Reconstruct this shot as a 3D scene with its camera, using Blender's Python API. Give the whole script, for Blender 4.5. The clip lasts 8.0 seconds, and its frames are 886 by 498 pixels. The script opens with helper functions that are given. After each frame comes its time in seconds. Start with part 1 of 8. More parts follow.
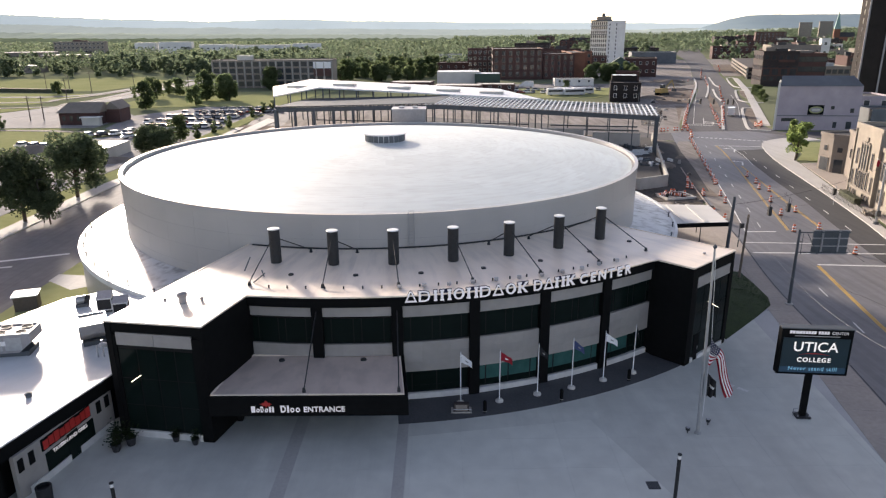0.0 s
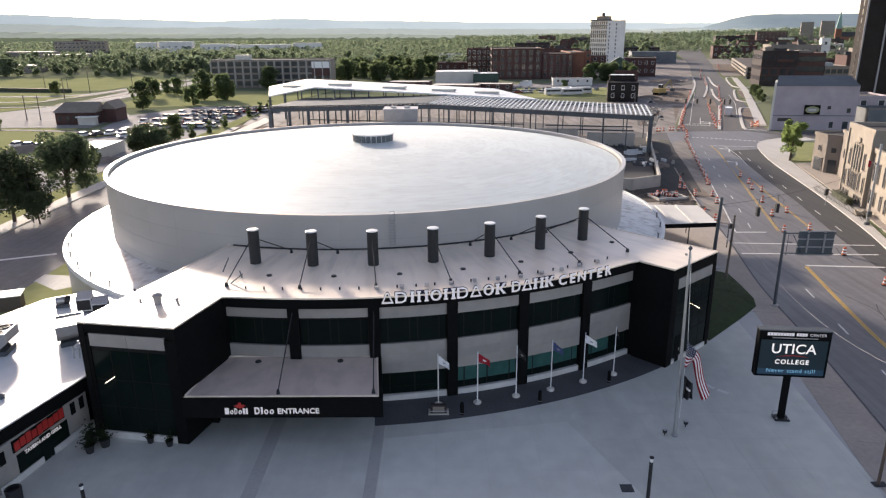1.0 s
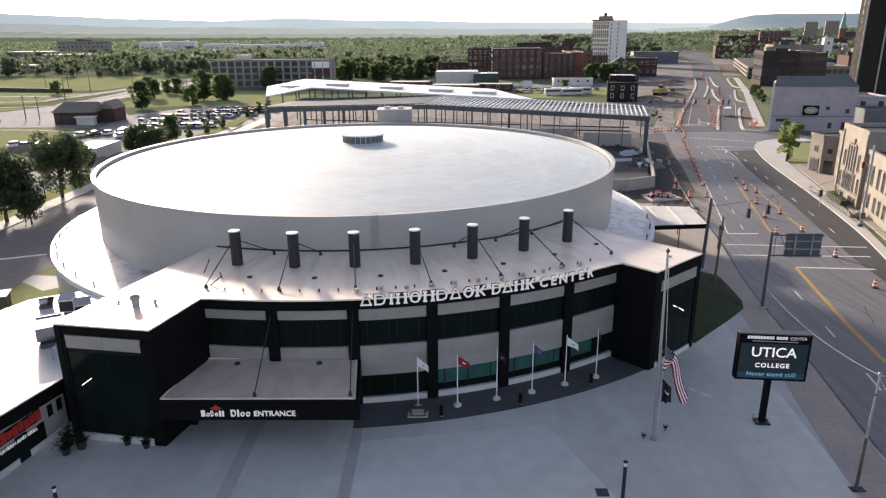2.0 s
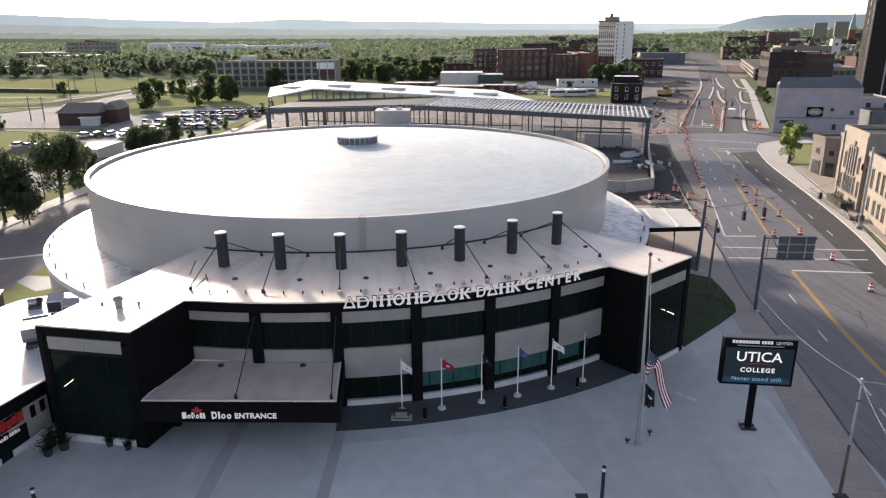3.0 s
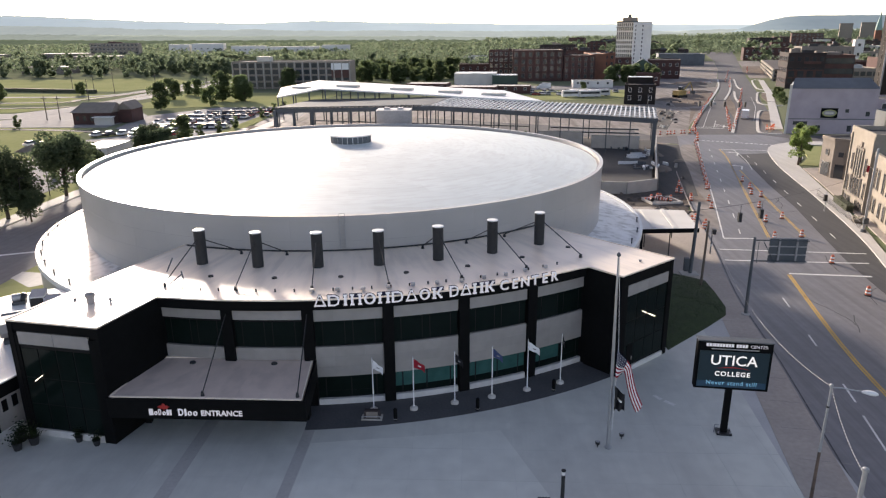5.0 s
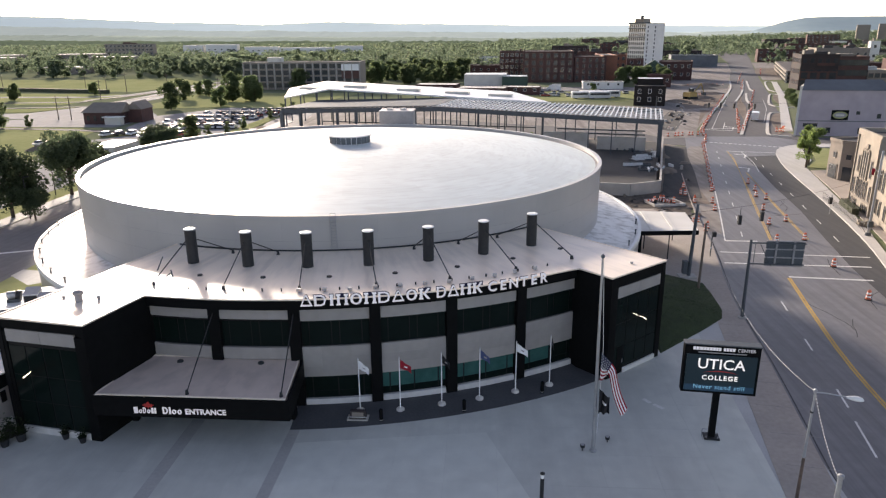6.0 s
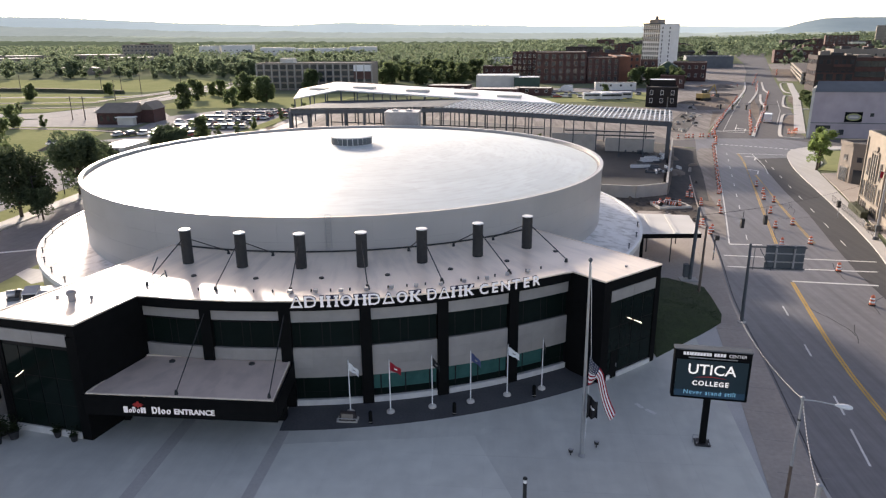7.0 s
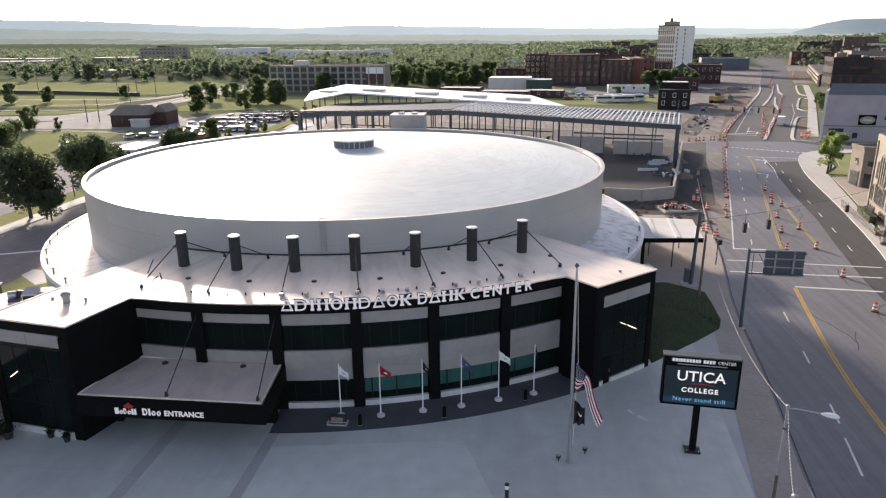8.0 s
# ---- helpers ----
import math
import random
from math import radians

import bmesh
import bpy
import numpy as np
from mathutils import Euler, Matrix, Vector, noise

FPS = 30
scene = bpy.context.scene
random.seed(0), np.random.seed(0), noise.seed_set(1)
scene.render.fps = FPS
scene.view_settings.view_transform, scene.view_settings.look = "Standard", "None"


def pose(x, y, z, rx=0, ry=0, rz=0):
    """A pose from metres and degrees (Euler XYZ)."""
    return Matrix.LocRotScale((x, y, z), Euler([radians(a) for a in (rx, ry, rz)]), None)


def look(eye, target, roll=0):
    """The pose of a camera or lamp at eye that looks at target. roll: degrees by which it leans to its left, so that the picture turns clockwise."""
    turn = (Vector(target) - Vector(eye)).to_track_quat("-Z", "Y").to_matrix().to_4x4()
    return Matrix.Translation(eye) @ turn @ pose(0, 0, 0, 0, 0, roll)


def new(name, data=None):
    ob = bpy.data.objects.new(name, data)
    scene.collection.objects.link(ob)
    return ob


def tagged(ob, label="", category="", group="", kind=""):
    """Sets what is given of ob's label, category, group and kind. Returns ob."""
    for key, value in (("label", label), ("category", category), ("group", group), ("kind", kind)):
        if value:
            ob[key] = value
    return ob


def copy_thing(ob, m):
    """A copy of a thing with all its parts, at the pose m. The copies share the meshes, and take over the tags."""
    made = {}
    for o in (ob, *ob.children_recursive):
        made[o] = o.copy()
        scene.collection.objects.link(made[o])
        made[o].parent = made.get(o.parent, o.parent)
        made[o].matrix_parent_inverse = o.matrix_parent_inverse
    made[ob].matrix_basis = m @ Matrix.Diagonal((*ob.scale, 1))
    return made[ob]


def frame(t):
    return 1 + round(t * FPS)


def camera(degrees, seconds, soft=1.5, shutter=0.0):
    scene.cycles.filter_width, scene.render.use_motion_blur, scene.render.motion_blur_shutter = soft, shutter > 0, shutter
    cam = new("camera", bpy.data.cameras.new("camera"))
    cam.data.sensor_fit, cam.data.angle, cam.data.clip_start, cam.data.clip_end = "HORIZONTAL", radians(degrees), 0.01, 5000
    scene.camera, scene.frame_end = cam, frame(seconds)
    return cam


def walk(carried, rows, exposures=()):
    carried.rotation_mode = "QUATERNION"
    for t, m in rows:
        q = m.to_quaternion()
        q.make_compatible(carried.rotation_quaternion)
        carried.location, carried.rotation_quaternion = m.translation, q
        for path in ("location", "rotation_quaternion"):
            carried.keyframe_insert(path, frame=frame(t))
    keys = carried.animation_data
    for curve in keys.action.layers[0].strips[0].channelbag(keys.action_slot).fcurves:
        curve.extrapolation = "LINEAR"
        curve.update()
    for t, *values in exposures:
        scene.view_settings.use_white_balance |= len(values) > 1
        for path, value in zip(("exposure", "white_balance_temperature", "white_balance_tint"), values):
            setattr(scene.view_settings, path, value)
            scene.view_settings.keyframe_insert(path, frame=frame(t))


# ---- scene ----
cam = camera(66.0, 8.0, soft=1.25)
PATH = [
    (0, (-0.105, -0.029, 26.579), (-0.097, 1.877, 25.974), -0.4),
    (0.5, (0.797, 0.098, 26.545), (0.801, 2.004, 25.939), -0.4),
    (1, (1.683, 0.215, 26.589), (1.686, 2.121, 25.983), -0.4),
    (1.5, (2.558, 0.331, 26.635), (2.558, 2.236, 26.028), -0.4),
    (3, (5.092, 0.689, 26.704), (5.064, 2.596, 26.1), -0.4),
    (3.5, (5.932, 0.805, 26.645), (5.892, 2.711, 26.042), -0.4),
    (4, (6.785, 0.917, 26.559), (6.734, 2.824, 25.958), -0.3),
    (4.5, (7.593, 1.046, 26.481), (7.526, 2.952, 25.88), -0.4),
    (6, (10.26, 1.417, 26.305), (10.14, 3.322, 25.708), -0.4),
    (6.5, (11.097, 1.57, 26.302), (10.957, 3.474, 25.706), -0.4),
    (7, (11.917, 1.686, 26.375), (11.756, 3.589, 25.78), -0.4),
    (7.5, (12.751, 1.774, 26.459), (12.568, 3.676, 25.867), -0.5),
    (8, (13.651, 1.887, 26.52), (13.447, 3.787, 25.931), -0.5),
]
walk(cam, [(t, look(eye, target, roll)) for t, eye, target, roll in PATH], [(0.0, 1.27, 8550, 21), (8.0, 1.27, 8550, 21)])

# ---- world and sun ----
SUN_AZ, SUN_EL = -28.4, 15.6
world = bpy.data.worlds.new("sky")
scene.world = world
world.use_nodes = True
wn = world.node_tree.nodes
sky = wn.new("ShaderNodeTexSky")
sky.sky_type = "NISHITA"
sky.sun_disc = False
sky.sun_elevation, sky.sun_rotation = radians(SUN_EL), radians(SUN_AZ)
sky.air_density, sky.dust_density, sky.ozone_density = 0.46, 0.5, 0.2
wn["Background"].inputs[1].default_value = 0.15
world.node_tree.links.new(sky.outputs[0], wn["Background"].inputs[0])
sun = new("sun", bpy.data.lights.new("sun", "SUN"))
sun.data.energy, sun.data.angle, sun.data.color = 3.2, radians(4.0), (0.93, 0.985, 1.0)
sun.matrix_world = look((math.sin(radians(SUN_AZ)) * 100, math.cos(radians(SUN_AZ)) * 100, math.tan(radians(SUN_EL)) * 100), (0, 0, 0))


# ---- materials ----
def mat(name, c1, c2=None, rough=0.7, metal=0.0, grain=8.0, patch=0.25, bump=0.0, spec=0.5, vary=0.0, emit=None, coat=0.0):
    """Two colours mixed by fine grain and broad patches; vary: spread between pieces."""
    m = bpy.data.materials.new(name)
    m.use_nodes = True
    n, l = m.node_tree.nodes, m.node_tree.links
    b = n["Principled BSDF"]
    b.inputs["Roughness"].default_value, b.inputs["Metallic"].default_value = rough, metal
    b.inputs["Specular IOR Level"].default_value = spec
    b.inputs["Coat Weight"].default_value = coat
    if emit:
        b.inputs["Emission Color"].default_value, b.inputs["Emission Strength"].default_value = (*c1, 1), emit
    c2 = c2 or tuple(0.82 * v for v in c1)
    tc = n.new("ShaderNodeNewGeometry")
    n1, n2, add, mix = n.new("ShaderNodeTexNoise"), n.new("ShaderNodeTexNoise"), n.new("ShaderNodeMath"), n.new("ShaderNodeMix")
    n1.inputs["Scale"].default_value, n1.inputs["Detail"].default_value = grain, 5
    n2.inputs["Scale"].default_value, n2.inputs["Detail"].default_value = patch, 4
    l.new(tc.outputs["Position"], n1.inputs["Vector"])
    l.new(tc.outputs["Position"], n2.inputs["Vector"])
    add.operation = "ADD"
    l.new(n1.outputs[0], add.inputs[0])
    l.new(n2.outputs[0], add.inputs[1])
    ramp = n.new("ShaderNodeMapRange")
    ramp.inputs[1].default_value, ramp.inputs[2].default_value = 0.72, 1.28
    l.new(add.outputs[0], ramp.inputs[0])
    mix.data_type = "RGBA"
    mix.inputs[6].default_value, mix.inputs[7].default_value = (*c1, 1), (*c2, 1)
    l.new(ramp.outputs[0], mix.inputs[0])
    out = mix.outputs[2]
    if vary:
        oi, hs, mr = n.new("ShaderNodeObjectInfo"), n.new("ShaderNodeHueSaturation"), n.new("ShaderNodeMapRange")
        mr.inputs[3].default_value, mr.inputs[4].default_value = 1 - vary, 1 + vary
        l.new(oi.outputs["Random"], mr.inputs[0])
        l.new(mr.outputs[0], hs.inputs["Value"])
        l.new(out, hs.inputs["Color"])
        out = hs.outputs[0]
    l.new(out, b.inputs["Base Color"])
    if bump:
        bp = n.new("ShaderNodeBump")
        bp.inputs["Strength"].default_value, bp.inputs["Distance"].default_value = bump, 0.05
        l.new(n1.outputs[0], bp.inputs["Height"])
        l.new(bp.outputs[0], b.inputs["Normal"])
    return m


def leaf_mat(name, c1, c2, through_leaf=0.35):
    """Leaves: colour by clump, some light passing through."""
    m = bpy.data.materials.new(name)
    m.use_nodes = True
    n, l = m.node_tree.nodes, m.node_tree.links
    b = n["Principled BSDF"]
    b.inputs["Roughness"].default_value = 0.7
    b.inputs["Specular IOR Level"].default_value = 0.15
    geo, mix = n.new("ShaderNodeNewGeometry"), n.new("ShaderNodeMix")
    mix.data_type = "RGBA"
    mix.inputs[6].default_value, mix.inputs[7].default_value = (*c1, 1), (*c2, 1)
    l.new(geo.outputs["Random Per Island"], mix.inputs[0])
    oi, hs, mr = n.new("ShaderNodeObjectInfo"), n.new("ShaderNodeHueSaturation"), n.new("ShaderNodeMapRange")
    mr.inputs[3].default_value, mr.inputs[4].default_value = 0.8, 1.25
    l.new(oi.outputs["Random"], mr.inputs[0])
    l.new(mr.outputs[0], hs.inputs["Value"])
    l.new(mix.outputs[2], hs.inputs["Color"])
    l.new(hs.outputs[0], b.inputs["Base Color"])
    tr, ms = n.new("ShaderNodeBsdfTranslucent"), n.new("ShaderNodeMixShader")
    ms.inputs[0].default_value = through_leaf
    l.new(hs.outputs[0], tr.inputs["Color"])
    l.new(b.outputs[0], ms.inputs[1])
    l.new(tr.outputs[0], ms.inputs[2])
    l.new(ms.outputs[0], n["Material Output"].inputs[0])
    return m


M = dict(
    roof_white=mat("white_roof_membrane", (0.715, 0.735, 0.73), (0.665, 0.685, 0.68), 0.4, grain=0.6, patch=0.12, spec=0.45, bump=0.02),
    roof_tan=mat("pale_roof_membrane", (0.93, 0.785, 0.645), (0.85, 0.715, 0.585), 0.36, grain=0.5, patch=0.12, bump=0.03, spec=0.6),
    roof_canopy=mat("tan_canopy_membrane", (0.72, 0.57, 0.485), (0.60, 0.475, 0.405), 0.6, grain=0.5, patch=0.2, bump=0.03, spec=0.3),
    drum=mat("pale_grey_metal_cladding", (0.43, 0.412, 0.395), (0.375, 0.36, 0.345), 0.34, grain=0.25, patch=0.06, vary=0.025),
    seam=mat("cladding_seam", (0.3, 0.29, 0.28), None, 0.6),
    black=mat("black_metal_panel", (0.0055, 0.0058, 0.006), (0.008, 0.0083, 0.0086), 0.6, grain=2, patch=0.3, spec=0.04),
    pylon=mat("black_painted_steel", (0.018, 0.019, 0.021), (0.03, 0.031, 0.033), 0.5, grain=4, spec=0.3),
    panel=mat("pale_grey_facade_panel", (0.31, 0.285, 0.268), (0.262, 0.242, 0.228), 0.6, grain=1.5, patch=0.3, vary=0.05),
    glass=mat("dark_tinted_glass", (0.0045, 0.0095, 0.008), (0.006, 0.012, 0.0105), 0.1, grain=1.5, patch=0.5, spec=0.1),
    glass_teal=mat("teal_backed_glass", (0.03, 0.11, 0.10), (0.02, 0.08, 0.075), 0.1, grain=1.2, patch=0.6, spec=0.4),
    mullion=mat("dark_mullion", (0.006, 0.0065, 0.007), None, 0.6, spec=0.2),
    base=mat("white_base_panel", (0.6, 0.59, 0.575), (0.5, 0.49, 0.475), 0.6, grain=2),
    white_paint=mat("white_paint", (0.8, 0.8, 0.79), (0.74, 0.74, 0.73), 0.5),
    # letter faces carry a small added glow that keeps their white bright
    letter_white=mat("white_letter_face", (0.80, 0.82, 0.87), None, 0.4, emit=0.1),
    red=mat("red_paint", (0.55, 0.03, 0.025), (0.42, 0.025, 0.02), 0.5),
    concrete=mat("plaza_concrete", (0.60, 0.605, 0.55), (0.485, 0.49, 0.45), 0.75, grain=0.7, patch=0.09, bump=0.05, vary=0.018),
    concrete_pale=mat("paler_plaza_pour", (0.655, 0.66, 0.60), (0.55, 0.555, 0.507), 0.75, grain=0.7, patch=0.12, bump=0.05, vary=0.015),
    band=mat("brown_paver_band", (0.45, 0.435, 0.41), (0.38, 0.365, 0.345), 0.85, grain=5, patch=0.6, bump=0.15),
    paver=mat("dark_pavers", (0.085, 0.087, 0.093), (0.058, 0.06, 0.064), 0.85, grain=6, patch=0.4, bump=0.1),
    walk_brown=mat("brown_grey_walk", (0.415, 0.36, 0.318), (0.33, 0.286, 0.252), 0.9, grain=3, patch=0.3, bump=0.1),
    kerb=mat("kerb_concrete", (0.29, 0.27, 0.255), (0.21, 0.195, 0.185), 0.85, grain=4),
    walk_new=mat("new_pale_concrete", (0.56, 0.54, 0.51), (0.48, 0.46, 0.43), 0.85, grain=2, patch=0.2, vary=0.05),
    asphalt=mat("worn_asphalt", (0.185, 0.178, 0.182), (0.145, 0.14, 0.143), 0.55, grain=1.2, patch=0.08, bump=0.1),
    asphalt_new=mat("fresh_asphalt", (0.05, 0.05, 0.052), (0.038, 0.038, 0.04), 0.8, grain=1.5, patch=0.1, bump=0.1),
    asphalt_old=mat("old_pale_asphalt", (0.18, 0.173, 0.178), (0.13, 0.126, 0.13), 0.85, grain=0.8, patch=0.06, bump=0.1),
    line_white=mat("white_road_paint", (0.75, 0.74, 0.71), (0.55, 0.54, 0.51), 0.7, grain=6),
    line_yellow=mat("yellow_road_paint", (0.62, 0.38, 0.09), (0.45, 0.27, 0.07), 0.7, grain=5),
    # dark soil, deepened to paint the frame's shade beside the site wall
    dirt_dark=mat("dark_soil_and_shade", (0.055, 0.053, 0.052), (0.034, 0.033, 0.034), 0.95, grain=0.7, patch=0.15, bump=0.4),
    yard=mat("packed_grey_yard", (0.36, 0.33, 0.305), (0.25, 0.225, 0.205), 0.9, grain=0.35, patch=0.06, bump=0.2, spec=0.05),
    asphalt_far=mat("grey_far_asphalt", (0.125, 0.122, 0.125), (0.095, 0.092, 0.095), 0.85, grain=0.8, patch=0.05, bump=0.1, spec=0.3),
    dirt=mat("bare_dirt", (0.30, 0.253, 0.215), (0.19, 0.16, 0.138), 0.95, grain=0.5, patch=0.08, bump=0.4, spec=0.0),
    rubble_soil=mat("rubble_strewn_soil", (0.17, 0.148, 0.13), (0.085, 0.076, 0.069), 0.95, grain=1.6, patch=0.35, bump=0.6, spec=0.0),
    gravel_dark=mat("dark_slab", (0.042, 0.043, 0.046), (0.03, 0.031, 0.033), 0.9, grain=0.5, patch=0.1),
    grass=mat("mown_grass", (0.27, 0.29, 0.14), (0.34, 0.345, 0.18), 0.9, grain=0.6, patch=0.05, bump=0.3, spec=0.0),
    # near-black green: the bank's shade is held in this colour
    lawn_dark=mat("shaded_berm_grass", (0.013, 0.027, 0.006), (0.026, 0.047, 0.011), 0.9, grain=1.5, patch=0.4, bump=0.5),
    land=mat("distant_land", (0.15, 0.18, 0.105), (0.22, 0.23, 0.155), 0.95, grain=0.02, patch=0.004, spec=0.0),
    unit_grey=mat("painted_unit_grey", (0.30, 0.29, 0.295), (0.24, 0.235, 0.24), 0.5, grain=3, patch=0.8),
    steel=mat("galvanised_steel", (0.42, 0.43, 0.44), (0.33, 0.34, 0.35), 0.45, 0.6, grain=4),
    steel_grey=mat("grey_primed_steel", (0.07, 0.084, 0.096), (0.052, 0.063, 0.072), 0.6, grain=0.5),
    purlin=mat("pale_purlins", (0.62, 0.65, 0.66), (0.52, 0.55, 0.56), 0.5, grain=0.5),
    deck=mat("roof_deck", (0.085, 0.108, 0.128), (0.065, 0.083, 0.1), 0.8, grain=0.3, spec=0.2),
    conc=mat("cast_concrete", (0.44, 0.42, 0.39), (0.34, 0.325, 0.3), 0.85, grain=0.7, patch=0.15, bump=0.1),
    brick=mat("dark_red_brick", (0.10, 0.045, 0.038), (0.065, 0.033, 0.029), 0.9, grain=0.6, patch=0.08, vary=0.12),
    brick_orange=mat("orange_brick", (0.24, 0.095, 0.06), (0.18, 0.075, 0.048), 0.9, grain=0.6, patch=0.08),
    brick_dark=mat("near_black_brick", (0.042, 0.03, 0.029), (0.03, 0.022, 0.022), 0.9, grain=0.6, patch=0.1),
    tan=mat("tan_stone", (0.33, 0.285, 0.23), (0.26, 0.225, 0.185), 0.85, grain=0.8, patch=0.15, bump=0.1),
    tan_dark=mat("grey_tan_stone", (0.255, 0.215, 0.18), (0.20, 0.17, 0.142), 0.85, grain=0.8, patch=0.15),
    pink=mat("faded_lilac_paint", (0.40, 0.345, 0.375), (0.33, 0.285, 0.31), 0.85, grain=0.4, patch=0.1),
    cream=mat("cream_render", (0.62, 0.59, 0.53), (0.52, 0.5, 0.45), 0.85, grain=0.4, patch=0.1),
    white_stone=mat("white_stone", (0.72, 0.70, 0.66), (0.62, 0.60, 0.56), 0.8, grain=0.3, patch=0.06),
    roof_dark=mat("dark_flat_roof", (0.04, 0.039, 0.04), (0.065, 0.062, 0.062), 0.9, grain=0.3, patch=0.05),
    joint=mat("slab_joint", (0.5, 0.495, 0.48), None, 0.9),
    lot=mat("sun_bleached_lot", (0.33, 0.322, 0.32), (0.25, 0.243, 0.242), 0.95, grain=0.5, patch=0.05, bump=0.1, spec=0.05),
    hedge=mat("dark_scrub", (0.05, 0.06, 0.035), (0.08, 0.08, 0.05), 0.95, grain=1.0, bump=0.5),
    roof_blue=mat("blue_grey_sheet_roof", (0.11, 0.128, 0.14), (0.08, 0.094, 0.104), 0.6, grain=0.4, patch=0.1),
    pane=mat("window_pane", (0.03, 0.036, 0.042), (0.05, 0.055, 0.06), 0.12, grain=0.5, spec=0.7),
    orange=mat("orange_plastic", (0.66, 0.14, 0.06), (0.52, 0.11, 0.05), 0.45, grain=5),
    rubber=mat("black_rubber", (0.015, 0.015, 0.015), None, 0.8),
    # the darkest brick tone, for the tower and the narrow house
    brick_black=mat("darkest_brick", (0.034, 0.029, 0.027), (0.024, 0.021, 0.02), 0.9, grain=3, patch=0.3, spec=0.1),
    rust_brown=mat("rust_stained_steel", (0.15, 0.1, 0.075), (0.07, 0.05, 0.042), 0.85, grain=3, patch=1.2),
    wood=mat("grey_pole_wood", (0.16, 0.125, 0.10), (0.11, 0.088, 0.07), 0.85, grain=6),
    bark=mat("bark", (0.10, 0.075, 0.055), (0.065, 0.05, 0.038), 0.95, grain=6, bump=0.5),
    screen=mat("screen_face", (0.006, 0.022, 0.034), (0.004, 0.016, 0.024), 0.3, emit=0.14, patch=0.5, grain=0.5),
    screen_blue=mat("screen_glow_blue", (0.008, 0.036, 0.07), (0.007, 0.028, 0.055), 0.3, emit=0.2),
    screen_white=mat("screen_text_white", (0.72, 0.77, 0.8), None, 0.3, emit=0.3),
    screen_cyan=mat("screen_text_cyan", (0.1, 0.32, 0.5), None, 0.3, emit=0.4),
    lamp=mat("lit_tube", (1.0, 0.97, 0.9), None, 0.3, emit=3.0),
    flag_red=mat("red_cloth", (0.36, 0.008, 0.02), (0.28, 0.006, 0.016), 0.85),
    flag_white=mat("white_cloth", (0.78, 0.78, 0.78), (0.7, 0.7, 0.7), 0.85),
    flag_blue=mat("blue_cloth", (0.010, 0.014, 0.05), (0.008, 0.011, 0.038), 0.85),
    flag_sky=mat("mid_blue_cloth", (0.05, 0.075, 0.17), (0.04, 0.06, 0.14), 0.85),
    flag_black=mat("black_cloth", (0.012, 0.012, 0.014), None, 0.85),
    # backdrop tones: distance haze is painted in, paler with distance, plus a faint glow
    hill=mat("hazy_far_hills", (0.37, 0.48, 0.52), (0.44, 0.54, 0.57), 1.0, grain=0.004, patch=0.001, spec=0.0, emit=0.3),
    hill_near=mat("hazed_wooded_far_hill", (0.22, 0.30, 0.335), (0.26, 0.335, 0.365), 1.0, grain=0.012, patch=0.003, spec=0.0, emit=0.15),
    slope_near=mat("hazed_wooded_valley_slope", (0.085, 0.118, 0.08), (0.14, 0.175, 0.115), 1.0, grain=0.12, patch=0.02, spec=0.0, emit=0.1),
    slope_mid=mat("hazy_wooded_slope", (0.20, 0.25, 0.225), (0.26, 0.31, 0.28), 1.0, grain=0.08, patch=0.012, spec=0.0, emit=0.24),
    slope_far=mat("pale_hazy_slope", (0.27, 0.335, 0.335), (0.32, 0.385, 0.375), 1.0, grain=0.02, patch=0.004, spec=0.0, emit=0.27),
    car_white=mat("white_car_paint", (0.75, 0.75, 0.75), None, 0.25, coat=0.6, grain=0.3),
    car_dark=mat("dark_car_paint", (0.03, 0.032, 0.036), None, 0.25, coat=0.6, grain=0.3),
    car_red=mat("red_car_paint", (0.32, 0.03, 0.03), None, 0.25, coat=0.6, grain=0.3),
    car_silver=mat("silver_car_paint", (0.45, 0.46, 0.47), None, 0.3, 0.4, coat=0.6, grain=0.3),
    green_sheet=mat("dark_green_cladding", (0.03, 0.07, 0.05), (0.024, 0.055, 0.04), 0.6, grain=0.4),
    yellow_plant=mat("yellow_machine_paint", (0.40, 0.28, 0.09), (0.28, 0.2, 0.07), 0.5, grain=2),
    copper=mat("green_copper", (0.22, 0.36, 0.32), (0.17, 0.29, 0.26), 0.7, grain=0.5),
    mesh_fence=mat("dark_fence", (0.03, 0.03, 0.032), None, 0.6),
)
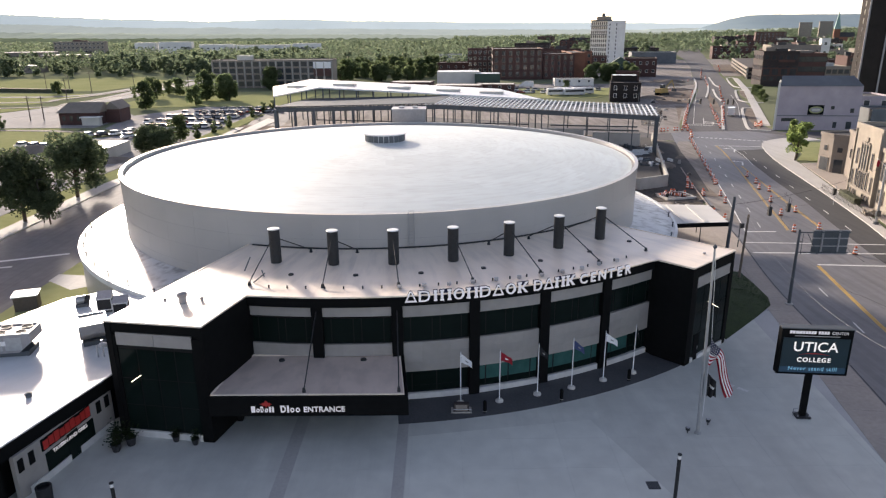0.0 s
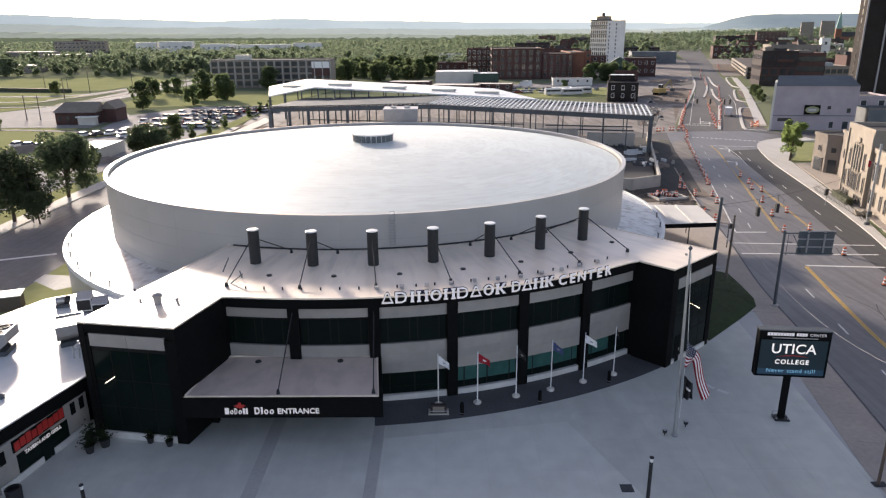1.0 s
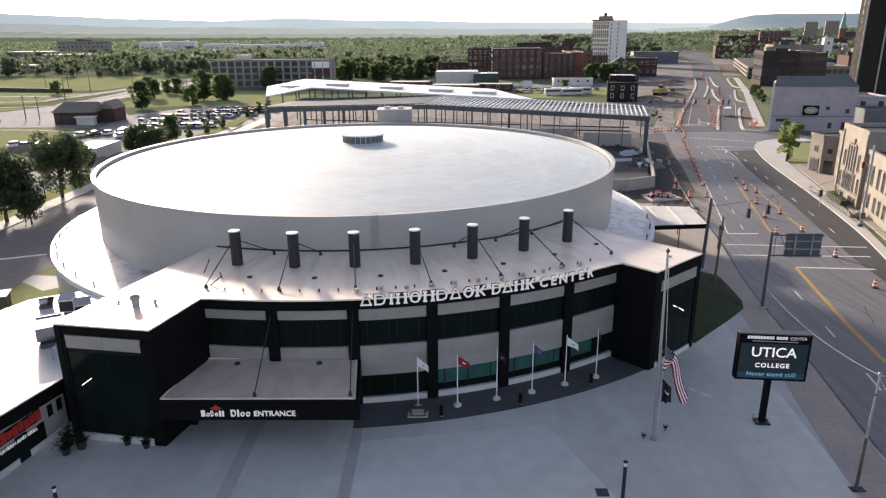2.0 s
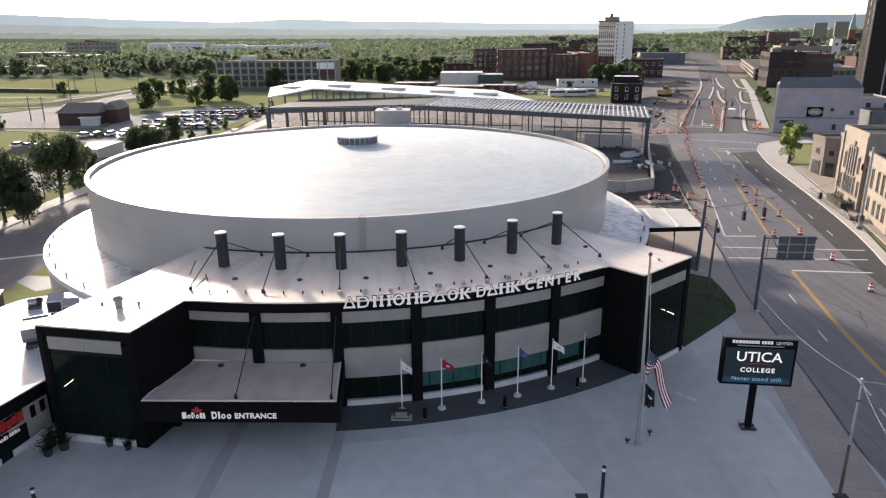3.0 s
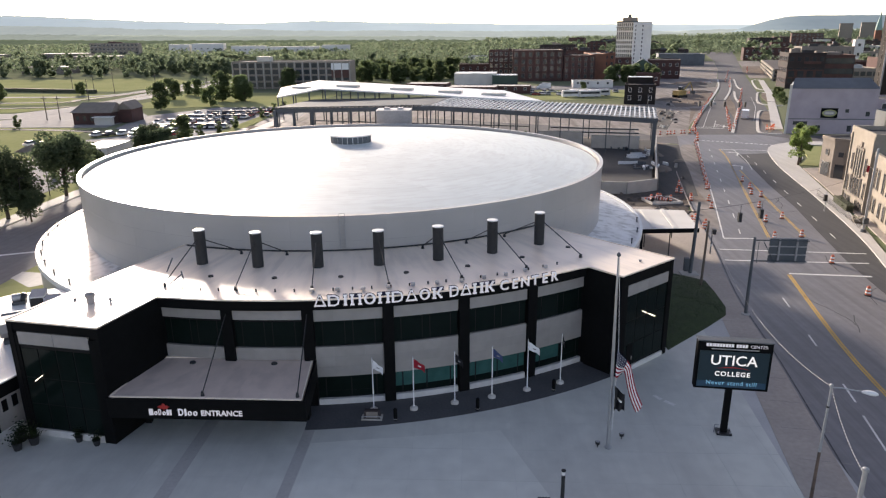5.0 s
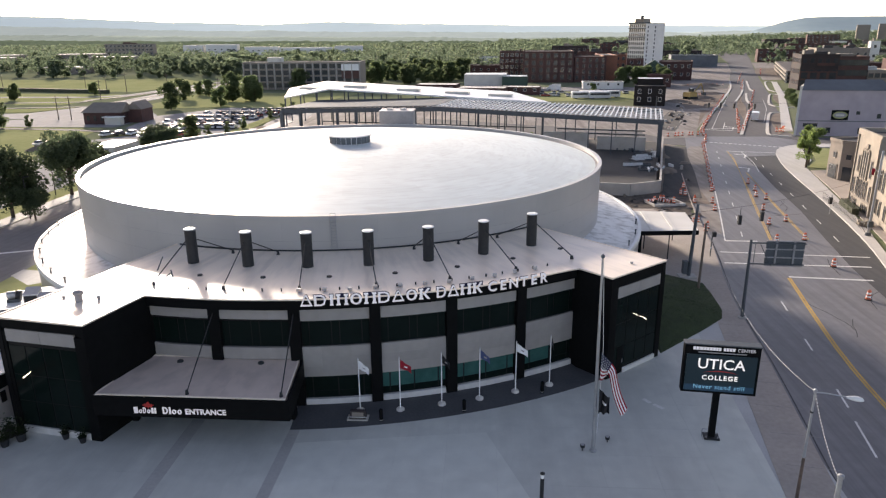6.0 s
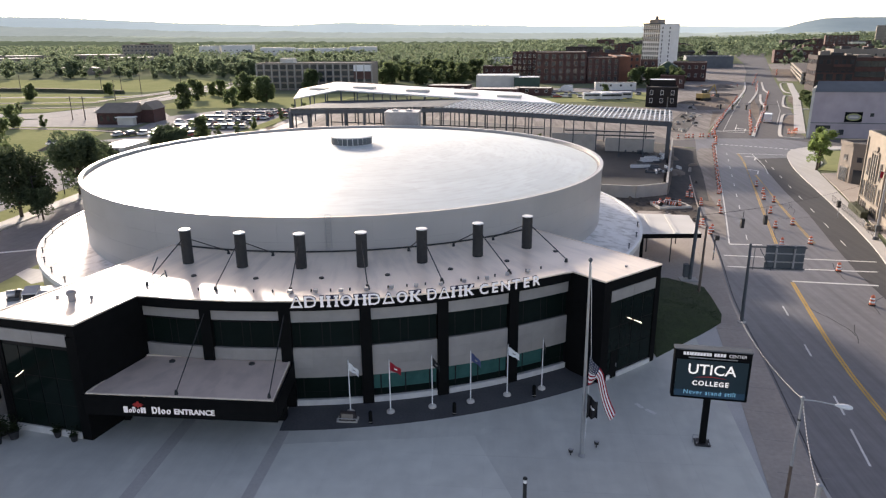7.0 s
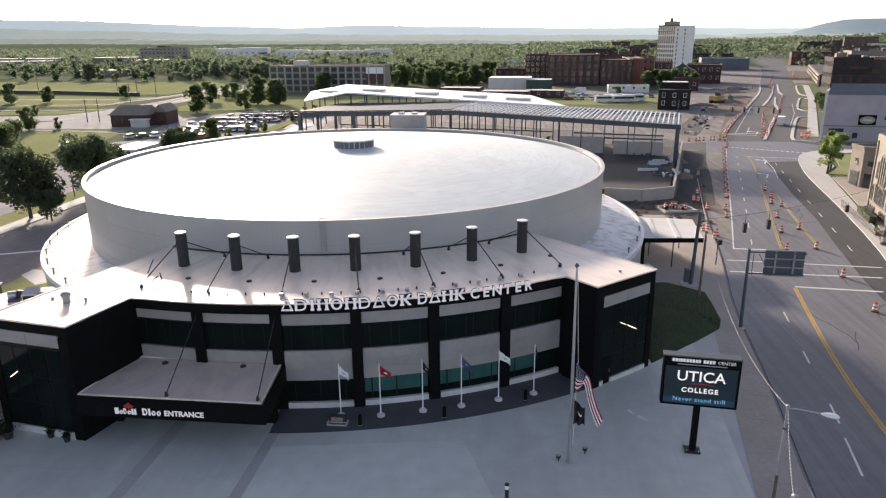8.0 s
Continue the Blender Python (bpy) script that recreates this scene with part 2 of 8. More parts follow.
def stained(m, cx, cy, dark, amount, around=34.0, out=0.16):
    """Adds soft grime: streaks running outward from the centre and round puddle marks."""
    n, l = m.node_tree.nodes, m.node_tree.links
    b = n["Principled BSDF"]
    src = b.inputs["Base Color"].links[0].from_socket
    geo, sep = n.new("ShaderNodeNewGeometry"), n.new("ShaderNodeSeparateXYZ")
    l.new(geo.outputs["Position"], sep.inputs[0])
    def op(kind, a, c):
        k = n.new("ShaderNodeMath")
        k.operation = kind
        for i, v in enumerate((a, c)):
            if isinstance(v, (int, float)):
                k.inputs[i].default_value = v
            else:
                l.new(v, k.inputs[i])
        return k.outputs[0]
    dx, dy = op("SUBTRACT", sep.outputs[0], cx), op("SUBTRACT", sep.outputs[1], cy)
    ang = op("ARCTAN2", dx, dy)
    rad = op("SQRT", op("ADD", op("MULTIPLY", dx, dx), op("MULTIPLY", dy, dy)), 0)
    comb = n.new("ShaderNodeCombineXYZ")
    l.new(op("MULTIPLY", ang, around), comb.inputs[0])
    l.new(op("MULTIPLY", rad, out), comb.inputs[1])
    streak, puddle = n.new("ShaderNodeTexNoise"), n.new("ShaderNodeTexNoise")
    streak.inputs["Scale"].default_value, streak.inputs["Detail"].default_value = 1.6, 4
    puddle.inputs["Scale"].default_value, puddle.inputs["Detail"].default_value = 0.42, 6
    l.new(comb.outputs[0], streak.inputs["Vector"])
    l.new(geo.outputs["Position"], puddle.inputs["Vector"])
    both = op("MULTIPLY", op("SUBTRACT", streak.outputs[0], 0.36), op("ADD", puddle.outputs[0], 0.1))
    ramp = n.new("ShaderNodeMapRange")
    ramp.inputs[1].default_value, ramp.inputs[2].default_value, ramp.inputs[4].default_value = 0.06, 0.2, amount
    l.new(both, ramp.inputs[0])
    mix = n.new("ShaderNodeMix")
    mix.data_type = "RGBA"
    mix.inputs[7].default_value = (*dark, 1)
    l.new(ramp.outputs[0], mix.inputs[0])
    l.new(src, mix.inputs[6])
    l.new(mix.outputs[2], b.inputs["Base Color"])
    return m


def streaked(m, dx, dy, dark, amount, wide=1.5):
    """Adds wear that runs in long lanes along a direction on the ground."""
    n, l = m.node_tree.nodes, m.node_tree.links
    b = n["Principled BSDF"]
    src = b.inputs["Base Color"].links[0].from_socket
    geo, rot = n.new("ShaderNodeNewGeometry"), n.new("ShaderNodeMapping")
    rot.inputs["Rotation"].default_value = (0, 0, math.atan2(dx, dy))
    rot.inputs["Scale"].default_value = (wide, 0.035, 0.1)
    l.new(geo.outputs["Position"], rot.inputs["Vector"])
    nz, ramp, mix = n.new("ShaderNodeTexNoise"), n.new("ShaderNodeMapRange"), n.new("ShaderNodeMix")
    nz.inputs["Scale"].default_value, nz.inputs["Detail"].default_value, nz.inputs["Roughness"].default_value = 1.0, 6, 0.65
    l.new(rot.outputs[0], nz.inputs["Vector"])
    ramp.inputs[1].default_value, ramp.inputs[2].default_value, ramp.inputs[4].default_value = 0.42, 0.68, amount
    l.new(nz.outputs[0], ramp.inputs[0])
    mix.data_type = "RGBA"
    mix.inputs[7].default_value = (*dark, 1)
    l.new(ramp.outputs[0], mix.inputs[0])
    l.new(src, mix.inputs[6])
    l.new(mix.outputs[2], b.inputs["Base Color"])
    return m


streaked(M["asphalt"], 0.22, 0.97, (0.085, 0.08, 0.08), 0.6)
streaked(M["asphalt_far"], 0.33, 0.94, (0.07, 0.068, 0.07), 0.5)
streaked(M["asphalt_new"], 0.25, 0.97, (0.09, 0.088, 0.086), 0.35)
streaked(M["asphalt_old"], -0.05, 1.0, (0.10, 0.097, 0.1), 0.55)
streaked(M["yard"], 0.3, 0.95, (0.15, 0.13, 0.12), 0.7, 0.6)
streaked(M["dirt_dark"], 0.25, 0.97, (0.12, 0.11, 0.1), 0.3, 0.9)
streaked(M["concrete"], 0.9, 0.4, (0.40, 0.40, 0.37), 0.55, 0.25)
streaked(M["walk_new"], 0.25, 0.97, (0.40, 0.38, 0.36), 0.5, 0.8)
stained(M["roof_white"], -7.11, 88.39, (0.55, 0.55, 0.545), 0.25)
stained(M["roof_canopy"], -7.11, 88.39, (0.36, 0.29, 0.25), 0.35, 26.0, 0.3)
stained(M["roof_tan"], -7.11, 88.39, (0.36, 0.31, 0.275), 0.3, 26.0, 0.1)
M["roof_dome"] = stained(mat("dome_membrane", (0.665, 0.725, 0.705), (0.62, 0.68, 0.66), 0.52, grain=0.6, patch=0.12, spec=0.3, bump=0.03, vary=0.045), -7.11, 88.39, (0.5, 0.52, 0.505), 0.4, 6.0, 1.1)
M["roof_ring"] = stained(mat("weathered_ring_membrane", (0.72, 0.715, 0.7), (0.6, 0.59, 0.575), 0.4, grain=0.5, patch=0.15, bump=0.02), -7.11, 88.39, (0.26, 0.24, 0.22), 0.85, 22.0, 0.5)
LEAF = leaf_mat("leaves", (0.10, 0.142, 0.068), (0.15, 0.195, 0.098), 0.7)
LEAF_YOUNG = leaf_mat("young_leaves", (0.15, 0.21, 0.075), (0.21, 0.275, 0.105), 0.7)
LEAF_DEEP = leaf_mat("deep_leaves", (0.068, 0.095, 0.055), (0.10, 0.135, 0.075), 0.55)
LEAF_DARK = leaf_mat("dark_leaves", (0.02, 0.035, 0.012), (0.035, 0.05, 0.02), 0.3)
# blades of the bank, in the same shade-darkened green
GRASS_BLADE = leaf_mat("shaded_grass_blade", (0.022, 0.044, 0.011), (0.03, 0.054, 0.015))
# paler, greyer leaves: some distance haze is put into this colour
LEAF_FAR = leaf_mat("hazed_far_leaves", (0.115, 0.16, 0.10), (0.18, 0.225, 0.145), 0.7)


# ---- mesh helpers ----
class Geo:
    """Vertices and faces of one mesh."""

    def __init__(self):
        self.v, self.f = [], []

    def add(self, vs, fs):
        k = len(self.v)
        self.v += [tuple(p) for p in vs]
        self.f += [tuple(i + k for i in f) for f in fs]
        return self

    def box(self, x0, x1, y0, y1, z0, z1, m=None):
        vs = [Vector((x, y, z)) for z in (z0, z1) for x, y in ((x0, y0), (x1, y0), (x1, y1), (x0, y1))]
        if m is not None:
            vs = [m @ p for p in vs]
        return self.add(vs, [(3, 2, 1, 0), (4, 5, 6, 7), (0, 1, 5, 4), (1, 2, 6, 5), (2, 3, 7, 6), (3, 0, 4, 7)])

    def prism(self, poly, z0, z1):
        n = len(poly)
        area = sum(poly[i - 1][0] * poly[i][1] - poly[i][0] * poly[i - 1][1] for i in range(n))
        poly = poly if area > 0 else poly[::-1]
        vs = [(x, y, z0) for x, y in poly] + [(x, y, z1) for x, y in poly]
        return self.add(vs, [tuple(range(n))[::-1], tuple(range(n, 2 * n))] + [(i, (i + 1) % n, n + (i + 1) % n, n + i) for i in range(n)])

    def rod(self, a, b, r0, r1=None, n=8):
        a, b = Vector(a), Vector(b)
        r1 = r0 if r1 is None else r1
        q = (b - a).to_track_quat("Z", "Y").to_matrix()
        ring = [Vector((math.cos(2 * math.pi * i / n), math.sin(2 * math.pi * i / n), 0)) for i in range(n)]
        vs = [a + q @ (p * r0) for p in ring] + [b + q @ (p * r1) for p in ring]
        return self.add(vs, [tuple(range(n))[::-1], tuple(range(n, 2 * n))] + [(i, (i + 1) % n, n + (i + 1) % n, n + i) for i in range(n)])

    def arc(self, r0, r1, a0, a1, z0, z1, n=None, z1o=None, z0o=None):
        """A block between two radii and two angles (degrees from -y towards +x); z1o: top at the outer radius."""
        n = n or max(2, int(abs(a1 - a0) / 1.5) + 1)
        z1o, z0o = z1 if z1o is None else z1o, z0 if z0o is None else z0o
        k, vs, fs = 4, [], []
        for i in range(n + 1):
            a = radians(a0 + (a1 - a0) * i / n)
            s, c = math.sin(a), -math.cos(a)
            vs += [(r0 * s, r0 * c, z0), (r1 * s, r1 * c, z0o), (r1 * s, r1 * c, z1o), (r0 * s, r0 * c, z1)]
        for i in range(n):
            for j in range(4):
                fs.append((k * i + j, k * i + (j + 1) % 4, k * (i + 1) + (j + 1) % 4, k * (i + 1) + j))
        if abs(a1 - a0) < 359.9:
            fs += [(3, 2, 1, 0), (k * n, k * n + 1, k * n + 2, k * n + 3)]
        return self.add(vs, fs)

    def tube(self, pts, r, n=5):
        """One round wire through the points."""
        pts = [Vector(p) for p in pts]
        k = len(pts)
        vs = []
        for i, p in enumerate(pts):
            d = (pts[min(i + 1, k - 1)] - pts[max(i - 1, 0)]).normalized()
            a = d.cross(Vector((0.1, 0.2, 1))).normalized()
            b = d.cross(a)
            vs += [p + (a * math.cos(6.2832 * j / n) + b * math.sin(6.2832 * j / n)) * r for j in range(n)]
        fs = [(i * n + j, i * n + (j + 1) % n, (i + 1) * n + (j + 1) % n, (i + 1) * n + j) for i in range(k - 1) for j in range(n)]
        return self.add(vs, fs + [tuple(range(n))[::-1], tuple(range((k - 1) * n, k * n))])

    def lathe(self, prof, n=24, at=(0, 0, 0)):
        vs = [(at[0] + r * math.cos(2 * math.pi * i / n), at[1] + r * math.sin(2 * math.pi * i / n), at[2] + z) for r, z in prof for i in range(n)]
        fs = [(j * n + i, j * n + (i + 1) % n, (j + 1) * n + (i + 1) % n, (j + 1) * n + i) for j in range(len(prof) - 1) for i in range(n)]
        fs += [tuple(range(n))[::-1], tuple(range((len(prof) - 1) * n, len(prof) * n))]
        return self.add(vs, fs)

    def grid(self, fn, nu, nv):
        vs = [fn(i / nu, j / nv) for j in range(nv + 1) for i in range(nu + 1)]
        return self.add(vs, [(j * (nu + 1) + i, j * (nu + 1) + i + 1, (j + 1) * (nu + 1) + i + 1, (j + 1) * (nu + 1) + i) for j in range(nv) for i in range(nu)])

    def mesh(self, name, material, smooth=False, fix=True):
        me = bpy.data.meshes.new(name)
        me.from_pydata(self.v, [], self.f)
        if fix and len(self.f) < 30000:
            bm = bmesh.new()
            bm.from_mesh(me)
            bmesh.ops.recalc_face_normals(bm, faces=bm.faces)
            bm.to_mesh(me)
            bm.free()
        me.materials.append(material)
        if smooth:
            me.shade_smooth()
            me.set_sharp_from_angle(angle=radians(35))
        return me


def part(name, geo, material, parent, label="", smooth=False):
    """One mesh object under a thing or under a part."""
    me = geo.mesh(name, material, smooth) if isinstance(geo, Geo) else geo
    ob = new(name, me)
    ob.parent = parent
    return tagged(ob, label) if label else ob


def put(name, me, parent, x=0, y=0, z=0, rz=0, rx=0):
    """A piece on shared mesh data."""
    ob = new(name, me)
    ob.parent = parent
    ob.matrix_basis = pose(x, y, z, rx, 0, rz)
    return ob


def thing(name, label, category, x=0, y=0, z=0, rz=0, group="", kind=""):
    ob = new(name)
    ob.empty_display_size = 0.5
    ob.matrix_basis = pose(x, y, z, 0, 0, rz)
    return tagged(ob, label, category, group, kind)


def solid(name, geo, material, label, category, group="", kind="", smooth=False, at=None):
    ob = new(name, geo.mesh(name, material, smooth))
    if at:
        ob.location = at
    return tagged(ob, label, category, group, kind)


def sheet(name, poly, z, material, label, category, thick=0.3):
    return solid(name, Geo().prism(poly, z - thick, z), material, label, category, kind="structure")


def strip(pts, half, z, geo=None, thick=0.2):
    """A band of that half width along a polyline."""
    geo = geo or Geo()
    left, right = [], []
    for i, p in enumerate(pts):
        a, b = Vector(pts[max(i - 1, 0)]), Vector(pts[min(i + 1, len(pts) - 1)])
        d = (b - a).normalized()
        n = Vector((-d.y, d.x)) * half
        left.append((p[0] + n.x, p[1] + n.y))
        right.append((p[0] - n.x, p[1] - n.y))
    for i in range(len(pts) - 1):
        geo.prism([left[i], right[i], right[i + 1], left[i + 1]], z - thick, z)
    return geo


def smooth_line(pts, step=3.0):
    """A rounder polyline through the points (Catmull-Rom)."""
    out = []
    for i in range(len(pts) - 1):
        p = [Vector(pts[max(0, min(len(pts) - 1, i + k))]) for k in (-1, 0, 1, 2)]
        n = max(2, int((p[2] - p[1]).length / step))
        for j in range(n):
            t = j / n
            q = 0.5 * (2 * p[1] + (p[2] - p[0]) * t + (2 * p[0] - 5 * p[1] + 4 * p[2] - p[3]) * t * t + (3 * p[1] - p[0] - 3 * p[2] + p[3]) * t ** 3)
            out.append((q.x, q.y))
    return out + [tuple(pts[-1])]


def text_mesh(name, words, size, material, depth=0.03, align="LEFT", bold=0.0, spacing=1.0):
    """Words in the built-in font as a mesh in the xz plane, facing -y."""
    cu = bpy.data.curves.new(name, "FONT")
    cu.body, cu.size, cu.extrude, cu.align_x, cu.offset, cu.space_character = words, size, depth, align, bold, spacing
    cu.resolution_u = 3
    ob = bpy.data.objects.new(name, cu)
    me = bpy.data.meshes.new_from_object(ob)
    me.transform(pose(0, 0, 0, 90))
    me.materials.clear()
    me.materials.append(material)
    bpy.data.objects.remove(ob)
    return me


def polar(r, a):
    return r * math.sin(radians(a)), -r * math.cos(radians(a))


# ---- ground, streets ----
CX, CY = -7.11, 88.39
land = Geo()
land.lathe([(4700, -1.5), (4700, -0.16)], 64)
solid("ground", land, M["land"], "wide valley floor of grass and bare lots reaching the hills", "ground", kind="structure")
KERB_L = smooth_line([(28.6, 12), (29.9, 26), (31.65, 38), (34.1, 54), (36.2, 70), (39.6, 87), (43.2, 108), (47.6, 130), (51.4, 147.4), (55.5, 163), (60.0, 174)])
KERB_R = smooth_line([(47, 20), (48.5, 40), (51.5, 58), (55.6, 74), (60.5, 90.5), (65.5, 112.6), (71, 140), (74, 152), (77.5, 163), (81.5, 170.5), (88, 175.5), (96, 176.6)])
ROAD_Z = -0.12
sheet("road", KERB_L + [(64, 190)] + [(86, 190)] + KERB_R[::-1], ROAD_Z, M["asphalt"], "worn grey asphalt avenue with lane markings", "road")
FAR_L = [(60, 172), (64.5, 183), (75, 212), (91.8, 253), (121.6, 327), (147.4, 405), (189.7, 531), (240, 690), (277, 820), (322, 980), (372, 1130)]
FAR_R = [(96, 176), (93, 186), (95, 200), (108, 235), (124, 285), (139, 327), (173, 430), (222, 574), (300, 800), (350, 950), (412, 1110)]
sheet("road_far", FAR_L + FAR_R[::-1], -0.135, M["asphalt_far"], "worn asphalt avenue under reconstruction in the distance", "road")
sheet("cross_street", [(-10, 232), (58, 197), (66, 190), (90, 188), (130, 187), (220, 186), (220, 174), (130, 175), (90, 176.4), (60, 173.5), (50, 180), (-10, 214)], -0.128, M["asphalt_far"], "pale worn asphalt side street", "road")
sheet("fresh_lane", [p for p in KERB_R[2:60] if 62 < p[1] < 160] + [(68.5, 158), (66.5, 146), (62.3, 125), (59.5, 108), (56.4, 94), (53.5, 80), (51.5, 66)], ROAD_Z + 0.006, M["asphalt_new"], "dark fresh asphalt lane along the kerb", "road")
sheet("old_shoulder", [(41.5, 96), (44.3, 109), (48.6, 130), (52.4, 147.4), (56.5, 163), (60.5, 172.5), (64, 172.5), (60.2, 158), (55.8, 143), (50.5, 122), (45, 101), (43, 94)], ROAD_Z + 0.005, M["yard"], "closed-off pale old asphalt lane beside the dirt", "road")
sheet("street_west", [(-60, 20), (-45.5, 20), (-44, 60), (-44.5, 90), (-43, 120), (-43.5, 165), (-47, 205), (-53, 260), (-66, 260), (-58, 205), (-57, 165), (-60, 124)], ROAD_Z, M["asphalt_old"], "pale sunlit asphalt street beside the arena", "road")

# road markings
marks = Geo()
def line(pts, w=0.07, z=ROAD_Z + 0.014):
    strip(pts, w, z, marks, 0.01)
def dashes(a, b, n, on=0.28, w=0.07):
    a, b = Vector(a), Vector(b)
    for i in range(n):
        p, q = a.lerp(b, i / n), a.lerp(b, (i + on) / n)
        line([tuple(p), tuple(q)], w)
line(smooth_line([(42.5, 91.2), (48.4, 112.9), (57.6, 147.9), (65.6, 177)]), 0.09)
dashes((45.4, 93), (66.5, 172), 9)
dashes((57.2, 91), (71.5, 163), 8)
for a, b in (((33.4, 26.4), (34.1, 31)), ((34.7, 34.4), (35.3, 38.2)), ((35.8, 41.4), (36.65, 45.8)), ((37.1, 47.7), (37.6, 50.5)), ((38.8, 57.4), (39.2, 59.8)), ((40.4, 66.5), (40.8, 69))):
    line([(a[0] + 0.15, a[1]), (b[0] + 0.15, b[1])], 0.075)
dashes((49.0, 40), (53.0, 72), 4)
line([(42.4, 90.9), (46.6, 90.8)], 0.18)
line([(40.2, 85.9), (57.7, 84.3)], 0.14)
line([(39.3, 81.5), (55.9, 80.5)], 0.14)
line([(44.9, 76.7), (53.7, 75.8)], 0.18)
line([(66.9, 165.4), (77.2, 163.4)], 0.16)
line(smooth_line([(70.2, 165), (67.6, 150), (65.0, 140)]), 0.07)
for k in range(16):
    a = Vector((66.5, 180)).lerp(Vector((82.5, 171.5)), k / 16)
    line([tuple(a), (a.x + 0.62, a.y - 0.33)], 0.4)
line([(72.5, 205), (84, 207)], 0.25)
line([(-54.8, 80.4), (-47.6, 83.4)], 0.3)
line([(-55.5, 77.2), (-52.0, 78.4)], 0.25)
tagged(new("road_marking", marks.mesh("road_marking", M["line_white"])), "white painted lane lines and stop bars", "road marking", kind="structure")
marks = Geo()
for d in (-0.12, 0.12):
    line(smooth_line([(48.6 + d, 91.4), (52.5 + d, 106.5), (56.5 + d, 121.7), (61, 139), (65.1 + d, 155), (67.2 + d, 165.5)]), 0.06)
    line(smooth_line([(53.6 + d, 91.9), (57.4 + d, 113.7), (60.6, 130), (62.2 + d, 139)]), 0.06)
    line(smooth_line([(38.6 + d, 30), (40 + d, 47), (41.3 + d, 58), (44.75 + d, 76.3)]), 0.085)
tagged(new("road_marking", marks.mesh("road_marking", M["line_yellow"])), "yellow double centre lines curving along the avenue", "road marking", kind="structure")

# ---- arena ----
EAVE = 8.59
R_DRUM, R_RING, R_FACE = 31.6, 36.7, 42.5
arena = thing("arena_building", "round pale metal arena with white domed roof and black curved front", "arena", CX, CY)

# drum wall: curved cladding panels in three courses, seams recessed between them
part("drum_core", Geo().arc(R_DRUM - 0.6, R_DRUM - 0.012, 0, 360, 0, 11.3, 180), M["seam"], arena)
course = [(4.0, 5.8), (5.82, 7.62), (7.64, 9.44), (9.46, 11.3)]
N_PAN = 48
for z0, z1 in course:
    pan = Geo().arc(R_DRUM - 0.2, R_DRUM, 0.008, 360 / N_PAN - 0.008, z0, z1, 5).mesh("cladding_panel", M["drum"], True)
    for k in range(N_PAN):
        put("cladding_panel", pan, arena, rz=360 / N_PAN * k)
part("rim", Geo().arc(R_DRUM - 0.32, R_DRUM + 0.1, 0, 360, 11.3, 11.72, 180), M["drum"], arena, "pale metal parapet rim")
part("base_flashing", Geo().arc(R_DRUM - 0.02, R_DRUM + 0.1, -18, 44.4, EAVE, EAVE + 0.12, 60), M["pylon"], arena, "dark flashing at the foot of the drum")

# dome roof in lapped ring courses of membrane
def dome_z(r):
    return 11.25 + 2.05 * (1 - (r / 31.2) ** 2)
N_COURSE, N_SEC = 14, 20
for c in range(N_COURSE):
    ra, rb = 31.5 - 2.1 * c, max(2.2, 31.5 - 2.1 * (c + 1) - 0.09)
    ring_me = Geo().grid(lambda u, v: (*polar(ra + (rb - ra) * v, (u - 0.5) * 360 / N_SEC), dome_z(ra + (rb - ra) * v) + 0.0025 * (1 - v)), 14, 2).mesh("roof_sheet", M["roof_dome"], True)
    for k in range(N_SEC):
        put("roof_sheet", ring_me, arena, rz=360 / N_SEC * (k + 0.37 * (c % 3)))

# cupola
cup = part("cupola", Geo().lathe([(2.72, 12.9), (2.72, 13.3), (2.5, 13.32), (2.5, 14.22), (2.8, 14.22), (2.8, 14.36), (0.1, 14.5)], 36), M["roof_white"], arena, "low round vent cupola", True)
pane_me = Geo().arc(2.5, 2.58, 1.2, 13.8, 13.36, 14.18, 3).mesh("pane", M["roof_blue"])
for k in range(24):
    put("pane", pane_me, cup, rz=15 * k)

# ladder on the drum
lad = part("ladder", Geo(), M["steel"], arena)
for da in (-0.42, 0.42):
    x, y = polar(R_DRUM + 0.2, 8.15 + da)
    part("stile", Geo().rod((x, y, EAVE + 0.2), (x, y, 11.9), 0.03), M["steel"], lad)
for k in range(12):
    a, b = polar(R_DRUM + 0.2, 8.15 - 0.42), polar(R_DRUM + 0.2, 8.15 + 0.42)
    part("rung", Geo().rod((*a, EAVE + 0.4 + 0.27 * k), (*b, EAVE + 0.4 + 0.27 * k), 0.022, n=5), M["steel"], lad)

# lower ring roof and wall
part("ring_wall", Geo().arc(R_RING - 0.5, R_RING - 0.1, 36, 346, -0.1, 3.8, 160), M["drum"], arena, "low pale outer ring wall")
part("ring_roof", Geo().arc(R_DRUM - 0.1, R_RING, 38, 344, 3.6, 4.95, 160, z1o=4.15, z0o=3.6), M["roof_ring"], arena, "white lower ring roof with grey stains")
part("ring_edge", Geo().arc(R_RING - 0.25, R_RING + 0.08, 38, 344, 3.75, 4.32, 160), M["roof_white"], arena)

for k in range(15):
    x, y = polar(R_RING - 0.5, 284 + 6.4 * k if k < 9 else 44 + 7.5 * (k - 9))
    part("roof_stub", Geo().rod((x, y, 4.2), (x, y, 4.75), 0.07, n=6).rod((x, y, 4.75), (x + 0.02, y, 4.85), 0.13, 0.1, 8), M["steel_grey"], arena)

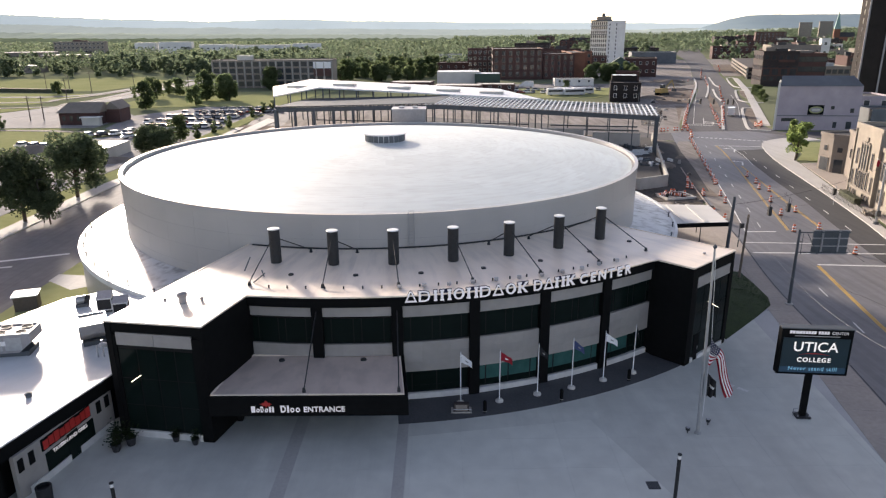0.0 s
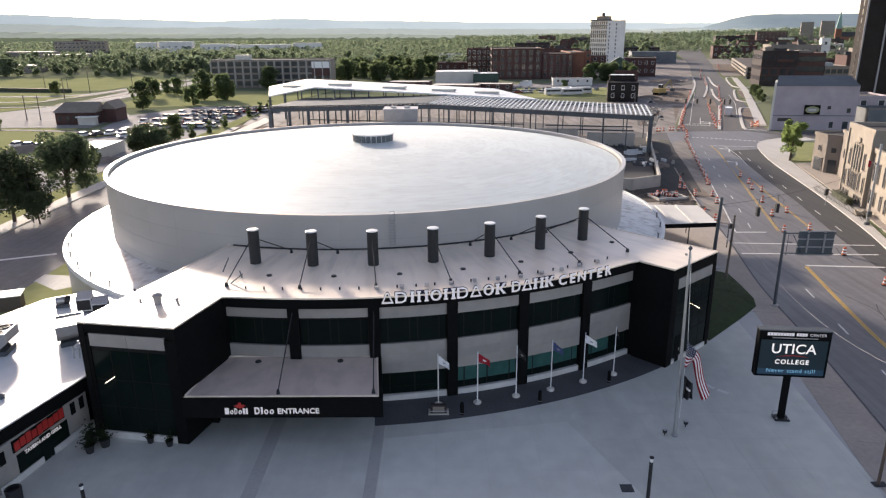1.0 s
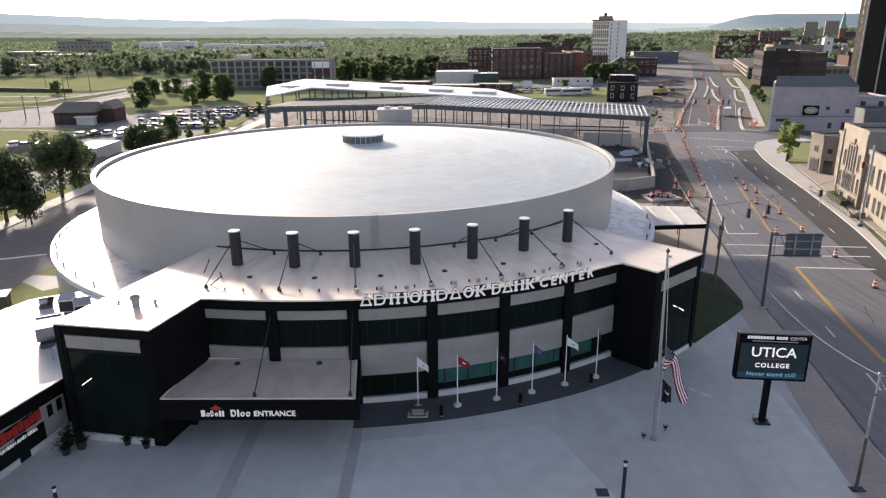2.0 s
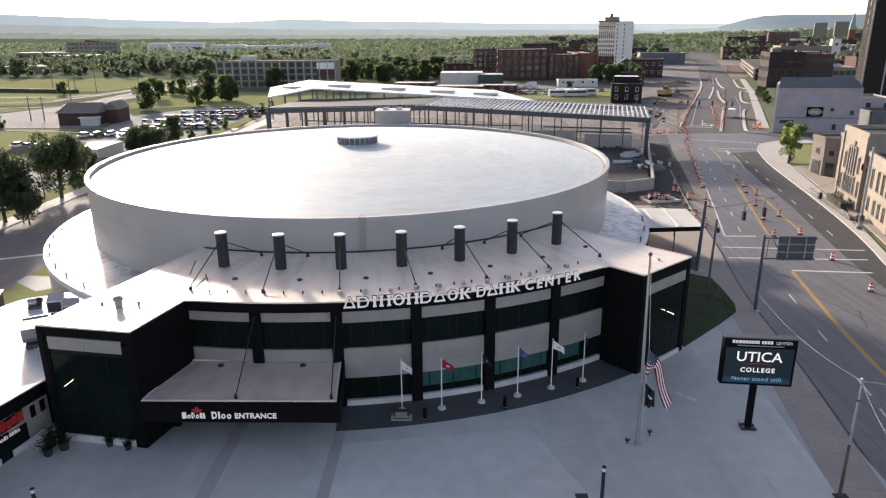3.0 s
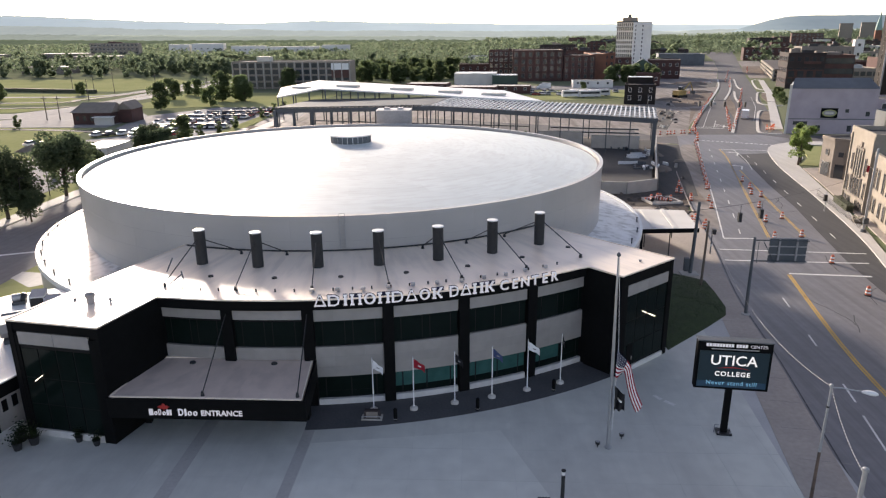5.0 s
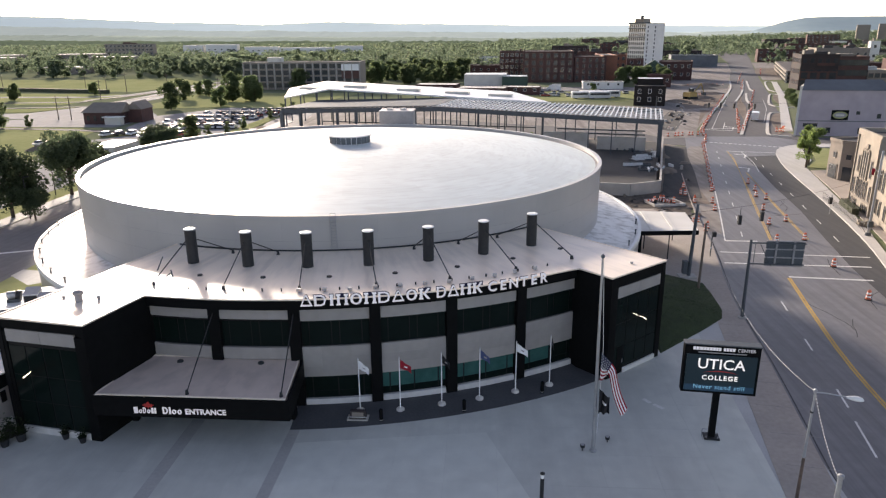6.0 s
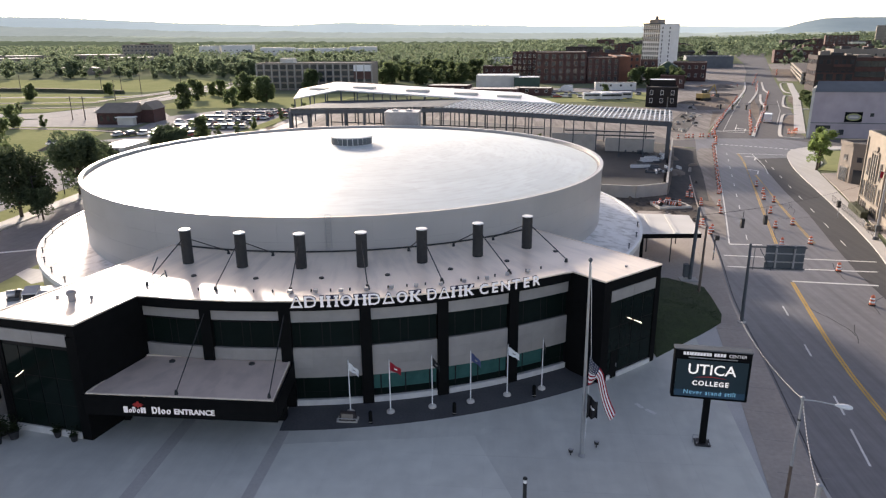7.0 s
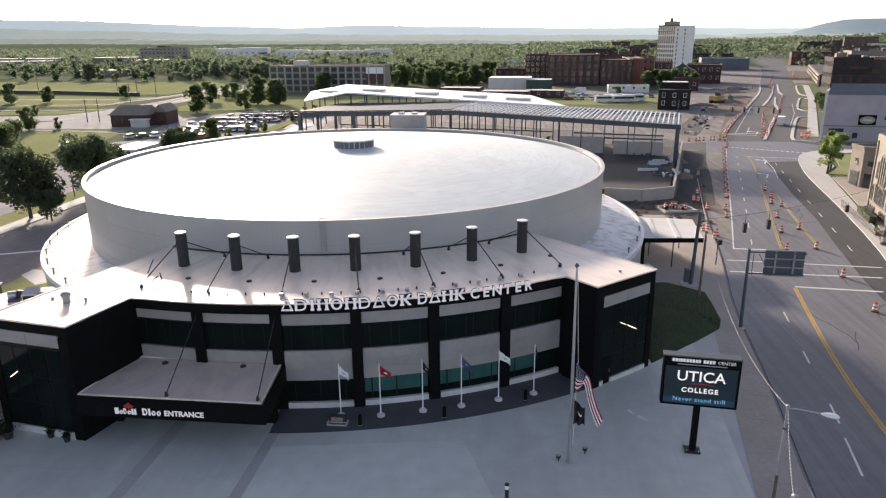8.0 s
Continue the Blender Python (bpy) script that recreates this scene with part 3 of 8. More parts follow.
# front block
def loc(x, y):
    return x - CX, y - CY
W_L0, W_L1, C_L = loc(-22.4, 41.6), loc(-15.6, 40.45), loc(-14.15, 45.85)
C_R, W_R1, W_R2 = loc(17.85, 53.2), loc(20.05, 50.95), loc(25.2, 55.5)
BACK_R = polar(R_DRUM - 0.05, 44.4)
A0, A1 = -9.55, 35.3
arc_pts = [polar(43.0, A0 + (A1 - A0) * k / 40) for k in range(41)]
roof_poly = [W_L0, W_L1, C_L] + arc_pts[1:-1] + [C_R, W_R1, W_R2, BACK_R] + [polar(R_DRUM - 0.3, a) for a in np.linspace(44.2, -18, 36)] + [loc(-17.2, 58.6)]
def inset(poly, d):
    """The outline of the front roof drawn in a little, towards its middle line."""
    out = []
    for x, y in poly:
        r = math.hypot(x, y)
        k = 1 - d / r if r > 33 else 1
        out.append((x * k, y * k))
    return out
part("front_roof", Geo().prism(roof_poly, EAVE - 0.09, EAVE), M["roof_tan"], arena, "pale stained flat roof over the entrance block")
edge = Geo()
outline = [roof_poly[-1]] + roof_poly[:46]
strip([p for p in outline], 0.06, EAVE + 0.05, edge, 0.1)
part("roof_edge", edge, M["roof_tan"], arena, "pale metal roof edging")
part("front_core", Geo().prism(inset(roof_poly, 0.9), 0.0, EAVE - 0.1), M["black"], arena, "black wall behind the curved front")
# fascia and columns, bay by bay
part("fascia", Geo().arc(R_FACE - 0.2, R_FACE + 0.42, A0, A1, 7.75, EAVE - 0.095), M["black"], arena, "black metal fascia band")
COLS = [-2.7, 5.13, 12.9, 20.64, 28.44]
BAYS = [(-9.5, -3.22), (-2.17, 4.57), (5.69, 12.37), (13.42, 20.04), (21.24, 27.84), (29.04, 35.75)]
for a in COLS:
    part("column", Geo().arc(R_FACE - 0.3, R_FACE + 0.28, a - 0.54, a + 0.54, 0, 7.75, 2), M["black"], arena, "black metal-clad column")
for i, (a0, a1) in enumerate(BAYS):
    up = 0.16 if i < 2 else 0.0
    cut = [a0, a0 + (a1 - a0) * 0.28, a0 + (a1 - a0) * 0.72, a1]
    for p, q in zip(cut[:-1], cut[1:]):
        p, q = p + 0.003, q - 0.003
        part("facade_panel", Geo().arc(R_FACE - 0.25, R_FACE + 0.1, p, q, 6.75 + up, 7.74 + up * 0.9, 5), M["panel"], arena)
        if i < 2:
            part("facade_panel", Geo().arc(R_FACE - 0.25, R_FACE + 0.1, p, q, 3.75, 4.7, 8), M["panel"], arena)
        else:
            for z0, z1 in ((2.3, 3.096), (3.102, 3.896), (3.902, 4.7)):
                part("facade_panel", Geo().arc(R_FACE - 0.25, R_FACE + 0.1, p, q, z0, z1, 8), M["panel"], arena)
    win = part("window", Geo().arc(R_FACE - 0.2, R_FACE - 0.1, a0, a1, 4.7, 6.75, 6), M["mullion"], arena)
    cuts = (0, 0.115, 0.44, 0.56, 0.885, 1)
    for k in range(5):
        p, q = a0 + (a1 - a0) * cuts[k], a0 + (a1 - a0) * cuts[k + 1]
        part("pane", Geo().arc(R_FACE - 0.1, R_FACE - 0.07, p + 0.06, q - 0.06, 4.78, 6.68, 2), M["glass"], win)
    low = part("window", Geo().arc(R_FACE - 0.2, R_FACE - 0.1, a0, a1, 0.4, 2.3, 6), M["mullion"], arena)
    low_cuts = (0, 0.12, 0.5, 0.88, 1)
    for k in range(4):
        p, q = a0 + (a1 - a0) * low_cuts[k], a0 + (a1 - a0) * low_cuts[k + 1]
        teal = i in (3, 4, 5) and not (i == 5 and k > 1)
        part("pane", Geo().arc(R_FACE - 0.1, R_FACE - 0.07, p + 0.07, q - 0.07, 1.05, 2.24, 2), M["glass_teal" if teal else "glass"], low)
        part("pane", Geo().arc(R_FACE - 0.1, R_FACE - 0.07, p + 0.07, q - 0.07, 0.56, 1.0, 2), M["glass"], low)
    if i > 1:
        part("base_panel", Geo().arc(R_FACE - 0.1, R_FACE + 0.16, a0 + 0.05, a1 - 0.05, 0, 0.46, 6), M["base"], arena, "white base band")

# wings
def flat_box(a, b, t0, t1, z0, z1):
    """A slab along the line a-b, from t0 to t1 metres in front of it (to its right hand)."""
    a, b = Vector(a), Vector(b)
    d = (b - a).normalized()
    n = Vector((d.y, -d.x))
    return Geo().prism([tuple(a + n * t0), tuple(b + n * t0), tuple(b + n * t1), tuple(a + n * t1)], z0, z1)
def along(a, b, s):
    return a[0] + (b[0] - a[0]) * s, a[1] + (b[1] - a[1]) * s
for a, b, ends in ((W_L0, W_L1, "left"), (W_R1, W_R2, "right")):
    part("wing_wall", flat_box(a, b, -0.5, -0.12, 0, EAVE - 0.095), M["black"], arena, "black metal wing wall")
    part("wing_fascia", flat_box(a, b, -0.12, 0.0, 7.87 if ends == "left" else 7.65, EAVE - 0.095), M["black"], arena)
    s0, s1 = (0.1, 0.885) if ends == "left" else (0.12, 0.915)
    for k in range(2):
        p, q = along(a, b, s0 + (s1 - s0) * k / 2 + 0.002), along(a, b, s0 + (s1 - s0) * (k + 1) / 2 - 0.002)
        part("facade_panel", flat_box(p, q, -0.12, 0.0, 6.92 if ends == "left" else 6.7, 7.82 if ends == "left" else 7.6), M["panel"], arena)
    wall_win = part("window", flat_box(along(a, b, s0), along(a, b, s1), -0.12, -0.08, 0.5, 6.92 if ends == "left" else 6.7), M["mullion"], arena, "tall dark glazed wall")
    for k in range(4):
        for z0, z1 in ((0.6, 2.4), (2.48, 4.4), (4.48, 6.62)):
            p, q = along(a, b, s0 + (s1 - s0) * (k + 0.04) / 4), along(a, b, s0 + (s1 - s0) * (k + 0.96) / 4)
            part("pane", flat_box(p, q, -0.08, -0.05, z0, z1), M["glass"], wall_win)
    for e0, e1 in ((s0, s1),) if ends == "left" else ((0.12, 0.18), (0.3, s1)):
        part("base_panel", flat_box(along(a, b, e0), along(a, b, e1), -0.1, 0.05, 0, 0.5 if ends == "left" else 0.4), M["base"], arena, "white base band")
    (e0, z0), (e1, z1) = ((0.2, 4.2), (0.31, 4.75)) if ends == "left" else ((0.56, 4.5), (0.71, 3.95))
    if ends == "right":
        part("interior_light", Geo().rod((*along(a, b, 0.43), 4.95), (*along(a, b, 0.515), 4.66), 0.012, n=6), M["lamp"], arena, "lit tube light behind the glass")
    part("interior_light", Geo().rod((*along(a, b, e0), z0), (*along(a, b, e1), z1), 0.014, n=6), M["lamp"], arena, "lit tube light behind the glass")
    if ends == "right":
        door_leaf = part("door", flat_box(along(a, b, 0.185), along(a, b, 0.295), -0.05, -0.02, 0.02, 2.35), M["black"], arena, "narrow black side door")
        part("handle", flat_box(along(a, b, 0.28), along(a, b, 0.287), -0.02, 0.03, 0.95, 1.25), M["steel"], door_leaf)
    for s in ((0.0, 0.1), (0.885, 1.0)) if ends == "left" else ((0.0, 0.12), (0.915, 1.0)):
        part("corner_panel", flat_box(along(a, b, s[0]), along(a, b, s[1]), -0.12, 0.02, 0, 7.65), M["black"], arena)
part("wing_return", flat_box(W_L1, C_L, -0.45, 0.0, 0, EAVE - 0.095), M["black"], arena, "black return wall of the wing")
part("wing_return", flat_box(C_R, W_R1, -0.45, 0.0, 0, EAVE - 0.095), M["black"], arena, "black return wall of the wing")
part("wing_side", flat_box(W_R2, BACK_R, -0.45, 0.0, 0, EAVE - 0.095), M["black"], arena, "black side wall of the wing")
part("wing_side", flat_box(loc(-17.2, 58.6), W_L0, -0.45, 0.0, 0, EAVE - 0.095), M["black"], arena, "black side wall of the wing")

# pylons with stay rods
for k in range(7):
    a = -10.6 + k * 7.87
    x, y = polar(35.55 + 0.09 * k, a)
    py = part("pylon", Geo().lathe([(0.45, EAVE), (0.45, 11.42)], 20, (x, y, 0)), M["pylon"], arena, "black round steel pylon on the roof", True)
    part("pylon_cap", Geo().lathe([(0.475, 11.42), (0.475, 11.47), (0.4, 11.5)], 20, (x, y, 0)), M["roof_white"], py, "pale domed cap")
    ex, ey = polar(41.0, a + 0.3)
    part("stay_rod", Geo().rod((*polar(35.95 + 0.09 * k, a), 10.75), (ex, ey, EAVE + 0.25), 0.045, n=6), M["pylon"], py)
    part("anchor", Geo().rod((ex, ey, EAVE), (ex, ey, EAVE + 0.3), 0.16, 0.1), M["pylon"], py)
    if k not in (2, 3):
        bx, by = polar(32.6, a + (3.3, 2.5, 0, 0, -0.6, -1.2, -1.9)[k])
        part("stay_rod", Geo().rod((*polar(35.25 + 0.09 * k, a), 10.6), (bx, by, EAVE + 0.25), 0.045, n=6), M["pylon"], py)
        part("anchor", Geo().rod((bx, by, EAVE), (bx, by, EAVE + 0.28), 0.15, 0.08), M["pylon"], py)

# roof vents, drains and light boxes along the edge
rng = random.Random(4)
for k in range(11):
    a = 5.5 + k * 2.55
    x, y = polar(41.6 + rng.uniform(-0.15, 0.15), a)
    part("light_box", Geo().box(x - 0.15, x + 0.15, y - 0.12, y + 0.12, EAVE + 0.06, EAVE + 0.28).rod((x, y, EAVE), (x, y, EAVE + 0.08), 0.05, n=6), M["steel"], arena, "small pale flood-light box on the roof edge")
for k in range(22):
    a = -8 + k * 1.95
    x, y = polar(41.3, a)
    part("roof_stub", Geo().rod((x, y, EAVE), (x, y, EAVE + 0.22), 0.06, n=6), M["pylon"], arena)
for k in range(7):
    x, y = polar(38.4, -7 + k * 7.6)
    part("roof_drain", Geo().lathe([(0.22, EAVE), (0.2, EAVE + 0.1), (0.05, EAVE + 0.12)], 10, (x, y, 0)), M["pylon"], arena)
for x, y, h in ((-18.2, 44.6, 0.85), (-19.7, 45.2, 0.16), (-17.0, 45.0, 0.3), (22.2, 54.6, 0.16)):
    w = 0.26 if h > 0.5 else 0.1
    part("roof_vent", Geo().lathe([(w, EAVE), (w, EAVE + h * 0.55), (w * 1.35, EAVE + h * 0.6), (w * 1.35, EAVE + h * 0.85), (w * 0.6, EAVE + h)], 14, loc(x, y) + (0,)), M["unit_grey"], arena, smooth=True)
# leaning conduit stubs near the first pylon
for x, y, dx, h in ((-15.7, 51.3, 0.5, 1.1), (-14.3, 48.6, 0.9, 0.7), (-13.8, 49.9, -0.2, 0.5)):
    p = loc(x, y)
    part("roof_conduit", Geo().rod((*p, EAVE), (p[0] + dx, p[1] + 0.2, EAVE + h), 0.05, n=6), M["steel_grey"], arena, "thin leaning conduit on the roof")

# lettering on the front: the sponsor's name as plain blocks, the last word lettered
sign = part("building_sign", Geo().arc(R_FACE + 0.42, R_FACE + 0.5, 5.75, 23.85, 7.98, 8.46, 30), M["black"], arena, "long white-lettered sign on the curved fascia")
def disc(n=16, w=0.94):
    return [(0.5 + 0.5 * w * math.cos(2 * math.pi * k / n), 0.5 + 0.5 * math.sin(2 * math.pi * k / n)) for k in range(n)]
half = [(0, 0), (0.55, 0), (0.85, 0.15), (0.95, 0.5), (0.85, 0.85), (0.55, 1), (0, 1)]
def outline(poly, w, h):
    """The border of a convex shape as quads, w wide at the sides and h at top and foot."""
    cx, cz = sum(p[0] for p in poly) / len(poly), sum(p[1] for p in poly) / len(poly)
    xs, zs = [p[0] for p in poly], [p[1] for p in poly]
    kx, kz = 1 - 2 * w / (max(xs) - min(xs)), 1 - 2 * h / (max(zs) - min(zs))
    inner = [(cx + (x - cx) * kx, cz + (z - cz) * kz) for x, z in poly]
    n = len(poly)
    return [[poly[i], poly[(i + 1) % n], inner[(i + 1) % n], inner[i]] for i in range(n)]
def block_bar(x0, x1):
    """An upright bar with a small foot and head."""
    f = 0.07
    return [[(x0, 0.12), (x1, 0.12), (x1, 0.88), (x0, 0.88)], [(x0 - f, 0), (x1 + f, 0), (x1 + f, 0.12), (x0 - f, 0.12)], [(x0 - f, 0.88), (x1 + f, 0.88), (x1 + f, 1), (x0 - f, 1)]]
SHAPES = dict(
    t=outline([(0.0, 0), (1.0, 0), (0.58, 1), (0.42, 1)], 0.19, 0.13),
    h=outline(half, 0.17, 0.12),
    b=block_bar(0.3, 0.75),
    o=outline(disc(20), 0.2, 0.12),
    p=block_bar(0.07, 0.29) + block_bar(0.72, 0.94),
    w=block_bar(0.07, 0.3) + [[(0.36, 0.5), (0.72, 0.0), (1.0, 0.0), (0.5, 0.62)], [(0.36, 0.42), (0.5, 0.38), (0.97, 1.0), (0.75, 1.0)]],
)
square = [(0, 0), (1, 0), (1, 1), (0, 1)]
SOLID = dict(t=[(0.0, 0), (1.0, 0), (0.58, 1), (0.42, 1)], h=half, b=[(0.2, 0), (0.85, 0), (0.85, 1), (0.2, 1)], o=disc(20), p=square, w=square)
def sign_shapes(code, widths, a0, a1, z0, z1, r):
    """A row of plain solid shapes along the arc."""
    gap = 0.14
    s = (a1 - a0) / (sum(widths) + gap * (len(widths) - 1))
    a = a0
    for c, w in zip(code, widths):
        g = Geo()
        for poly in SHAPES[c]:
            n = len(poly)
            vs = [(*polar(r + d, a + x * w * s), z0 + z * (z1 - z0)) for d in (0.0, 0.1) for x, z in poly]
            g.add(vs, [tuple(range(n))[::-1], tuple(range(n, 2 * n))] + [(i, (i + 1) % n, n + (i + 1) % n, n + i) for i in range(n)])
        face = part("sign_shape", g, M["letter_white"], sign, "plain white shape of the sponsor sign")
        poly = SOLID[c]
        n = len(poly)
        vs = [(*polar(r + d, a + (0.5 + (x - 0.5) * 1.12) * w * s), z0 + (0.5 + (z - 0.5) * 1.1) * (z1 - z0)) for d in (-0.06, -0.004) for x, z in poly]
        part("backing", Geo().add(vs, [tuple(range(n))[::-1], tuple(range(n, 2 * n))] + [(i, (i + 1) % n, n + (i + 1) % n, n + i) for i in range(n)]), M["flag_blue"], face, "dark navy backing")
        a += (w + gap) * s
sign_shapes("thbpopht" + "ow", [1, 1, 0.5, 0.95, 1, 1, 1, 1, 0.95, 0.95], 5.9, 18.3, 8.08, 8.9, R_FACE + 0.5)
sign_shapes("htpw", [0.85, 1, 1, 0.95], 18.95, 23.7, 8.08, 8.9, R_FACE + 0.5)
for k, ch in enumerate("CENTER"):
    a = 24.75 + k * 1.19
    me = text_mesh("letter", ch, 1.08, M["letter_white"], 0.05, "CENTER", 0.012)
    x, y = polar(R_FACE + 0.58, a)
    put("letter", me, sign, x, y, 8.06, a)
    x, y = polar(R_FACE + 0.5, a)
    put("backing", text_mesh("backing", ch, 1.08, M["flag_blue"], 0.02, "CENTER", 0.045), sign, x, y, 8.06, a)

# entrance canopy
can = part("entrance_canopy", Geo().prism([loc(-15.5, 40.3), loc(-2.55, 40.2), loc(-3.15, 46.4), loc(-14.75, 46.6)], 3.42, 3.7), M["roof_canopy"], arena, "flat pale entrance canopy roof")
part("canopy_edge", strip([loc(-15.45, 40.36), loc(-2.6, 40.26), loc(-3.2, 46.2)], 0.07, 3.75), M["roof_tan"], can)
part("canopy_edge", strip([loc(-14.4, 46.2), loc(-3.2, 46.1)], 0.1, 3.76), M["roof_tan"], can)
part("canopy_edge", strip([loc(-15.42, 40.45), loc(-14.72, 46.1)], 0.07, 3.75), M["roof_tan"], can)
part("canopy_fascia", Geo().prism([loc(-15.6, 40.15), loc(-2.42, 40.05), loc(-2.42, 40.19), loc(-15.6, 40.29)], 2.22, 3.68), M["black"], can, "deep black fascia")
part("canopy_fascia", flat_box(loc(-2.42, 40.05), loc(-3.0, 46.2), 0.0, 0.12, 2.22, 3.68), M["black"], can, "deep black fascia")
part("canopy_soffit", Geo().prism([loc(-15.45, 40.31), loc(-2.6, 40.22), loc(-3.2, 45.6), loc(-14.4, 45.6)], 3.2, 3.38), M["black"], can)
x, y = loc(-3.5, 44.2)
part("canopy_column", Geo().box(x - 0.35, x + 0.35, y - 0.35, y + 0.35, 0, 3.2), M["black"], can)
x, y = loc(-14.6, 43.3)
part("canopy_column", Geo().box(x - 0.2, x + 0.2, y - 0.2, y + 0.2, 0, 3.2), M["black"], can)
for x0, a in ((-9.3, -2.7), (-2.95, 5.13)):
    p, q = loc(x0, 40.65), polar(R_FACE + 0.3, a)
    part("stay_rod", Geo().rod((*p, 3.87), (*q, 7.4), 0.04, n=6), M["pylon"], can)
    part("anchor", Geo().rod((*p, 3.67), (*p, 4.02), 0.14, 0.08), M["pylon"], can)
for x0, y0 in ((-11.8, 45.3), (-5.8, 45.3)):
    part("roof_drain", Geo().lathe([(0.24, 3.7), (0.2, 3.8), (0.05, 3.82)], 10, loc(x0, y0) + (0,)), M["pylon"], can)
# canopy sign: sponsor as shapes, the word ENTRANCE lettered
fy = 40.06
lobes = [(0, -0.32), (0.07, -0.1), (0.3, -0.16), (0.26, -0.03), (0.46, 0.1), (0.3, 0.14), (0.3, 0.26), (0.14, 0.2), (0.1, 0.42), (0, 0.5)]
lobes += [(-x, z) for x, z in lobes[-2:0:-1]]
def flat_shape(poly, x0, z0, sx, sz, y0=-0.05, y1=0.0):
    n = len(poly)
    vs = [(x0 - CX + px * sx, fy - CY + d, z0 + pz * sz) for d in (y1, y0) for px, pz in poly]
    return Geo().add(vs, [tuple(range(n))[::-1], tuple(range(n, 2 * n))] + [(i, (i + 1) % n, n + (i + 1) % n, n + i) for i in range(n)])
part("sign_leaf", flat_shape(lobes, -11.75, 3.11, 0.85, 0.62), M["red"], can, "red leaf-like mark on the canopy sign")
bar_ = [(0, 0), (1, 0), (1, 1), (0, 1)]
def merged(c, x0, z0, sx, sz):
    """One open shape of the canopy sign from its pieces."""
    g = Geo()
    for poly in outline(disc(), 0.24, 0.2) if c == "o" else outline(half, 0.22, 0.18) if c == "h" else [bar_]:
        q = flat_shape(poly, x0, z0, sx, sz, -0.07, -0.01)
        g.add(q.v, q.f)
    return g
xx = -12.75
for c, w, h in (("b", 0.26, 0.44), ("o", 0.24, 0.27), ("h", 0.2, 0.42), ("o", 0.24, 0.27), ("b", 0.13, 0.4), ("b", 0.13, 0.4)):
    part("sign_shape", merged(c, xx, 2.57, w, h), M["letter_white"], can)
    xx += w + 0.06
xx = -10.8
for c, w, h in (("h", 0.36, 0.5), ("b", 0.12, 0.5), ("o", 0.3, 0.34), ("o", 0.3, 0.34)):
    part("sign_shape", merged(c, xx, 2.55, w, h), M["letter_white"], can)
    xx += w + 0.07
part("sign_word", text_mesh("sign_word", "ENTRANCE", 0.54, M["letter_white"], 0.03, "LEFT", 0.008), M["letter_white"], can).location = (-9.3 - CX, fy - CY - 0.03, 2.57)

# service box behind the drum
box = thing("rooftop_plant_box", "grey sheet-metal mechanical box behind the dome", "plant box", -5.5, 124.6)
part("box_body", Geo().box(-2.95, 2.95, -2.2, 2.2, 3.9, 13.6), M["unit_grey"], box)
part("box_lid", Geo().box(-3.05, 3.05, -2.3, 2.3, 13.6, 13.72), M["steel"], box)
for k in range(2):
    part("box_vent", Geo().box(-1.8 + 2.4 * k, -0.8 + 2.4 * k, -0.6, 0.6, 13.72, 14.0), M["steel"], box)

# low side canopy east of the ring
side = thing("side_canopy", "low white-roofed side entrance canopy on thin posts", "canopy", 32.5, 86)
part("canopy_roof", Geo().prism([(-4.6, -4.6), (3.5, -3.9), (4.3, 4.9), (-3.4, 5.6), (-4.5, 1)], 3.45, 3.75), M["white_stone"], side)
part("canopy_fascia", Geo().prism([(-4.6, -4.65), (3.55, -3.95), (3.55, -3.85), (-4.6, -4.55)], 3.2, 3.74), M["black"], side)
for k in range(2):
    part("roof_rib", Geo().prism([(-2.2 + 2.6 * k, -4.0), (-1.7 + 2.6 * k, -4.0), (-1.0 + 2.6 * k, 5.1), (-1.5 + 2.6 * k, 5.1)], 3.74, 3.83), M["white_stone"], side)
for x, y in ((0.2, -3.6), (-1.8, 0.5), (2.8, 4.4)):
    part("post", Geo().rod((x, y, 0), (x, y, 3.45), 0.07), M["pylon"], side)
part("end_wall", Geo().box(-4.5, -3.2, -4.2, -3.8, 0, 3.4), M["black"], side)

# tavern building beside the plaza
tav = thing("tavern_building", "low flat-roofed tavern wing with a grey signed front", "building", -24, 40)
T = lambda x, y: (x + 24, y - 40)
tav_poly = [T(-23.1, 43.3), T(-25.7, 33.9), T(-30.3, 17), T(-52, 17), T(-36.6, 52), T(-34, 57.5), T(-30.5, 59.6), T(-24.5, 56), T(-22.6, 44)]
TZ = 3.95
part("tavern_roof", Geo().prism(tav_poly, TZ - 0.3, TZ), M["roof_white"], tav, "white membrane flat roof")
part("roof_edge", strip([tav_poly[0], tav_poly[1], tav_poly[2]], 0.1, TZ + 0.06, None, 0.1), M["white_paint"], tav)
part("tavern_fascia", flat_box(tav_poly[1], tav_poly[0], -0.3, 0.02, 2.9, TZ - 0.02), M["black"], tav)
part("tavern_fascia", flat_box(tav_poly[2], tav_poly[1], -0.3, 0.02, 0, TZ - 0.02), M["black"], tav)
part("tavern_core", Geo().prism([(x * 0.93 - 0.9, y * 0.97) for x, y in tav_poly], 0, TZ - 0.35), M["black"], tav)
F0, F1 = T(-25.4, 34.0), T(-23.4, 43.1)
part("front_wall", flat_box(along(F0, F1, 0.06), along(F0, F1, 0.98), -0.3, 0.0, 0, 2.95), M["panel"], tav, "grey panel tavern front")
part("shopfront", flat_box(along(F0, F1, 0.3), along(F0, F1, 0.76), -0.02, 0.03, 0.45, 1.75), M["glass"], tav, "dark glazed shopfront")
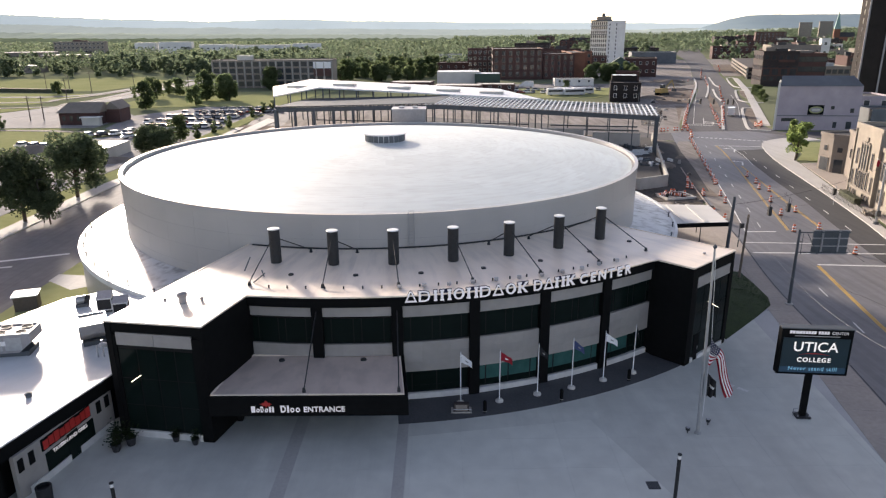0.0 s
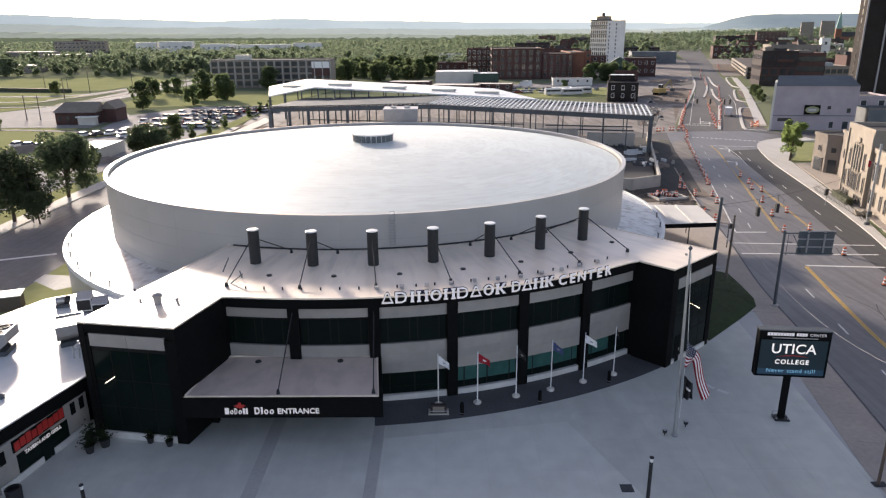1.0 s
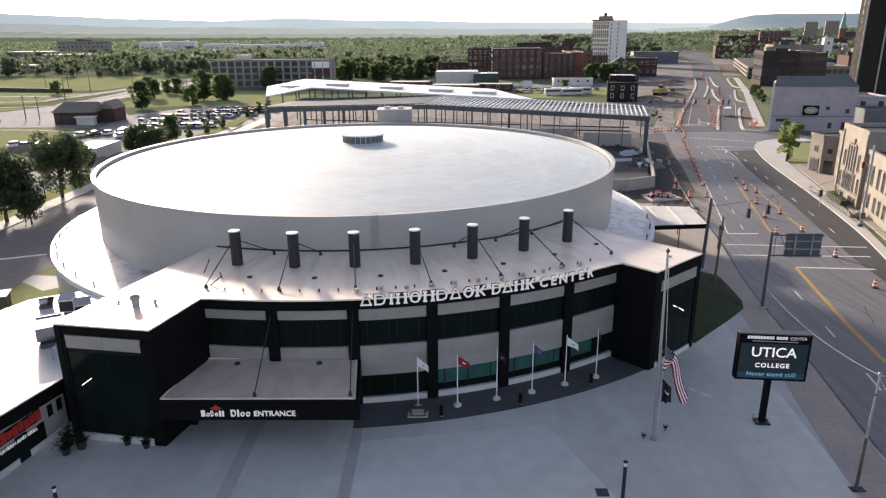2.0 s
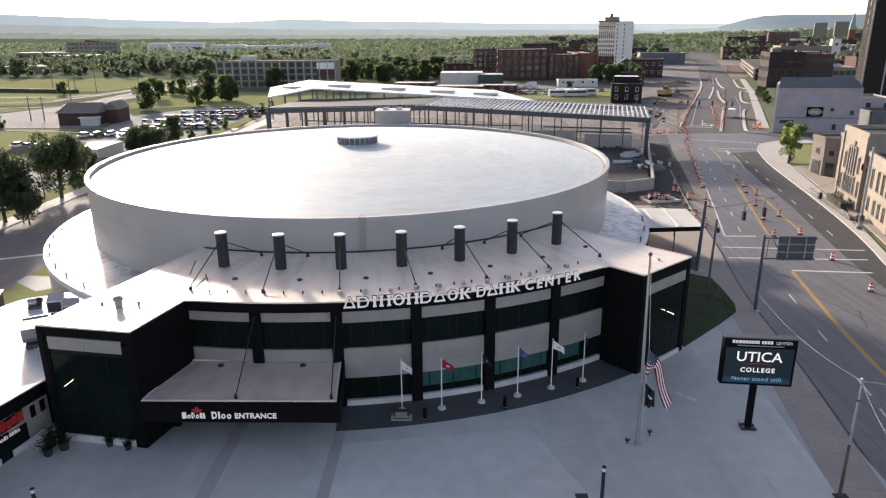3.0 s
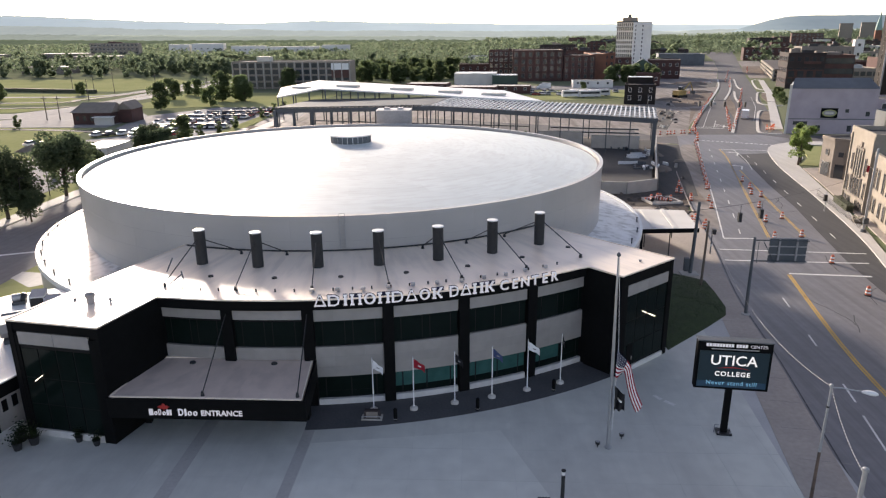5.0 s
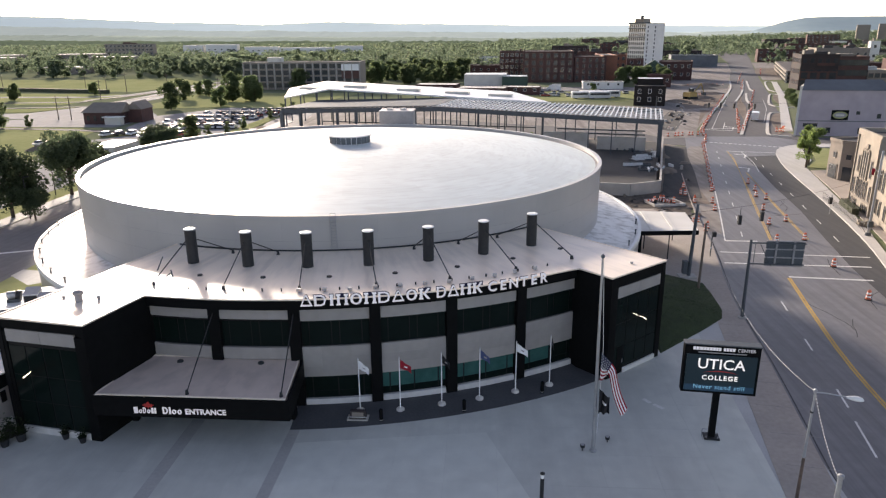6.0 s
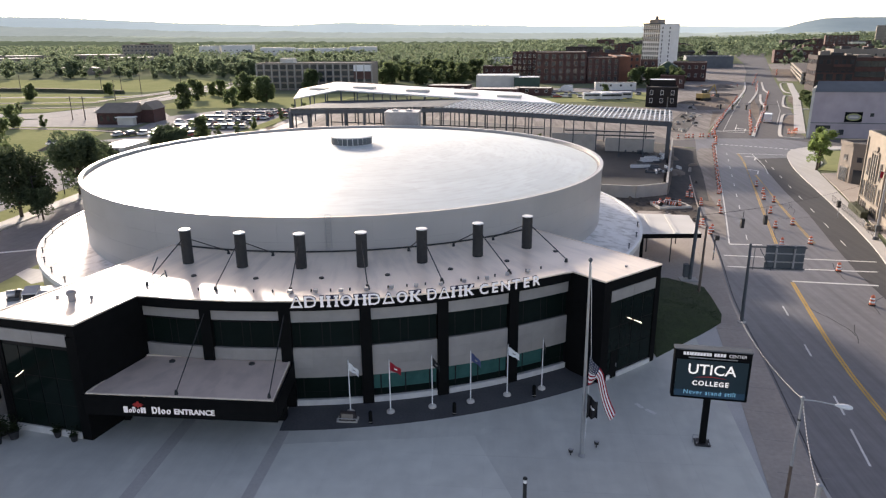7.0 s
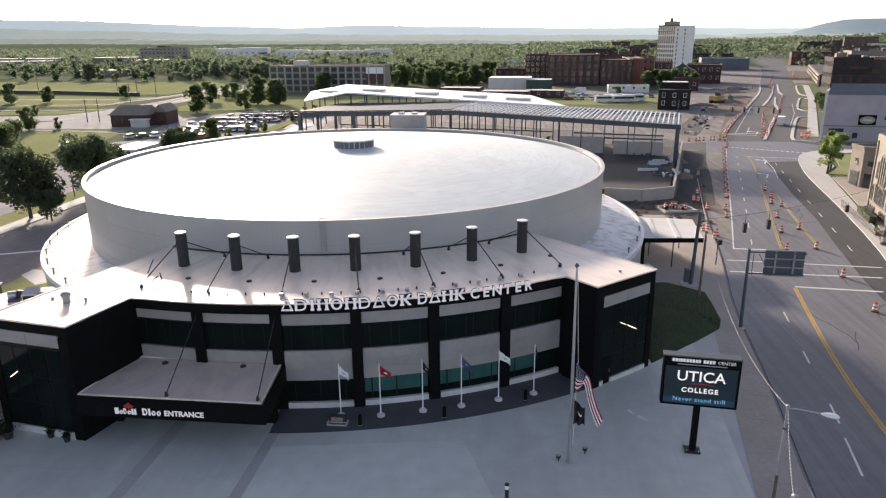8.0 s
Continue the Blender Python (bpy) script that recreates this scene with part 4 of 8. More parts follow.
part("base_panel", flat_box(along(F0, F1, 0.14), along(F0, F1, 0.5), 0.0, 0.1, 0, 0.45), M["base"], tav)
part("base_panel", flat_box(along(F0, F1, 0.6), along(F0, F1, 0.95), 0.0, 0.1, 0, 0.45), M["base"], tav)
part("door", flat_box(along(F0, F1, 0.5), along(F0, F1, 0.6), 0.0, 0.05, 0, 1.9), M["glass"], tav)
ts = part("tavern_sign", flat_box(along(F0, F1, 0.28), along(F0, F1, 0.74), 0.0, 0.08, 2.02, 2.82), M["black"], tav, "black name band with red sign shapes")
for k in range(9):
    part("sign_bar", flat_box(along(F0, F1, 0.29 + 0.05 * k), along(F0, F1, 0.333 + 0.05 * k), 0.08, 0.12, 2.1 + 0.05 * (k % 2), 2.68 + 0.06 * (k % 3)), M["red"], ts)
tw = text_mesh("sign_word", "TAVERN AND GRILL", 0.34, M["letter_white"], 0.02, "CENTER", 0.006)
ang = math.degrees(math.atan2(F1[1] - F0[1], F1[0] - F0[0]))
wx, wy = along(F0, F1, 0.52)
put("sign_word", tw, tav, wx + 0.12, wy, 1.52, ang)
for s in (0.1, 0.19, 0.83, 0.92):
    part("wall_emblem", flat_box(along(F0, F1, s - 0.02), along(F0, F1, s + 0.025), 0.0, 0.04, 1.75, 2.6), M["black"], tav, "dark plain plaque")

for s in (-0.28, -0.06):
    q = along(tav_poly[1], tav_poly[2], -s)
    part("wall_light", flat_box(along(tav_poly[2], tav_poly[1], 1 + s), along(tav_poly[2], tav_poly[1], 1.008 + s), 0.02, 0.16, 2.4, 2.52), M["lamp"], tav, "small lit wall light")
# roof-top units on the tavern roof
def packaged(x, y, w, d, h, rz, label, fans):
    """Large packaged unit: sloping end hood, recessed fan deck, panelled sides on a curb."""
    u = thing("rooftop_unit", label, "rooftop unit", x, y, TZ, rz, group="rooftop units")
    part("unit_curb", Geo().box(-w / 2 + 0.5, w / 2 - 0.3, -d / 2 + 0.15, d / 2 - 0.15, 0, 0.35), M["steel_grey"], u)
    prof = [(-w / 2, 0.35), (w / 2 - 0.9, 0.35), (w / 2, h * 0.62), (w / 2, h), (-w / 2, h)]
    vs = [(px, s * d / 2, pz) for s in (-1, 1) for px, pz in prof]
    part("unit_body", Geo().add(vs, [(0, 1, 2, 3, 4), (9, 8, 7, 6, 5)] + [(i, (i + 1) % 5, 5 + (i + 1) % 5, 5 + i) for i in range(5)]), M["unit_grey"], u)
    part("deck_rim", Geo().box(-w / 2, w / 2, -d / 2 - 0.03, -d / 2 + 0.1, h, h + 0.1).box(-w / 2, w / 2, d / 2 - 0.1, d / 2 + 0.03, h, h + 0.1).box(-w / 2, -w / 2 + 0.1, -d / 2 + 0.1, d / 2 - 0.1, h, h + 0.1).box(w / 2 - 0.1, w / 2, -d / 2 + 0.1, d / 2 - 0.1, h, h + 0.1), M["steel"], u)
    for k in range(fans):
        cx = w / 2 - 0.75 - k * (w - 1.0) / max(1, fans) * 0.8
        for sy in (-d / 4, d / 4):
            part("fan_well", Geo().lathe([(0.36, h), (0.4, h + 0.08), (0.34, h + 0.08), (0.3, h + 0.02)], 18, (cx, sy, 0)), M["pylon"], u)
            part("fan_blade", Geo().box(-0.3, 0.3, -0.06, 0.06, h + 0.02, h + 0.05, pose(cx, sy, 0, 0, 0, 40)), M["rubber"], u)
    for k in range(3):
        px = -w / 2 + w * (k + 0.5) / 3.4
        for sy in (-1, 1):
            part("service_panel", Geo().box(px - w / 8, px + w / 8, sy * d / 2 - 0.02, sy * d / 2 + 0.02, 0.55, h - 0.2), M["steel"], u)
    part("badge", Geo().box(w * 0.05, w * 0.05 + 0.35, -d / 2 - 0.04, -d / 2 - 0.02, h * 0.55, h * 0.75), M["white_paint"], u)
    return u
packaged(-32.7, 46.6, 4.6, 2.1, 1.75, 8, "long grey packaged rooftop unit with open fan deck", 2)
packaged(-27.0, 48.6, 2.6, 2.0, 1.7, -60, "pale sheet-metal rooftop unit with a sloping hood", 0)
def condenser(x, y, w, d, h, rz, label):
    u = thing("condenser_unit", label, "condenser", x, y, TZ, rz, group="condenser units")
    part("unit_curb", Geo().box(-w / 2 + 0.1, w / 2 - 0.1, -d / 2 + 0.1, d / 2 - 0.1, 0, 0.2), M["steel_grey"], u)
    part("unit_body", Geo().box(-w / 2, w / 2, -d / 2, d / 2, 0.2, h), M["roof_white"], u)
    part("coil", Geo().box(-w / 2 + 0.08, w / 2 - 0.08, -d / 2 - 0.02, -d / 2, 0.3, h - 0.12), M["pylon"], u, "dark coil grille")
    part("coil", Geo().box(w / 2, w / 2 + 0.02, -d / 2 + 0.1, d / 2 - 0.1, 0.3, h - 0.12), M["pylon"], u, "dark coil grille")
    part("hood", Geo().add([(-w / 2, -d / 2, h), (w / 2, -d / 2, h), (w / 2, d / 2, h), (-w / 2, d / 2, h), (-w / 2, d / 2, h + 0.35), (w / 2, d / 2, h + 0.35)], [(0, 1, 5, 4), (2, 3, 4, 5), (0, 4, 3), (1, 2, 5), (0, 3, 2, 1)]), M["steel"], u)
condenser(-28.9, 54.6, 1.2, 1.1, 1.3, 15, "square pale condenser unit with dark coil grille")
condenser(-27.3, 54.0, 1.2, 1.0, 1.1, 15, "square pale condenser unit with dark coil grille")
duct = thing("roof_exhaust", "curved grey exhaust cowl on the white roof", "exhaust", -31.5, 55.7, TZ, 20)
part("cowl_base", Geo().box(-0.5, 0.5, -0.4, 0.4, 0, 0.3), M["steel_grey"], duct)
part("cowl", Geo().rod((-0.45, 0, 0.55), (0.25, 0, 0.6), 0.38, 0.34, 16), M["steel"], duct, smooth=True)
part("cowl_mouth", Geo().rod((0.25, 0, 0.6), (0.62, 0, 0.5), 0.42, 0.42, 16), M["pylon"], duct, smooth=True)
gas = thing("gas_regulator", "small gas regulator with bent pipes on the roof", "regulator", -24.9, 45.7, TZ, 10)
gas.scale = (1.35, 1.35, 1.35)
for k, (x, h) in enumerate(((-0.35, 0.7), (-0.05, 1.0), (0.3, 0.8))):
    part("pipe", Geo().rod((x, 0, 0), (x, 0.05, h), 0.05), M["steel"], gas)
part("valve", Geo().lathe([(0.05, 0.6), (0.22, 0.7), (0.22, 0.78), (0.06, 0.86)], 12), M["steel"], gas)
part("cross_pipe", Geo().rod((-0.35, 0, 0.55), (0.35, 0, 0.55), 0.045), M["steel"], gas)
for x, y in ((-27.2, 39.9), (-33, 50)):
    solid("roof_vent", Geo().lathe([(0.2, 0), (0.18, 0.2), (0.26, 0.22), (0.05, 0.32)], 12), M["steel_grey"], "small round roof vent cap", "roof vent", "roof vents", at=(x, y, TZ))

# ---- plaza ----
def clip(poly, a, b):
    """The part of a convex outline to the left of the line a-b."""
    out = []
    side = lambda p: (b[0] - a[0]) * (p[1] - a[1]) - (b[1] - a[1]) * (p[0] - a[0])
    for i in range(len(poly)):
        p, q = poly[i - 1], poly[i]
        sp, sq = side(p), side(q)
        if (sp < 0) != (sq < 0):
            t = sp / (sp - sq)
            out.append((p[0] + (q[0] - p[0]) * t, p[1] + (q[1] - p[1]) * t))
        if sq >= 0:
            out.append(q)
    return out
sheet("plaza_bed", [(-30, -14), (29, -14), (33.5, 64), (33.5, 80), (27, 80), (-30, 60)], -0.012, M["joint"], "grey joint bed under the plaza slabs", "pavement")
plaza = thing("plaza", "broad grey concrete plaza laid in large slabs", "pavement", kind="structure")
EDGE = [((27.2, 20), (28.4, 37.3)), ((28.4, 37.3), (32.9, 64.2))]
SL = 3.35
# the paler pour lies between the paver band, a cross joint and a slanting joint, each with the pour on its left hand
POUR = [((-2.4, 60.0), (-2.4, 0.0)), ((10.4, 42.9), (-2.2, 41.0)), ((12.9, 36.7), (10.4, 43.3))]
def pour_pieces(cell):
    """The slab cut along the edges of the paler pour, as (outline, material) pieces."""
    out = []
    for p, q in POUR:
        other = clip(cell, q, p)
        if len(other) > 2:
            out.append((other, "concrete"))
        cell = clip(cell, p, q)
        if len(cell) < 3:
            return out
    return out + [(cell, "concrete_pale")]
for i in range(-9, 10):
    for j in range(6, 20):
        x0, y0 = 1.2 + i * SL, 0.4 + j * SL
        cell = [(x0 + 0.004, y0 + 0.004), (x0 + SL - 0.004, y0 + 0.004), (x0 + SL - 0.004, y0 + SL - 0.004), (x0 + 0.004, y0 + SL - 0.004)]
        if math.hypot(x0 + SL / 2 - CX, y0 + SL / 2 - CY) < 42 - 2 and y0 > 44:
            continue
        for a, b in EDGE:
            cell = clip(cell, a, b) if len(cell) > 2 else cell
        if len(cell) > 2:
            for piece, pour in pour_pieces(cell):
                part("slab", Geo().prism(piece, -0.05, 0.0), M[pour], plaza)
sheet("plaza_apron", [(-30, -14), (27, -14), (27.2, 20.5), (-30, 20.5)], -0.004, M["concrete"], "grey concrete plaza apron", "pavement")
for x0, x1 in ((-10.55, -9.65), (-3.2, -2.45)):
    sheet("paver_band", [(x0, 20), (x1, 20), (x1, 45.5), (x0, 45.5)], 0.006, M["band"], "brown paver band set into the plaza", "pavement", 0.03)
pave = Geo().arc(41.5, 46.02, 4.9, 36.6, -0.02, 0.012)
solid("paver_strip", pave, M["paver"], "dark paver strip along the curved front", "pavement", kind="structure", at=(CX, CY, 0))
# brown walk between plaza and kerb, then kerb
walk_poly = [(26.9, 12), (27.2, 20), (28.4, 37.3), (32.6, 62.8), (34.6, 71), (36.3, 80), (38, 92), (39, 100)] + [p for p in KERB_L[::-1] if p[1] < 108]
sheet("sidewalk", walk_poly, 0.01, M["walk_brown"], "brown-grey worn sidewalk beside the avenue", "pavement")
solid("kerb", strip([p for p in KERB_L if p[1] < 140], 0.09, 0.02, None, 0.3), M["walk_brown"], "worn brown-grey concrete kerb", "kerb", kind="structure")
solid("gutter_joint", strip([(x + 0.36, y) for x, y in KERB_L if y < 140], 0.05, ROAD_Z + 0.01, None, 0.03), M["asphalt_new"], "thin dark open joint along the kerb", "joint", kind="structure")
solid("kerb", strip(KERB_R, 0.12, 0.02, None, 0.3), M["walk_new"], "new pale concrete kerb", "kerb", kind="structure")
# forecourt by the side canopy
sheet("side_forecourt", [(26, 74), (33, 70), (36.5, 80), (39, 96), (38.5, 108), (30, 108), (27, 95)], -0.004, M["walk_brown"], "tan paved forecourt under the side canopy", "pavement")
sheet("dirt_apron", [(26, 97), (39.5, 98), (45.5, 116), (46, 121), (28, 121)], -0.095, M["rubble_soil"], "rough brown soil between forecourt and building site", "ground")
sheet("corner_paving", [(33.4, 67), (35.0, 70), (37.5, 82), (33, 80), (32.6, 70)], -0.006, M["walk_brown"], "worn paving behind the grass bank", "pavement")
# grass berm beside the right wing
berm = Geo()
rim_pts = [(25.6, 56.0), (27.8, 58.2), (30.6, 61.0), (33.3, 63.9), (34.0, 66), (34.3, 70), (34.4, 73.7), (31, 76.5), (27, 76), (24.5, 72.0)]
n = len(rim_pts)
cxy = (27.5, 67.5)
vs = [(x, y, -0.05) for x, y in rim_pts] + [(x, y, 0.06) for x, y in rim_pts] + [(cxy[0] + (x - cxy[0]) * 0.6, cxy[1] + (y - cxy[1]) * 0.6, 0.8) for x, y in rim_pts] + [(*cxy, 1.1)]
fs = [(i, (i + 1) % n, n + (i + 1) % n, n + i) for i in range(n)] + [(n + i, n + (i + 1) % n, 2 * n + (i + 1) % n, 2 * n + i) for i in range(n)] + [(2 * n + i, 2 * n + (i + 1) % n, 3 * n) for i in range(n)]
berm.add(vs, fs)
solid("grass_berm", berm, M["lawn_dark"], "grass bank painted shade-dark beside the black wing", "grass", kind="structure", smooth=True)
blades = Geo()
rng = random.Random(7)
for k in range(9000):
    a, b, c = rng.random(), rng.random(), rng.randrange(n)
    p, q = rim_pts[c], rim_pts[(c + 1) % n]
    if a + b > 1:
        a, b = 1 - a, 1 - b
    x, y = cxy[0] + (p[0] - cxy[0]) * a + (q[0] - cxy[0]) * b, cxy[1] + (p[1] - cxy[1]) * a + (q[1] - cxy[1]) * b
    s = a + b
    z = np.interp(s, [0, 0.6, 1], [1.1, 0.8, 0.06])
    t = rng.uniform(0, 6.28)
    blades.add([(x - 0.02 * math.cos(t), y - 0.02 * math.sin(t), z - 0.02), (x + 0.02 * math.cos(t), y + 0.02 * math.sin(t), z - 0.02), (x + rng.uniform(-0.05, 0.05), y + rng.uniform(-0.05, 0.05), z + rng.uniform(0.04, 0.1))], [(0, 1, 2)])
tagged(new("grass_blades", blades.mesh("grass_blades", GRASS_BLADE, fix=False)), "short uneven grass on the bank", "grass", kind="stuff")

# small flagpoles with cloth flags
def cloth(fn, u0, u1, v0, v1, nu=10, nv=6):
    return Geo().grid(lambda u, v: fn(u0 + (u1 - u0) * u, v0 + (v1 - v0) * v), nu, nv)
def small_flag(x, y, h, colour, label, swing, reach):
    fp = thing("flagpole", label, "flagpole", x, y, 0.01, group="flagpoles along the front")
    part("pole", Geo().rod((0, 0, 0.1), (0, 0, h), 0.048, 0.03, 10), M["white_paint"], fp, smooth=True)
    part("pole_base", Geo().lathe([(0.3, 0), (0.3, 0.12), (0.22, 0.2), (0.1, 0.24)], 16), M["walk_new"], fp)
    part("finial", Geo().lathe([(0.02, h), (0.06, h + 0.05), (0.02, h + 0.11)], 8), M["steel"], fp)
    ca, sa = math.cos(radians(swing)), math.sin(radians(swing))
    fn = lambda u, v: (0.05 + reach * u * ca, reach * u * sa + 0.09 * math.sin(u * 9 + v * 2) * u, h - 0.12 - 0.68 * v * (1 - 0.35 * u) - 0.5 * u ** 1.2)
    fl = part("flag", cloth(fn, 0, 1, 0, 1, 14, 8), colour, fp, smooth=True)
    mid = part("emblem", cloth(lambda u, v: tuple(Vector(fn(u, v)) + Vector((0, -0.012, 0))), 0.38, 0.66, 0.42, 0.62, 6, 4), M["unit_grey"] if colour is not M["flag_red"] else M["flag_white"], fl)
for x, y, c, lab, sw, re in (
    (1.33, 45.3, "flag_white", "thin white flagpole with a hanging white flag", -25, 0.85),
    (4.26, 45.56, "flag_red", "thin white flagpole with a red flag", -12, 0.85),
    (7.25, 46.5, "flag_black", "thin white flagpole with a limp black flag", -35, 0.7),
    (10.05, 47.45, "flag_sky", "thin white flagpole with a mid-blue flag", -30, 0.8),
    (12.8, 48.65, "flag_white", "thin white flagpole with a drooping white flag", -20, 0.85),
    (15.5, 49.85, "flag_black", "thin white flagpole with a furled dark flag", -60, 0.3)):
    small_flag(x, y, 4.2, M[c], lab, sw, re)

# bollards and plaque
bol = thing("bollard", "short black round bollard on the dark pavers", "bollard", 3.06, 44.0, group="bollards")
part("bollard_post", Geo().lathe([(0.14, 0), (0.14, 0.9), (0.08, 0.97)], 12), M["black"], bol, smooth=True)
part("bollard_band", Geo().lathe([(0.145, 0.1), (0.145, 0.16)], 12), M["steel"], bol)
for x, y in ((8.95, 45.6), (14.85, 48.6)):
    copy_thing(bol, pose(x, y, 0.01))
plq = thing("memorial_stone", "low brown stone block with a bronze plate by the flagpoles", "memorial", 1.35, 44.3)
part("plinth", Geo().box(-0.75, 0.75, -0.4, 0.35, 0, 0.1), M["conc"], plq)
part("stone", Geo().add([(-0.6, -0.3, 0.1), (0.6, -0.3, 0.1), (0.6, 0.25, 0.1), (-0.6, 0.25, 0.1), (-0.55, -0.1, 0.62), (0.55, -0.1, 0.62), (0.55, 0.15, 0.66), (-0.55, 0.15, 0.66)], [(3, 2, 1, 0), (4, 5, 6, 7), (0, 1, 5, 4), (1, 2, 6, 5), (2, 3, 7, 6), (3, 0, 4, 7)]), M["brick_dark"], plq)
part("plate", Geo().add([(-0.42, -0.3, 0.17), (0.42, -0.3, 0.17), (0.42, -0.15, 0.54), (-0.42, -0.15, 0.54), (-0.42, -0.27, 0.17), (0.42, -0.27, 0.17), (0.42, -0.12, 0.54), (-0.42, -0.12, 0.54)], [(0, 1, 2, 3), (7, 6, 5, 4), (0, 4, 5, 1), (1, 5, 6, 2), (2, 6, 7, 3), (3, 7, 4, 0)]), M["tan_dark"], plq)
part("frame_bar", Geo().rod((-0.7, -0.36, 0.1), (-0.7, -0.36, 0.3), 0.03).rod((0.7, -0.36, 0.1), (0.7, -0.36, 0.3), 0.03).rod((-0.7, -0.36, 0.3), (0.7, -0.36, 0.3), 0.03), M["steel"], plq)

# tall flagpole with the national flag and a black flag
PX, PY = 17.62, 41.05
pole = thing("tall_flagpole", "tall grey steel flagpole with flags at half mast", "flagpole", PX, PY)
TOP = (-0.1, 0.55, 13.2)
part("pole", Geo().rod((0, 0, 0), TOP, 0.14, 0.06, 14), M["steel"], pole, smooth=True)
part("pole_collar", Geo().lathe([(0.24, 0), (0.24, 0.08), (0.17, 0.14)], 16), M["steel"], pole)
part("finial", Geo().lathe([(0.03, 13.3), (0.13, 13.42), (0.13, 13.5), (0.03, 13.62)], 12, (-0.1, 0.55, -0.1)), M["steel_grey"], pole)
part("halyard", Geo().rod((-0.02, 0.5, 13.0), (0.25, 0.2, 7.2), 0.015, n=5), M["white_paint"], pole)
part("halyard", Geo().rod((0.25, 0.2, 7.2), (0.15, -0.1, 1.4), 0.015, n=5), M["white_paint"], pole)
def us(u, v):
    """Limp cloth: spread at the pole, then gathered into three deep folds that fall."""
    b = min(1.0, u / 0.3)
    b = b * b * (3 - 2 * b)
    fx = float(np.interp(v, [0, 0.46, 0.72, 1], [0.4, 0.06, 0.5, 0.1]))
    fy = float(np.interp(v, [0, 0.2, 0.46, 0.6, 0.72, 1], [-0.2, -0.34, -0.24, -0.05, 0.02, 0.16]))
    x = 0.12 + b * (fx + 0.1 * math.sin(5 * u + 1)) + 1.45 * u
    y = -0.05 + b * (fy + 0.06 * math.sin(9 * u + 6 * v))
    z = 7.25 - 1.95 * v * (1 - 0.72 * b) - 3.5 * u - 0.75 * u * (0.9 - fx) + 0.12 * b * fx
    return (x, y, z)
flag = part("national_flag", Geo().grid(lambda u, v: us(0.2 * u, v * 7 / 13), 16, 6), M["flag_blue"], pole, "red and white striped flag with a dark blue corner", True)
for k in range(13):
    u0 = 0.0 if k > 6 else 0.2
    part("stripe", Geo().grid(lambda u, v: us(u0 + (1 - u0) * u, (k + v) / 13), 24, 2), M["flag_white" if k % 2 else "flag_red"], flag, smooth=True)
for r in range(5):
    for c in range(5):
        p = Vector(us(0.02 + 0.2 * (c + 0.1) / 5.6, (0.07 + r / 5 * 0.93) * 7 / 13)) + Vector((0, -0.03, 0))
        part("star", Geo().box(p.x - 0.025, p.x + 0.025, p.y, p.y + 0.01, p.z - 0.025, p.z + 0.025), M["flag_white"], flag)
fb = lambda u, v: (0.1 + 0.7 * u + 0.04 * math.sin(9 * u), -0.22 - 0.16 * math.sin(11 * u + 2 * v), 4.75 - 1.75 * v * (1 - 0.35 * u) - 0.7 * u)
part("black_flag", cloth(fb, 0, 1, 0, 1, 12, 8), M["flag_black"], pole, "drooping black flag", True)
part("emblem", cloth(lambda u, v: tuple(Vector(fb(u, v)) + Vector((0.0, -0.02, 0))), 0.4, 0.7, 0.4, 0.52, 4, 4), M["flag_white"], pole)
for x, y, r in ((16.92, 41.08, 160), (18.72, 42.12, 200)):
    fl = thing("flood_light", "small black ground flood light aimed at the flagpole", "flood light", x, y, 0, r, group="flood lights")
    part("stake", Geo().rod((0, 0, 0), (0, 0, 0.2), 0.04), M["pylon"], fl)
    part("lamp_head", Geo().lathe([(0.06, 0.18), (0.14, 0.24), (0.17, 0.42), (0.14, 0.43)], 14), M["pylon"], fl)
    part("lens", Geo().lathe([(0.13, 0.425), (0.13, 0.445)], 14), M["steel"], fl)

# message board
board = thing("message_board", "black pole-mounted message board with a lit screen", "sign", 25.88, 43.1, rz=-6.2)
part("post", Geo().box(-0.2, 0.2, -0.16, 0.16, 0.1, 3.5), M["black"], board)
part("post_base", Geo().box(-0.5, 0.5, -0.4, 0.4, 0, 0.12), M["pylon"], board)
for x, y in ((-0.38, -0.28), (0.38, -0.28), (0.38, 0.28), (-0.38, 0.28)):
    part("bolt", Geo().rod((x, y, 0.12), (x, y, 0.22), 0.04, n=6), M["steel"], board)
part("guard_loop", Geo().rod((-0.62, 0, 0), (-0.62, 0, 0.6), 0.025).rod((-0.62, 0, 0.6), (-0.3, 0, 0.6), 0.025), M["steel"], board)
cab = part("cabinet", Geo().box(-2.36, 2.36, -0.3, 0.3, 3.5, 6.95), M["black"], board, "black cabinet")
part("cabinet_cap", Geo().box(-2.4, 2.4, -0.33, 0.33, 6.95, 7.03), M["steel_grey"], cab)
part("screen", Geo().box(-2.2, 2.2, -0.325, -0.3, 3.66, 6.28), M["screen"], cab, "dark teal lit screen")
part("screen_glow", Geo().box(-2.2, 2.2, -0.329, -0.325, 3.66, 4.1), M["screen_blue"], cab)
part("screen_text", text_mesh("screen_text", "UTICA", 1.02, M["screen_white"], 0.004, "CENTER", 0.01), M["screen_white"], cab).location = (0, -0.335, 5.3)
part("screen_text", text_mesh("screen_text", "COLLEGE", 0.46, M["screen_white"], 0.004, "CENTER", 0.012, 1.22), M["screen_white"], cab).location = (0, -0.335, 4.5)
part("screen_text", text_mesh("screen_text", "Never stand still", 0.42, M["screen_cyan"], 0.004, "CENTER", 0.0, 1.14), M["screen_cyan"], cab).location = (0, -0.335, 3.84)
